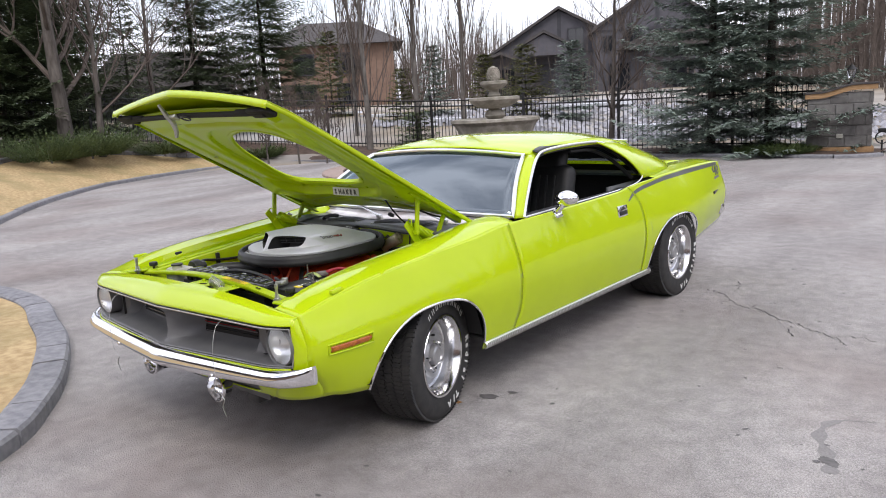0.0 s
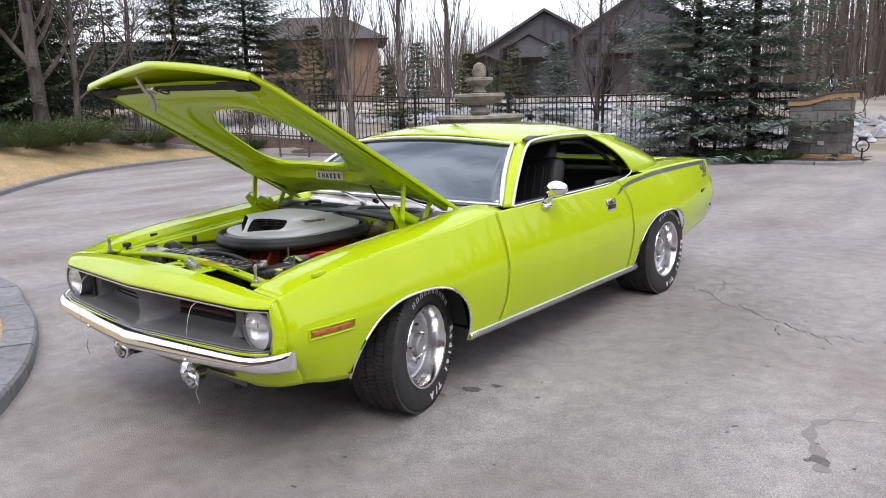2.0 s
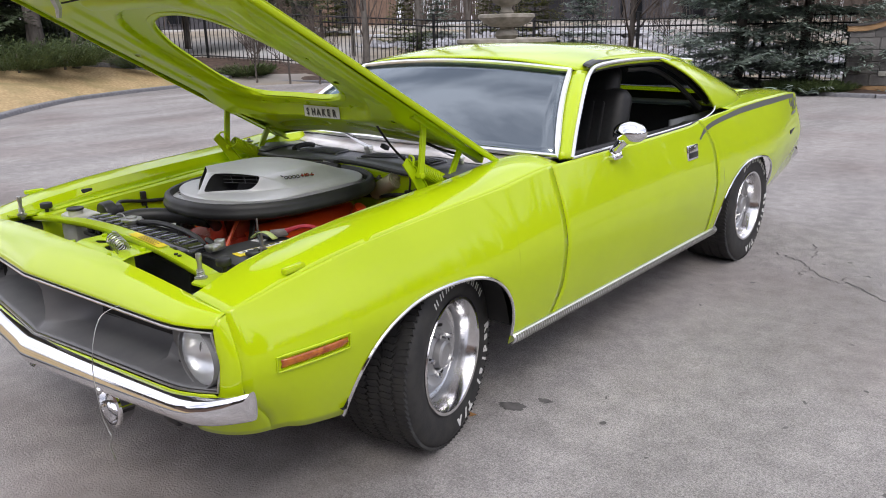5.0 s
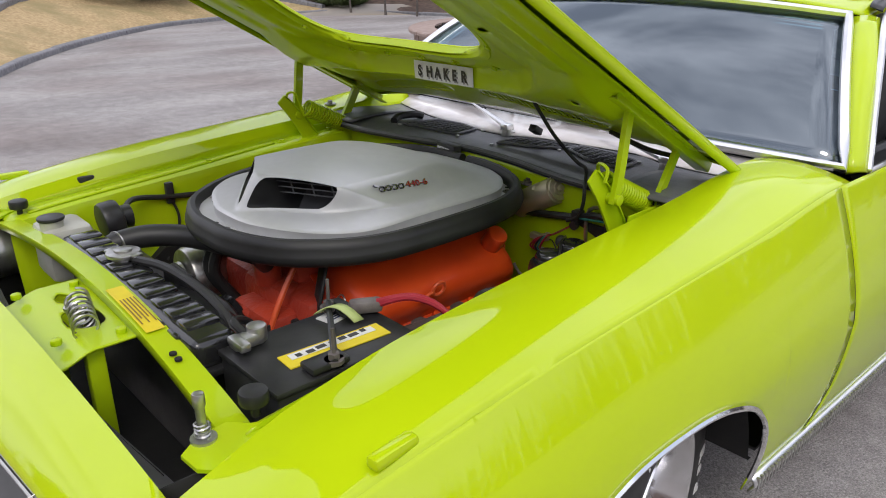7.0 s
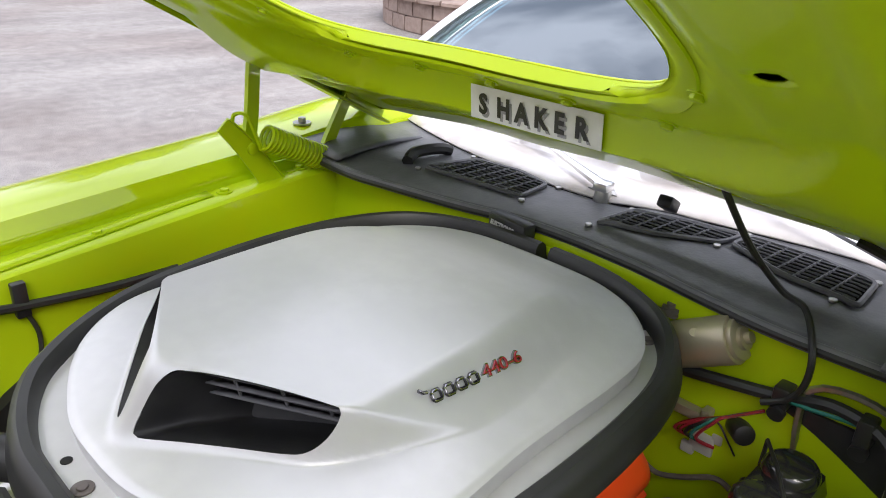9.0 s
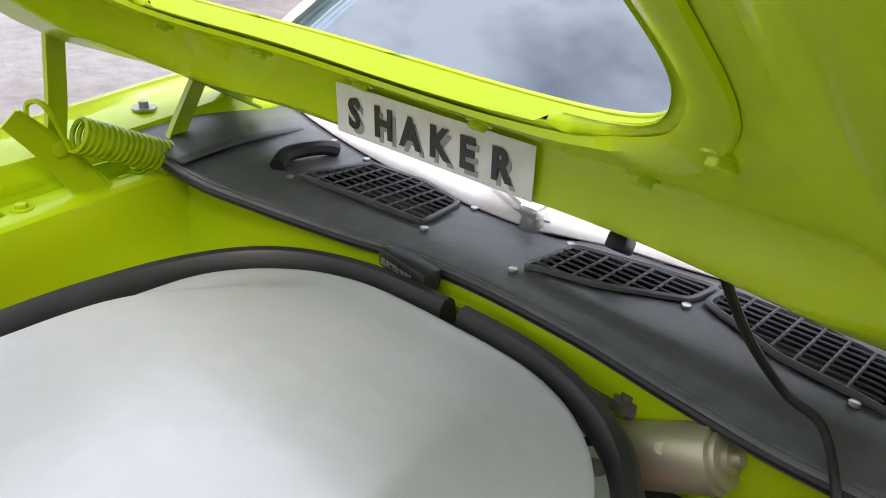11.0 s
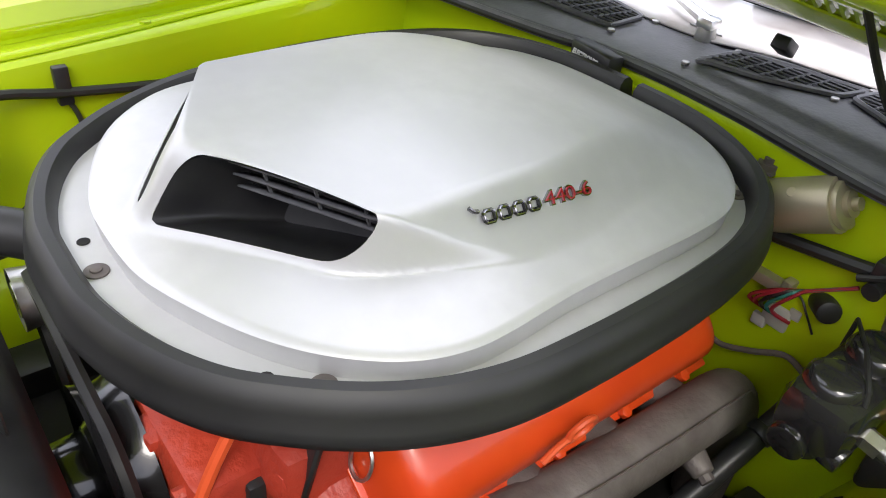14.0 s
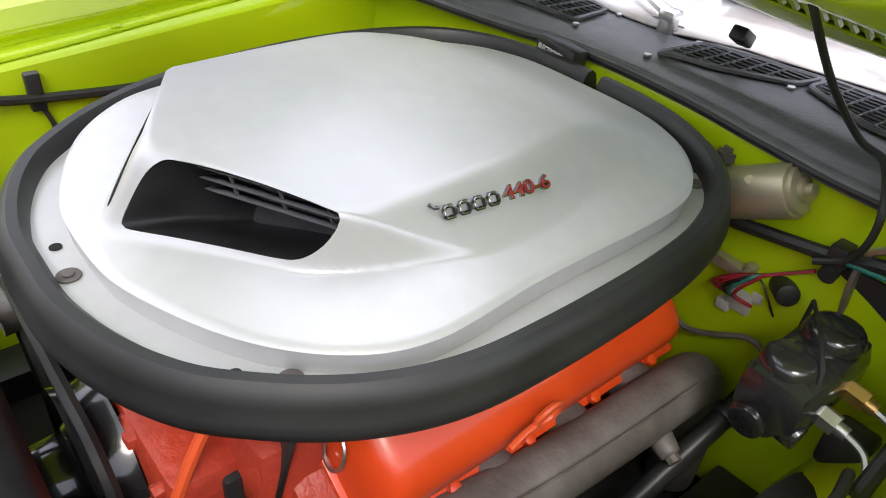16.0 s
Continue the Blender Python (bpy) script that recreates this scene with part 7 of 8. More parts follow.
# ---- radiator and front of the bay ----
rad = part("radiator", box((.03, -.57, .52), (.66, .05, .44), .006), BLACK, car, "black radiator with a ribbed top tank")
tk = box((.06, -.574, .762), (.68, .082, .056), .016, None, 4)
tank = part("top_tank", tk, BLACKGLOSS, rad, "glossy black ribbed top tank")
for k in range(11):
    x = -.235 + .056 * k
    part("tank_rib", merged(box((x, -.570, .790), (.043, .062, .012), .005), box((x, -.614, .762), (.040, .010, .046), .004)), BLACKGLOSS, tank)
part("crimp_rail", merged(box((.06, -.572, .732), (.70, .098, .014), .004)), BLACK, tank)
cap_ = part("radiator_cap", merged(cyl((-.033, -.560, .793), (-.033, -.560, .803), .024, seg=24), cyl((-.033, -.560, .802), (-.033, -.560, .812), .034, seg=28, bevel=.003), cyl((-.033, -.560, .811), (-.033, -.560, .817), .018, seg=20, bevel=.002), box((-.033, -.560, .808), (.086, .024, .006), .003, Matrix.Rotation(.4, 4, "Z"))), STEEL, rad, "worn bright radiator cap")
part("fan_shroud", sheet(lambda x, a: (x, -.535 + .09 * a, .745 + .02 * a - .05 * a * a), span(-.27, .36, 16), span(0, 1, 6)), BLACK, rad, thick=0.004)
part("shroud_side", sheet(lambda z, a: (.36 - .02 * a, -.535 + .09 * a, z), span(.35, .745, 6), span(0, 1, 4)), BLACK, rad, thick=0.004)
part("overflow_hose", tube(spline([(0, -.55, .80), (.10, -.525, .805), (.25, -.515, .795), (.345, -.52, .765), (.375, -.53, .68), (.38, -.54, .5)], 6), .009, 8), RUBBER, rad)
part("washer_bottle", merged(box((-.395, -.575, .72), (.13, .11, .13), .02), cyl((-.375, -.60, .78), (-.375, -.60, .80), .026, seg=20)), WHITEPL, car, "white plastic washer bottle")
part("bottle_cap", cyl((-.375, -.60, .80), (-.375, -.60, .809), .030, seg=22, bevel=.003), BLACK, car)
hrn = part("horn", merged(cyl((-.455, -.47, .74), (-.455, -.42, .745), .05, seg=26, bevel=.01), cyl((-.455, -.42, .745), (-.455, -.395, .745), .03, seg=20)), BLACK, car, "black horn on the inner fender")
part("horn_bracket", box((-.50, -.44, .72), (.06, .02, .04), .004), BLACK, hrn)
# radiator support bar, bowed forward, with its yellow label


def bar_mid(x):
    return (x, -.628 - .022 * (x / .6) ** 2, .750 + .043 * math.cos(x * 2.4))


bar = part("radiator_support", sheet(lambda x, a: tuple(Vector(bar_mid(x)) + Vector((0, -.025 + .050 * a, (-.014 if a in (0, 1) else 0)))), span(-.60, .60, 40), [0, .06, .12, .5, .88, .94, 1]), LIME_IN, car, "lime painted radiator support bar", thick=0.004)
part("bar_label", sheet(lambda x, a: tuple(Vector(bar_mid(x)) + Vector((0, -.016 + .032 * a, .0035))), span(.10, .30, 12), [0, 1]), YELLOW, bar, "yellow worn sticker")
for k in range(5):
    part("label_text", sheet(lambda x, a: tuple(Vector(bar_mid(x)) + Vector((0, -.012 + .006 * k + .0025 * a, .0045))), span(.16, .27 - .02 * (k % 2), 6), [0, 1]), mat("brown_print", (.20, .12, .03), .6) if k == 0 else bpy.data.materials["brown_print"], bar)
for x in (.385, .405):
    part("bar_hole", cyl((x, -.642, bar_mid(x)[2] + .002), (x, -.642, bar_mid(x)[2] + .006), .006, seg=12), DARKPIT, bar)
both("bar_end", lambda: slab([(.595, -.66), (.60, -.705), (.625, -.738), (.665, -.735), (.70, -.70), (.685, -.60), (.668, -.525), (.652, -.525), (.635, -.60), (.62, -.635)], .760, .766), LIME_IN, car)
part("support_face", sheet(lambda x, z: (x, -.625, z), span(-.60, .60, 12), [.30, .36]), LIME_IN, car, thick=0.005)
lp = sheet(lambda x, y: (x, y, .772 - .02 * smooth(-.72, -.79, y)), span(-.05, .27, 64), span(-.79, -.645, 40))
pierce(lp, [[(p.x, p.y) for p in spline([(.0, -.70, 0), (.03, -.715, 0), (.06, -.70, 0), (.03, -.685, 0)], 6, True)], [(p.x, p.y) for p in spline([(.10, -.725, 0), (.16, -.73, 0), (.185, -.70, 0), (.17, -.672, 0), (.11, -.672, 0), (.095, -.70, 0)], 6, True)]], lambda x, y: .772 - .02 * smooth(-.72, -.79, y))
latch = part("latch_plate", lp, LIME_IN, car, "lime painted hood latch plate with a coil spring", thick=0.004)
for x in (-.03, .24):
    part("latch_brace", box((x, -.72, .65), (.025, .03, .24), .004), LIME_IN, latch)
part("latch_spring", tube([(.10 + .0026 * t + .004 * math.cos(t), -.695 + .021 * math.sin(t) - .0005 * t, .795 + .021 * math.cos(t) - .0003 * t) for t in span(0, 2 * math.pi * 7, 120)], .0024, 5), STEEL, latch, "bare steel coil spring")
part("latch_pin", merged(cyl((.125, -.70, .70), (.125, -.712, .790), .008, seg=12), cyl((.125, -.712, .785), (.125, -.714, .796), .013, seg=14, bevel=.003)), STEEL, latch)
for x, y in ((-.03, -.765), (.21, -.765), (.24, -.67), (-.02, -.665)):
    part("latch_bolt", cyl((x, y, .770), (x, y, .781), .010, seg=6, bevel=.002), LIME_IN, latch)
# near-black sheets that paint in the shade inside the nose
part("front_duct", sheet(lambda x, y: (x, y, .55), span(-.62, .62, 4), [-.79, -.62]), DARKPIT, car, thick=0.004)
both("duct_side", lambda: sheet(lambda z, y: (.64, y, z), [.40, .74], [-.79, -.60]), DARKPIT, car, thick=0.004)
for sg in (1, -1):
    px, py = .612 * sg, -.700
    pin = part("hood_pin", merged(cyl((px, py, .748), (px, py, .820), .0065, seg=12), cyl((px, py, .816), (px, py, .838), .0085, seg=12, bevel=.003), cyl((px, py, .756), (px, py, .764), .014, seg=6), cyl((px, py, .764), (px, py, .770), .018, seg=16)), STEEL, car, "threaded steel hood pin")
    part("pin_spring", tube([(px + .010 * math.cos(t), py + .010 * math.sin(t), .770 + .0009 * t) for t in span(0, 2 * math.pi * 4, 50)], .0016, 4), STEEL, pin)
    bx_, by_ = .596 * sg, -.615
    stop = part("rubber_stop", merged(cyl((bx_, by_, .758), (bx_, by_, .780), .007, seg=10), cyl((bx_, by_, .778), (bx_, by_, .800), .022, seg=22, bevel=.005)), RUBBER, car, "black rubber hood stop")
    part("headlamp_bucket", merged(cyl((.66 * sg, -.70, .66), (.66 * sg, -.62, .66), .07, seg=22, bevel=.01)), STEEL, car)
    part("fender_stop", box((.842 * sg, -.560, crown_z(-.560) + .012), (.022, .075, .018), .006, Matrix.Rotation(.12 * sg, 4, "Z")), LIME, car)
    part("edge_bumper", box((.655 * sg, -.43, crown_z(-.43) - .012), (.02, .045, .035), .006), RUBBER, car)

# battery
bat = part("battery", merged(box((.492, -.435, .665), (.185, .275, .19), .008), box((.492, -.435, .762), (.190, .280, .012), .004)), BLACK, car, "black battery with yellow label and red cable")
part("battery_tray", box((.492, -.435, .555), (.21, .30, .02), .006), BLACK, bat)
part("battery_label", box((.520, -.425, .7695), (.045, .19, .002), 0, Matrix.Rotation(-.05, 4, "Z")), YELLOW, bat, "yellow warning label")
part("label_panel", box((.512, -.425, .7712), (.018, .16, .001), 0, Matrix.Rotation(-.05, 4, "Z")), WHITE, bat)
for k in range(7):
    part("label_print", box((.511 + .002 * (k % 2), -.49 + .021 * k, .7722), (.010, .010 + .004 * (k % 3), .0006)), BLACK, bat)
part("date_sticker", box((.430, -.365, .7695), (.040, .055, .002), 0, Matrix.Rotation(.2, 4, "Z")), WHITE, bat)
for k in range(3):
    part("sticker_print", box((.425 + .007 * k, -.365, .7708), (.003, .035, .0006), 0, Matrix.Rotation(.2, 4, "Z")), mat("navy_print", (.02, .03, .12), .6) if k == 0 else bpy.data.materials["navy_print"], bat)
part("hold_down", tube([(.412, -.365, .79), (.47, -.40, .786), (.585, -.47, .782)], .006, 6), BLACK, bat)
for p in ((.412, -.365), (.575, -.465)):
    part("hold_down_bolt", merged(cyl((p[0], p[1], .70), (p[0], p[1], .835), .0032, seg=8), cyl((p[0], p[1], .782), (p[0], p[1], .793), .010, seg=6), cyl((p[0], p[1], .776), (p[0], p[1], .783), .016, seg=18)), IRON, bat)
for p, q in (((.425, -.345, .777), (.07, .035, .012)), ((.565, -.475, .777), (.04, .07, .012))):
    part("hold_down_pad", box(p, q, .004), BLACK, bat)
part("negative_clamp", merged(box((.428, -.535, .783), (.028, .055, .022), .006), cyl((.425, -.515, .775), (.425, -.515, .803), .017, seg=16, bevel=.003), box((.44, -.555, .788), (.05, .02, .016), .005)), STEEL, bat, "silver battery clamp")
part("positive_clamp", box((.455, -.315, .783), (.030, .060, .024), .008, Matrix.Rotation(-.5, 4, "Z")), IRON, bat)
for k in range(2):
    part("positive_cable", tube(spline([(.47, -.30, .785 + .006 * k), (.52, -.265 + .008 * k, .805), (.575, -.235, .79), (.61, -.215, .73), (.62, -.20, .62)], 8), .0062, 8), REDW, bat, "red battery cable")
part("battery_strap", sheet(lambda t, s: (.415 + .075 * t, -.40 + .02 * s + .035 * t, .775 + .022 * math.sin(t * math.pi) + .004), span(0, 1, 10), [0, 1]), mat("pale_green_tab", (.42, .50, .18), .5), bat, thick=0.002)
part("negative_cable", tube(spline([(.425, -.53, .785), (.385, -.535, .80), (.35, -.49, .77), (.32, -.42, .68)], 6), .007, 8), RUBBER, bat)

# brake master cylinder, wiper motor and wiring on the firewall
pl = part("brake_plate", box((.495, .364, .690), (.205, .008, .165), .003, Matrix.Identity(4)), BLACK, car, "black brake mounting plate")
mc = part("master_cylinder", merged(box((.450, .262, .675), (.080, .165, .075), .022), cyl((.452, .296, .710), (.452, .296, .730), .036, .029, 24, .007), cyl((.445, .222, .704), (.445, .222, .724), .034, .027, 24, .007), cyl((.445, .185, .655), (.445, .42, .655), .028, seg=22, bevel=.006), cyl((.440, .195, .648), (.440, .175, .645), .021, seg=18, bevel=.004), cyl((.45, .20, .655), (.49, .20, .65), .016, seg=14, bevel=.003)), BLACKGLOSS, car, "gloss black brake master cylinder")
part("bail_wire", tube([(.408, .325, .665), (.412, .32, .725), (.445, .262, .738), (.475, .222, .722), (.488, .21, .66)], .0028, 6), BLACK, mc)
part("gasket_ring", tube(spline([(.43, .381, .66), (.43, .381, .78), (.53, .381, .78), (.54, .381, .66)], 6), .005, 6), STEEL, mc)
for k, (x, y) in enumerate(((.485, .235), (.488, .295))):
    part("brake_fitting", merged(cyl((x, y, .665), (x + .022, y, .662), .013, seg=6), cyl((x + .02, y, .662), (x + .034, y, .660), .008, seg=10)), STEEL if k == 0 else BRASS, mc)
    part("brake_line", tube(spline([(x + .03, y, .66), (x + .06, y - .01, .655), (x + .075, y - .04, .63), (x + .06, y - .08, .58), (x + .02, y - .10, .5)], 6), .0040, 6), STEEL, mc)
part("valve_block", box((.515, .30, .59), (.05, .05, .05), .008), BLACK, mc)
mc.location = (.004, -.024, .026)
part("brake_pipe", tube(spline([(.22, .336, .612), (.239, .334, .594), (.269, .332, .585), (.311, .330, .605), (.353, .328, .631), (.383, .323, .628), (.41, .315, .622)], 6), .0042, 8), IRON, car, "dull grey brake pipe")
part("steering_shaft", merged(cyl((.400, .325, .618), (.352, -.01, .384), .0145, seg=16), cyl((.391, .262, .574), (.389, .248, .565), .018, seg=18, bevel=.004), cyl((.404, .350, .634), (.400, .326, .618), .024, seg=16, bevel=.004)), BLACK, car, "black steering shaft")
part("shaft_coupling", tube([(.47, .22, .46), (.40, .02, .42)], .015, 12), IRON, car)
part("steering_box", merged(box((.385, -.02, .40), (.13, .16, .12), .03), cyl((.37, -.06, .45), (.37, -.06, .49), .04, seg=18, bevel=.01), cyl((.45, .06, .42), (.45, .18, .44), .03, seg=16, bevel=.008)), BLACK, car, "black steering gearbox beside the engine")
wm = part("wiper_motor", merged(cyl((.215, .355, .768), (.330, .358, .832), .034, seg=30, bevel=.0015), cyl((.330, .358, .832), (.337, .358, .836), .029, seg=24, bevel=.0015), cyl((.337, .358, .836), (.342, .358, .839), .016, seg=18), cyl((.342, .358, .839), (.349, .358, .843), .008, seg=14)), CADMIUM, car, "dull gold wiper motor")
part("motor_screw", cyl((.282, .334, .829), (.283, .331, .832), .006, seg=14), CADMIUM, wm)
part("motor_bracket", merged(box((.205, .374, .822), (.07, .024, .005), .002), cyl((.226, .374, .822), (.226, .374, .832), .013, seg=18), cyl((.226, .374, .832), (.226, .374, .838), .007, seg=6)), IRON, wm)
con = part("bulkhead_connector", merged(box((.318, .352, .662), (.036, .020, .034), .004), box((.300, .350, .645), (.020, .018, .018), .003), box((.338, .352, .678), (.016, .016, .016), .003)), WHITEPL, car, "grimy white wiring connector")
part("connector_plug", merged(box((.290, .346, .704), (.044, .018, .016), .003), box((.318, .346, .710), (.014, .020, .020), .003)), CADMIUM, con)
for k in range(5):
    c = (REDW, REDW, BLACK, TEALW, REDW)[k]
    part("wire", tube(spline([(.300 + .009 * k, .345, .664), (.286 + .008 * k, .322, .684), (.312 + .007 * k, .318, .712 + .003 * k), (.346, .334, .727), (.39, .343, .757)], 6), .0026, 5), c, con)
part("wiring_loom", tube(spline([(-.10, .36, .735), (.10, .352, .745), (.25, .345, .76), (.33, .345, .772), (.404, .352, .782), (.47, .35, .80), (.535, .33, .79), (.56, .28, .74), (.565, .15, .68)], 8), .009, 8), RUBBER, car, "taped black wiring loom")
part("loom_clip", merged(box((.405, .352, .785), (.022, .028, .032), .004), cyl((.405, .345, .765), (.405, .335, .763), .011, seg=12)), BLACK, car)
part("loom_clip", merged(box((.505, .345, .79), (.020, .028, .036), .004), cyl((.505, .34, .765), (.505, .33, .763), .011, seg=12)), BLACK, car)
part("washer_hose", tube(spline([(.295, .303, 1.05), (.325, .345, .97), (.36, .39, .905), (.395, .385, .893), (.425, .345, .865), (.43, .336, .825), (.415, .340, .790), (.385, .336, .772)], 8), .0045, 8), RUBBER, car, "black washer hose down from the hood")
part("teal_wire", tube(spline([(.34, .35, .775), (.43, .345, .785), (.52, .34, .79), (.555, .30, .74), (.56, .22, .66), (.54, .12, .60)], 8), .0028, 5), TEALW, car)
part("grey_line", tube(spline([(.312, .350, .700), (.335, .345, .706), (.352, .342, .690), (.366, .345, .668)], 6), .0014, 6), BLACK, car)
for x, z in ((.324, .588), (.369, .687)):
    part("rubber_plug", cyl((x, .37, z), (x, .352, z), .009, seg=16, bevel=.003), RUBBER, car)
part("firewall_hole", cyl((.359, .374, .592), (.359, .352, .592), .026, seg=22), DARKPIT, car)
part("rubber_grommet", merged(cyl((.352, .362, .706), (.378, .330, .716), .015, seg=18, bevel=.004)), RUBBER, car)
# wiring along the right inner fender
part("side_loom", tube(spline([(-.44, -.42, .755), (-.52, -.36, .765), (-.54, -.25, .745), (-.535, -.12, .735), (-.52, .0, .74)], 8), .0075, 8), RUBBER, car)
part("loom_clip", merged(box((-.545, -.25, .755), (.016, .022, .06), .003)), BLACK, car)
part("loose_wire", tube(spline([(-.545, -.25, .74), (-.54, -.235, .69), (-.525, -.25, .64), (-.50, -.30, .58)], 6), .004, 6), RUBBER, car)
part("starter_relay", merged(box((.53, -.12, .70), (.06, .07, .05), .008), cyl((.53, -.12, .72), (.53, -.12, .745), .007, seg=8)), STEEL, car)
part("relay_wire", tube(spline([(.53, -.12, .73), (.50, -.07, .745), (.53, -.02, .75), (.56, .06, .73), (.55, .15, .70)], 6), .006, 6), RUBBER, car)

ign = part("ignition_box", box((-.072, .372, .864), (.088, .028, .026), .004, Matrix.Rotation(-.15, 4, "Z")), BLACK, car, "small black ignition box on the firewall")
part("box_text", letters("ELECTRONIC", .0095, .0003, Matrix.Translation((-.108, .3595, .860)) @ Matrix.Rotation(-.15, 4, "Z") @ Matrix.Rotation(radians(75), 4, "X"), .0006), STEEL, ign, smooth=False)

# ---- the open hood ----
HT = radians(29.2)
HF, HU, HO = Vector((0, -math.cos(HT), math.sin(HT))), Vector((0, math.sin(HT), math.cos(HT))), Vector((0, .59, .905))
HL = 1.455


def on_hood(x, s, h=0.0):
    return HO + Vector((x, 0, 0)) + HF * s + HU * h


def hood_end(x):
    return HL + .085 * (1 - abs(x) / .68)


def hood_half(s):
    return .682 - .02 * smooth(.9, 1.45, s)


def hood_top(x, s):
    return (.030 + .015 * smooth(.50, .78, s)) * (1 - (x / .68) ** 2) - .014 * smooth(1.3, 1.5, s)


OPEN = [(p.x, p.y) for p in spline([(0, .500, 0), (.18, .503, 0), (.285, .535, 0), (.330, .61, 0), (.335, .70, 0), (.320, .82, 0), (.28, .93, 0), (.20, 1.03, 0), (.10, 1.075, 0), (0, 1.085, 0),
                                    (-.10, 1.075, 0), (-.20, 1.03, 0), (-.28, .93, 0), (-.320, .82, 0), (-.335, .70, 0), (-.330, .61, 0), (-.285, .535, 0), (-.18, .503, 0)], 8, True)]
FOLD = [(p.x, p.y) for p in spline([(0, .505, 0), (.20, .508, 0), (.315, .535, 0), (.372, .62, 0), (.385, .78, 0), (.372, .95, 0), (.31, 1.09, 0), (.19, 1.16, 0), (0, 1.175, 0),
                                    (-.19, 1.16, 0), (-.31, 1.09, 0), (-.372, .95, 0), (-.385, .78, 0), (-.372, .62, 0), (-.315, .535, 0), (-.20, .508, 0)], 8, True)]


def to_hood(bm):
    for v in bm.verts:
        v.co = on_hood(v.co.x, v.co.y, v.co.z)
    return bm


sk = sheet(lambda u, t: (hood_half(t * HL) * u, .02 + .088 * (1 - u * u) + t * (hood_end(hood_half(t * HL) * u) - .02 - .088 * (1 - u * u)), hood_top(hood_half(t * HL) * u, t * HL)), span(-1, 1, 70), span(0, 1, 78))
pierce(sk, [OPEN], hood_top)
# rolled edges
for u in (-1, 1):
    join(sk, sheet(lambda t, d: (hood_half(t * HL) * u * (1 - .012 * d), t * hood_end(.67), hood_top(.68, t * HL) - .018 * d), span(0, 1, 30), [0, .5, 1]))
join(sk, sheet(lambda u, d: (hood_half(HL) * u, hood_end(hood_half(HL) * u) - .006 * d, hood_top(hood_half(HL) * u, HL) - .030 * d), span(-1, 1, 40), [0, .5, 1]))
join(sk, sheet(lambda u, d: (.682 * u, .02 + .088 * (1 - u * u) + .008 * d, hood_top(.682 * u, 0) - .008 * d), span(-1, 1, 40), [0, .5, 1]))
hood = part("hood", to_hood(sk), LIME, car, "lime painted hood, propped open", thick=0.003)


def inner_h(x, s):
    """Underside pressing: rails along the edges, a funnel up to the opening, a cross rail at the front."""
    a = abs(x)
    q = nearest(FOLD, x, s)
    d = math.hypot(q[0] - x, q[1] - s)
    if inside(FOLD, x, s):
        o = nearest(OPEN, x, s)
        e = 0 if inside(OPEN, x, s) else math.hypot(o[0] - x, o[1] - s)
        return hood_top(x, s) - .004 - .010 * e / (e + d + .001)
    h = hood_top(x, s) - .014 - .015 * smooth(.50, .78, s) * (1 - (x / .68) ** 2)
    rail = smooth(.385, .425, a) * (1 - smooth(.595, .622, a)) * smooth(.20, .30, s) * (1 - smooth(1.20, 1.26, s))
    cross = smooth(1.275, 1.290, s) * (1 - smooth(1.365, 1.38, s)) * (1 - smooth(.53, .55, a))
    web = smooth(1.195, 1.205, s) * (1 - smooth(1.235, 1.25, s)) * (1 - smooth(.30, .34, a))
    collar = (1 - smooth(.055, .085, d)) * smooth(.0, .012, d) * .6
    face = min(1, max(0, (d - .080) / .028)) * (1 - smooth(.44, .66, s)) * smooth(.335, .392, s) * (1 - smooth(.56, .63, a))
    dents = .006 * math.sin(x * 19) * math.sin(s * 11) * (1 - max(rail, collar))
    h -= .013 * (1 - smooth(.27, .34, s)) * (1 - smooth(.50, .60, a))
    return h - max(.010 * rail + .007 * smooth(.505, .515, a) * (1 - smooth(.57, .58, a)) * smooth(.26, .34, s) * (1 - smooth(1.12, 1.2, s)), .024 * cross, .012 * web, .042 * face) - .006 * collar + dents * .3


SLOT_L = [(p.x, p.y) for p in spline([(.06, .255, 0), (.09, .235, 0), (.25, .215, 0), (.40, .19, 0), (.43, .20, 0), (.41, .232, 0), (.27, .262, 0), (.10, .282, 0)], 6, True)]
SLOT_R = [(-x, y) for x, y in SLOT_L][::-1]
SLOTS = [SLOT_L, SLOT_R]
inn = sheet(lambda u, t: (.640 * u, .148 + t * 1.252, inner_h(.640 * u, .148 + t * 1.252)), span(-1, 1, 128), span(0, 1, 140))
HOLES = [(.453, .703, .012), (-.453, .703, .012), (.52, .90, .012), (.52, .46, .011), (-.52, .90, .012)]
pierce(inn, [[(x * .99, y) for x, y in OPEN]] + SLOTS + [[(cx + r * math.cos(t), cy + r * .8 * math.sin(t)) for t in span(0, 2 * math.pi, 20)[:-1]] for cx, cy, r in HOLES], inner_h)
inner = part("hood_inner", to_hood(inn), LIME_IN, hood, "lime painted pressed underside of the hood", thick=0.002)
# lip that closes the gap round the opening
n = len(OPEN)
lipb = bmesh.new()
r0 = [lipb.verts.new(on_hood(x, y, hood_top(x, y))) for x, y in OPEN]
r1 = [lipb.verts.new(on_hood(x * .99, y, inner_h(x * .99, y) - .001)) for x, y in OPEN]
for i in range(n):
    lipb.faces.new((r0[i], r0[(i + 1) % n], r1[(i + 1) % n], r1[i]))
part("opening_lip", lipb, LIME_IN, hood)
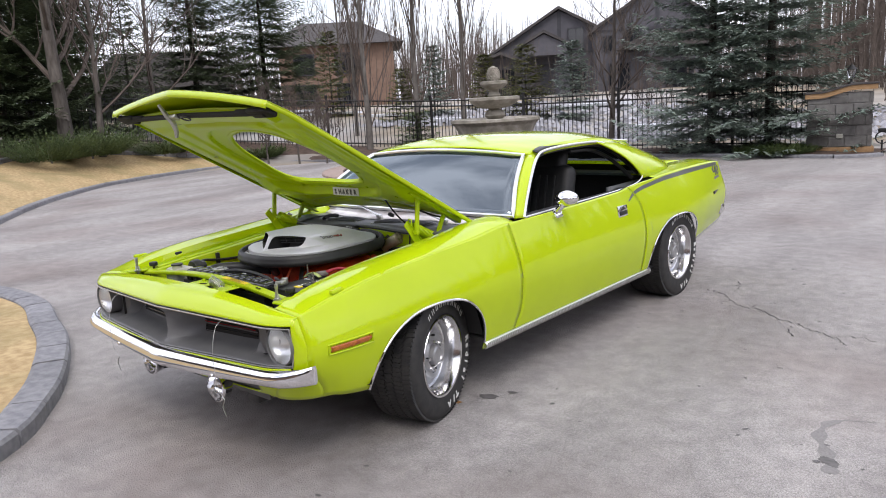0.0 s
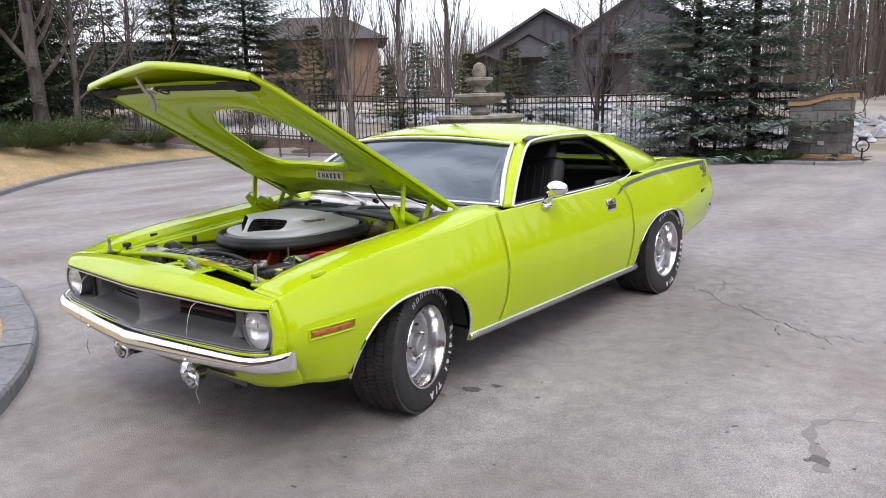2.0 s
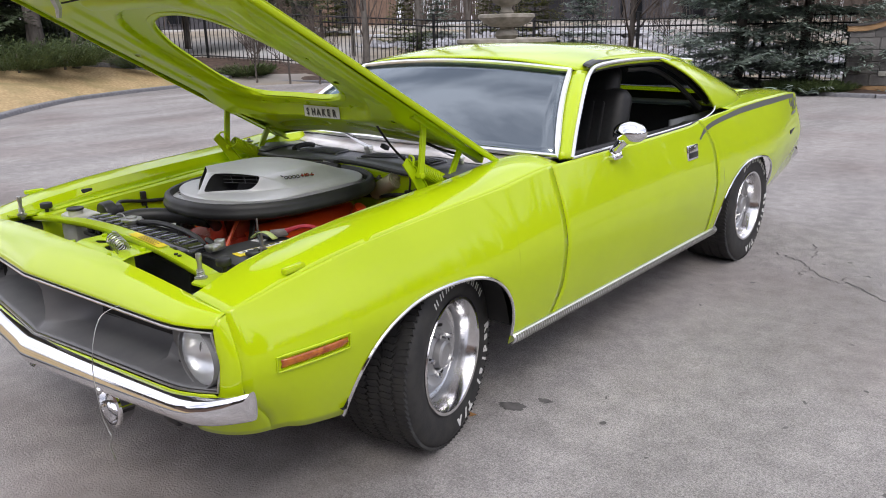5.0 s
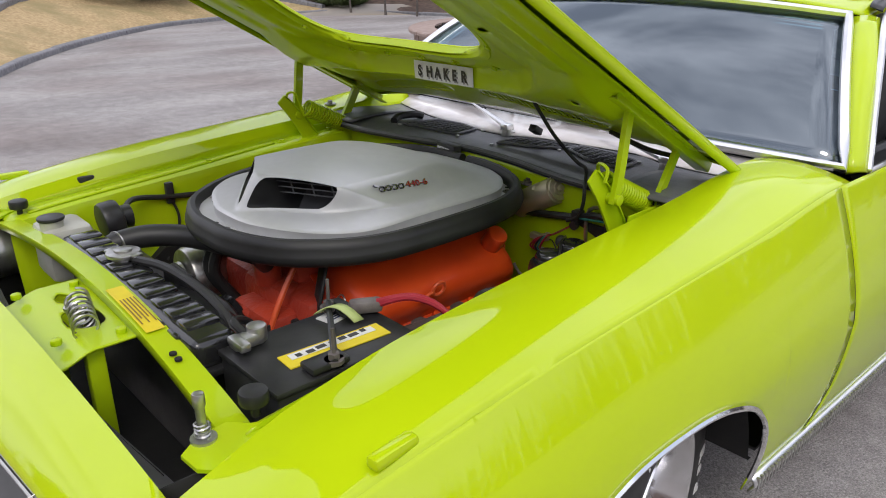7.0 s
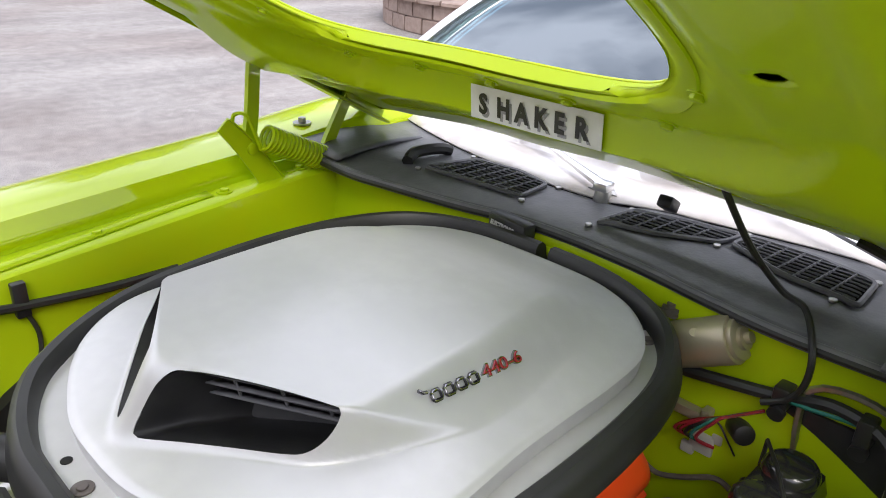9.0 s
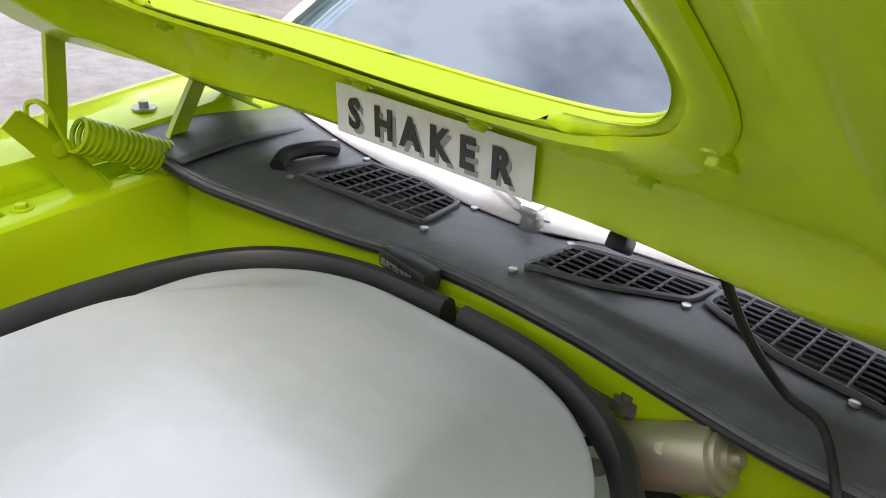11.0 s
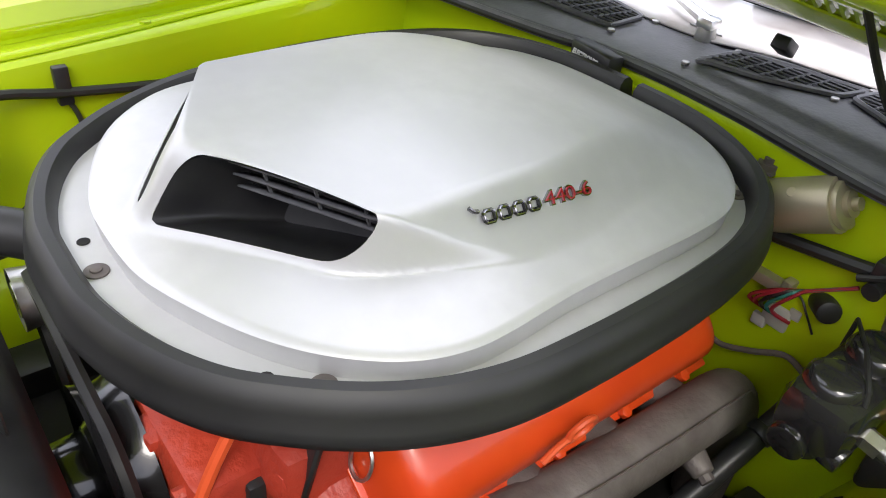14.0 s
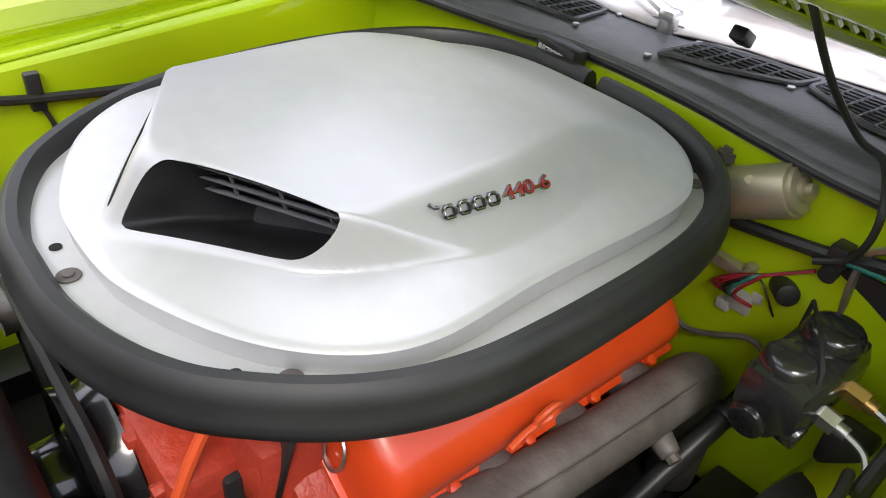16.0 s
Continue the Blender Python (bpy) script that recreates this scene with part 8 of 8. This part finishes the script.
# folded flange round the opening
def outset(k):
    q = []
    for i in range(n):
        a, b = OPEN[i - 1], OPEN[(i + 1) % n]
        tx, ty = b[0] - a[0], b[1] - a[1]
        L = math.hypot(tx, ty)
        q.append((OPEN[i][0] + k * ty / L * TURN, OPEN[i][1] - k * tx / L * TURN))
    return q


TURN = 1 if sum(OPEN[i - 1][0] * OPEN[i][1] - OPEN[i][0] * OPEN[i - 1][1] for i in range(n)) > 0 else -1
flb = bmesh.new()
rings = [[flb.verts.new(on_hood(x, y, inner_h(x, y) - dz)) for x, y in outset(k)] for k, dz in ((.004, .002), (.008, .005), (.020, .004), (.026, .003), (.028, .0005))]
for p, q in zip(rings, rings[1:]):
    for i in range(n):
        flb.faces.new((p[i], p[(i + 1) % n], q[(i + 1) % n], q[i]))
part("opening_flange", flb, LIME_IN, inner)
for cx, cy, r in HOLES:
    part("hole_shadow", moved(cyl((0, 0, 0), (0, 0, .001), r * 1.1, seg=20), Matrix.Translation(on_hood(cx, cy, hood_top(cx, cy) - .006)) @ HU.to_track_quat("Z", "Y").to_matrix().to_4x4()), DARKPIT, inner)
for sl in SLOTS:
    # near-black pan that stands in for the shade behind the slots
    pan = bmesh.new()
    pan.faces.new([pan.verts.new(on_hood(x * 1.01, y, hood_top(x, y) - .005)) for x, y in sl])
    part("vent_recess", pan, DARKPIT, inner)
    x0, x1 = min(p[0] for p in sl), max(p[0] for p in sl)
    sgn = 1 if x0 > 0 else -1
    for k in range(22):
        x = x0 + (x1 - x0) * (k + .5) / 22
        ys = [s for s in span(.17, .29, 60) if inside(sl, x, s)]
        if len(ys) > 3:
            part("vent_slat", tube([on_hood(x, ys[0], inner_h(x, ys[0]) + .004), on_hood(x + .006 * sgn, ys[-1], inner_h(x, ys[-1]) + .004)], .0042, 5), LIME_IN, inner)
# decal
DX0 = -.038
d0, d1 = on_hood(0, .398, inner_h(.06, .398)), on_hood(0, .424, inner_h(.06, .424))
dup = (d1 - d0).normalized()
dout = Vector((1, 0, 0)).cross(dup)
dm = Matrix((Vector((1, 0, 0)), dup, dout)).transposed().to_4x4()
dm.translation = d0 + Vector((DX0, 0, 0)) + dout * .006
dec = part("decal", moved(box((.106, .023, 0), (.213, .046, .0012), .0005), dm), WHITE, inner, "white and grey decal with black lettering")
dm = dm @ Matrix.Translation((.016, .010, .0022))
GREYP = mat("grey_print", (.28, .28, .28), .6)
for k, ch in enumerate("SHAKER"):
    part("letter_shadow", letters(ch, .037, .0002, dm @ Matrix.Translation((.0315 * k + .004, -.005, -.0010)), .0008, .84), GREYP, dec, smooth=False)
for k, ch in enumerate("SHAKER"):
    part("decal_letter", letters(ch, .037, .0003, dm @ Matrix.Translation((.0315 * k, 0, 0)), .0014, .84), BLACK, dec, smooth=False)
for x, s in ((.013, .452), (.134, .450), (.269, .455), (.345, .570), (-.12, .45), (-.27, .455), (-.345, .57)):
    part("rivet", moved(merged(cyl((0, 0, -.007), (0, 0, .001), .0075, seg=6, bevel=.001), cyl((0, 0, -.002), (0, 0, .001), .011, seg=16)), Matrix.Translation(on_hood(x, s, inner_h(x, s))) @ HU.to_track_quat("Z", "Y").to_matrix().to_4x4()), LIME_IN, inner)
# dark strip and blocks between the inner panel and the front edge
part("front_strip", tube([on_hood(x, 1.425 - .03 * abs(x), -.036) for x in span(-.60, .60, 14)], [.010] + [.013] * 13 + [.018], 8), DARKPIT, hood, "dark strip along the front of the hood")
for sg in (-1, 1):
    part("strip_block", to_hood(merged(box((.57 * sg, 1.405, -.032), (.15, .065, .026), .010), box((.46 * sg, 1.415, -.030), (.12, .030, .020), .008))), DARKPIT, hood)
    part("seam_gap", tube([on_hood(sg * a, 1.262, inner_h(sg * a, 1.262) - .001) for a in span(.03, .42, 12)], .0035, 5), DARKPIT, inner)
part("safety_catch", merged(tube([on_hood(-.10, 1.51, -.02), on_hood(-.10, 1.455, -.05), on_hood(-.10, 1.415, -.065), on_hood(-.115, 1.375, -.092), on_hood(-.12, 1.362, -.118)], [.009, .013, .015, .012, .008], 6), to_hood(box((-.09, 1.43, -.045), (.09, .035, .02), .005))), STEEL, hood, "bare steel safety catch")
part("catch_loop", tube([on_hood(.03 + .03 * math.cos(t), 1.43 + .02 * math.sin(t), -.055) for t in span(0, 6.28, 20)], .004, 5), BLACK, hood)
part("rear_tab", to_hood(box((.13, .085, -.022), (.025, .035, .02), .004)), BLACK, hood)
part("hood_cable", tube(spline([on_hood(.42, .17, -.01), on_hood(.52, .16, -.03), on_hood(.56, .10, -.02)], 6), .006, 6), RUBBER, hood)


# hinges
def flat_link(X, pts, widths, th=.006):
    """A pressed flat bar in the plane of a constant x, with rounded ends and a turned edge."""
    q = spline([(0, y, z) for y, z in pts], 6)
    n = len(q)
    bm = bmesh.new()
    rows = []
    for i, p in enumerate(q):
        t = (q[min(i + 1, n - 1)] - q[max(i - 1, 0)]).normalized()
        s = Vector((0, -t.z, t.y))
        w = widths[0] + (widths[1] - widths[0]) * i / (n - 1)
        rows.append([bm.verts.new(Vector((X + dx, 0, 0)) + p + s * d) for dx, d in ((-th / 2, -w / 2), (-th / 2, w / 2), (th / 2 + .006, w / 2), (th / 2 + .006, w / 2 - .003), (th / 2, w / 2 - .003), (th / 2, -w / 2))])
    for a, b in zip(rows, rows[1:]):
        for k in range(6):
            m = (k + 1) % 6
            bm.faces.new((a[k], a[m], b[m], b[k]))
    bm.faces.new(rows[0]), bm.faces.new(rows[-1])
    return bm


def hinge(sg):
    X = .600 * sg
    base = part("hood_hinge", merged(box((X + .012 * sg, .335, .775), (.006, .17, .17), .002), box((X - .004 * sg, .36, .80), (.012, .045, .11), .003), box((X - .006 * sg, .30, .775), (.010, .03, .13), .003)), LIME_IN, car, "lime painted hood hinge with a coil spring")
    y1, z1 = .160, .955
    part("hinge_arm", merged(flat_link(X - .012 * sg, [(y1 - .012, z1 + .006), (.195, .905), (.250, .82), (.30, .72)], (.032, .060)), cyl((X - .02 * sg, .205, .905), (X + .02 * sg, .205, .905), .012, seg=14, bevel=.002)), LIME_IN, base)
    part("front_link", merged(flat_link(X + .004 * sg, [(.205, .895), (.218, .96), (.228, 1.04), (.236, on_hood(X, .40).z)], (.030, .028)), cyl((X - .01 * sg, .236, on_hood(X, .395).z), (X + .016 * sg, .236, on_hood(X, .395).z), .012, seg=14, bevel=.002)), LIME_IN, base)
    part("rear_link", merged(flat_link(X - .004 * sg, [(.358, .80), (.385, .87), (.425, .94), (.450, on_hood(X, .155).z)], (.032, .028)), cyl((X - .014 * sg, .448, on_hood(X, .150).z), (X + .010 * sg, .448, on_hood(X, .150).z), .012, seg=14, bevel=.002)), LIME_IN, base)
    a, b = Vector((X - .034 * sg, .222, .928)), Vector((X - .026 * sg, .398, .840))
    d = (b - a)
    u = d.normalized()
    p, q = u.cross(Vector((1, 0, 0))).normalized(), Vector((1, 0, 0))
    coil = [a + d * (t / (2 * math.pi * 20)) + .0235 * (math.cos(t) * p + math.sin(t) * q) for t in span(0, 2 * math.pi * 20, 400)]
    hook = spline([Vector((X, .175, .945)), Vector((X, .180, .972)), Vector((X - .03 * sg, .190, .972)), coil[0]], 6)
    part("hinge_spring", tube(hook[:-1] + coil, .0040, 5), LIME_IN, base, "lime painted coil spring")
    for y, z in ((.30, .74), (.38, .74), (.385, .80), (.26, .745)):
        part("hinge_bolt", cyl((X - .006 * sg, y, z), (X - .024 * sg, y, z), .010, seg=6, bevel=.002), STEEL if y < .27 else LIME_IN, base)
    part("hood_bracket", to_hood(merged(box((X, .25, -.022), (.035, .44, .006), .002), box((X + .016 * sg, .25, -.012), (.005, .44, .024), .002))), LIME_IN, base)


hinge(1), hinge(-1)
part("fender_bolt", merged(cyl((-.70, .40, crown_z(.4) + .020), (-.70, .40, crown_z(.4) + .024), .020, seg=20), cyl((-.70, .40, crown_z(.4) + .024), (-.70, .40, crown_z(.4) + .034), .009, seg=6)), STEEL, car)

# ---- interior ----
def bucket(x):
    """High-backed bucket seat with a fluted insert."""
    st = part("front_seat", merged(box((x, 1.42, .50), (.50, .52, .16), .05, seg=3)), VINYL, car, "black vinyl high-back bucket seat")
    m = Matrix.Translation((x, 1.72, .80)) @ Matrix.Rotation(radians(-14), 4, "X")
    part("seat_back", box((0, 0, 0), (.46, .13, .60), .06, m, 3), VINYL, st)
    part("head_rest", box((0, 0, 0), (.30, .11, .20), .05, m @ Matrix.Translation((0, .005, .32)), 3), VINYL, st)
    for k in range(5):
        part("flute", box((0, 0, 0), (.012, .02, .40), .005, m @ Matrix.Translation((-.12 + .06 * k, -.066, .02))), VINYL, st)


bucket(.38), bucket(-.38)
part("rear_seat", merged(box((0, 2.30, .50), (1.2, .50, .16), .05), box((0, 2.56, .72), (1.2, .14, .44), .05, Matrix.Rotation(radians(-18), 4, "X"))), VINYL, car, "black vinyl rear bench")
part("parcel_shelf", sheet(lambda x, y: (x, y, .925), [-.62, .62], [2.62, 2.98]), VINYL, car, thick=0.01)
both("rear_side_panel", lambda: sheet(lambda y, z: (.74, y, z), span(2.0, 2.7, 4), [.4, .7, .92]), QUARTERV, car, "vinyl quarter trim, lightened as if lit", thick=0.02)
both("trim_line", lambda: tube([(.725, y, .80 + .02 * math.sin(y * 3)) for y in span(2.05, 2.6, 8)], .006, 5), STEEL, car)
part("floor_pan", sheet(lambda x, y: (x, y, .29), [-.85, .85], [.5, 2.9]), VINYL, car, thick=0.01)
part("dashboard", sheet(lambda x, t: (x, .80 + (.34, .33, .12, .0, -.02)[t], (.62, .82, .905, .915, .88)[t]), span(-.74, .74, 20), range(5)), VINYL, car, "black padded dashboard", thick=0.01)
part("instrument_hood", box((.38, 1.04, .905), (.44, .18, .05), .02), VINYL, car)
sw = part("steering_wheel", tube([Vector((.38, 1.26, .86)) + Matrix.Rotation(radians(-64), 3, "X") @ Vector((.185 * math.cos(t), .185 * math.sin(t), 0)) for t in span(0, 2 * math.pi, 40)[:-1]], .011, 8, closed=True), VINYL, car, "black steering wheel")
for a in (0, 2.1, 4.2):
    part("spoke", tube([(.38, 1.26, .86), Vector((.38, 1.26, .86)) + Matrix.Rotation(radians(-64), 3, "X") @ Vector((.18 * math.cos(a), .18 * math.sin(a), 0))], .009, 6), STAINLESS, sw)
part("column", tube([(.38, 1.26, .86), (.38, .95, .78)], .03, 10), VINYL, sw)
part("headliner", sheet(lambda y, s: (roof_pt(y, s)[0] * .98, y, roof_pt(y, s)[2] - .03), span(1.28, 2.58, 12), span(-1, 1, 14)), LINER, car, "dark headliner", thick=0.004)
rm = part("rear_view_mirror", box((0, 1.16, 1.165), (.24, .025, .055), .012), BLACK, car, "rear-view mirror on the windshield")
part("stalk", tube([(0, 1.16, 1.18), (0, 1.15, 1.235)], .008, 6), STEEL, rm)
both("sun_visor", lambda: box((.30, 1.30, 1.205), (.44, .15, .018), .006, Matrix.Rotation(radians(8), 4, "X")), LINER, car)
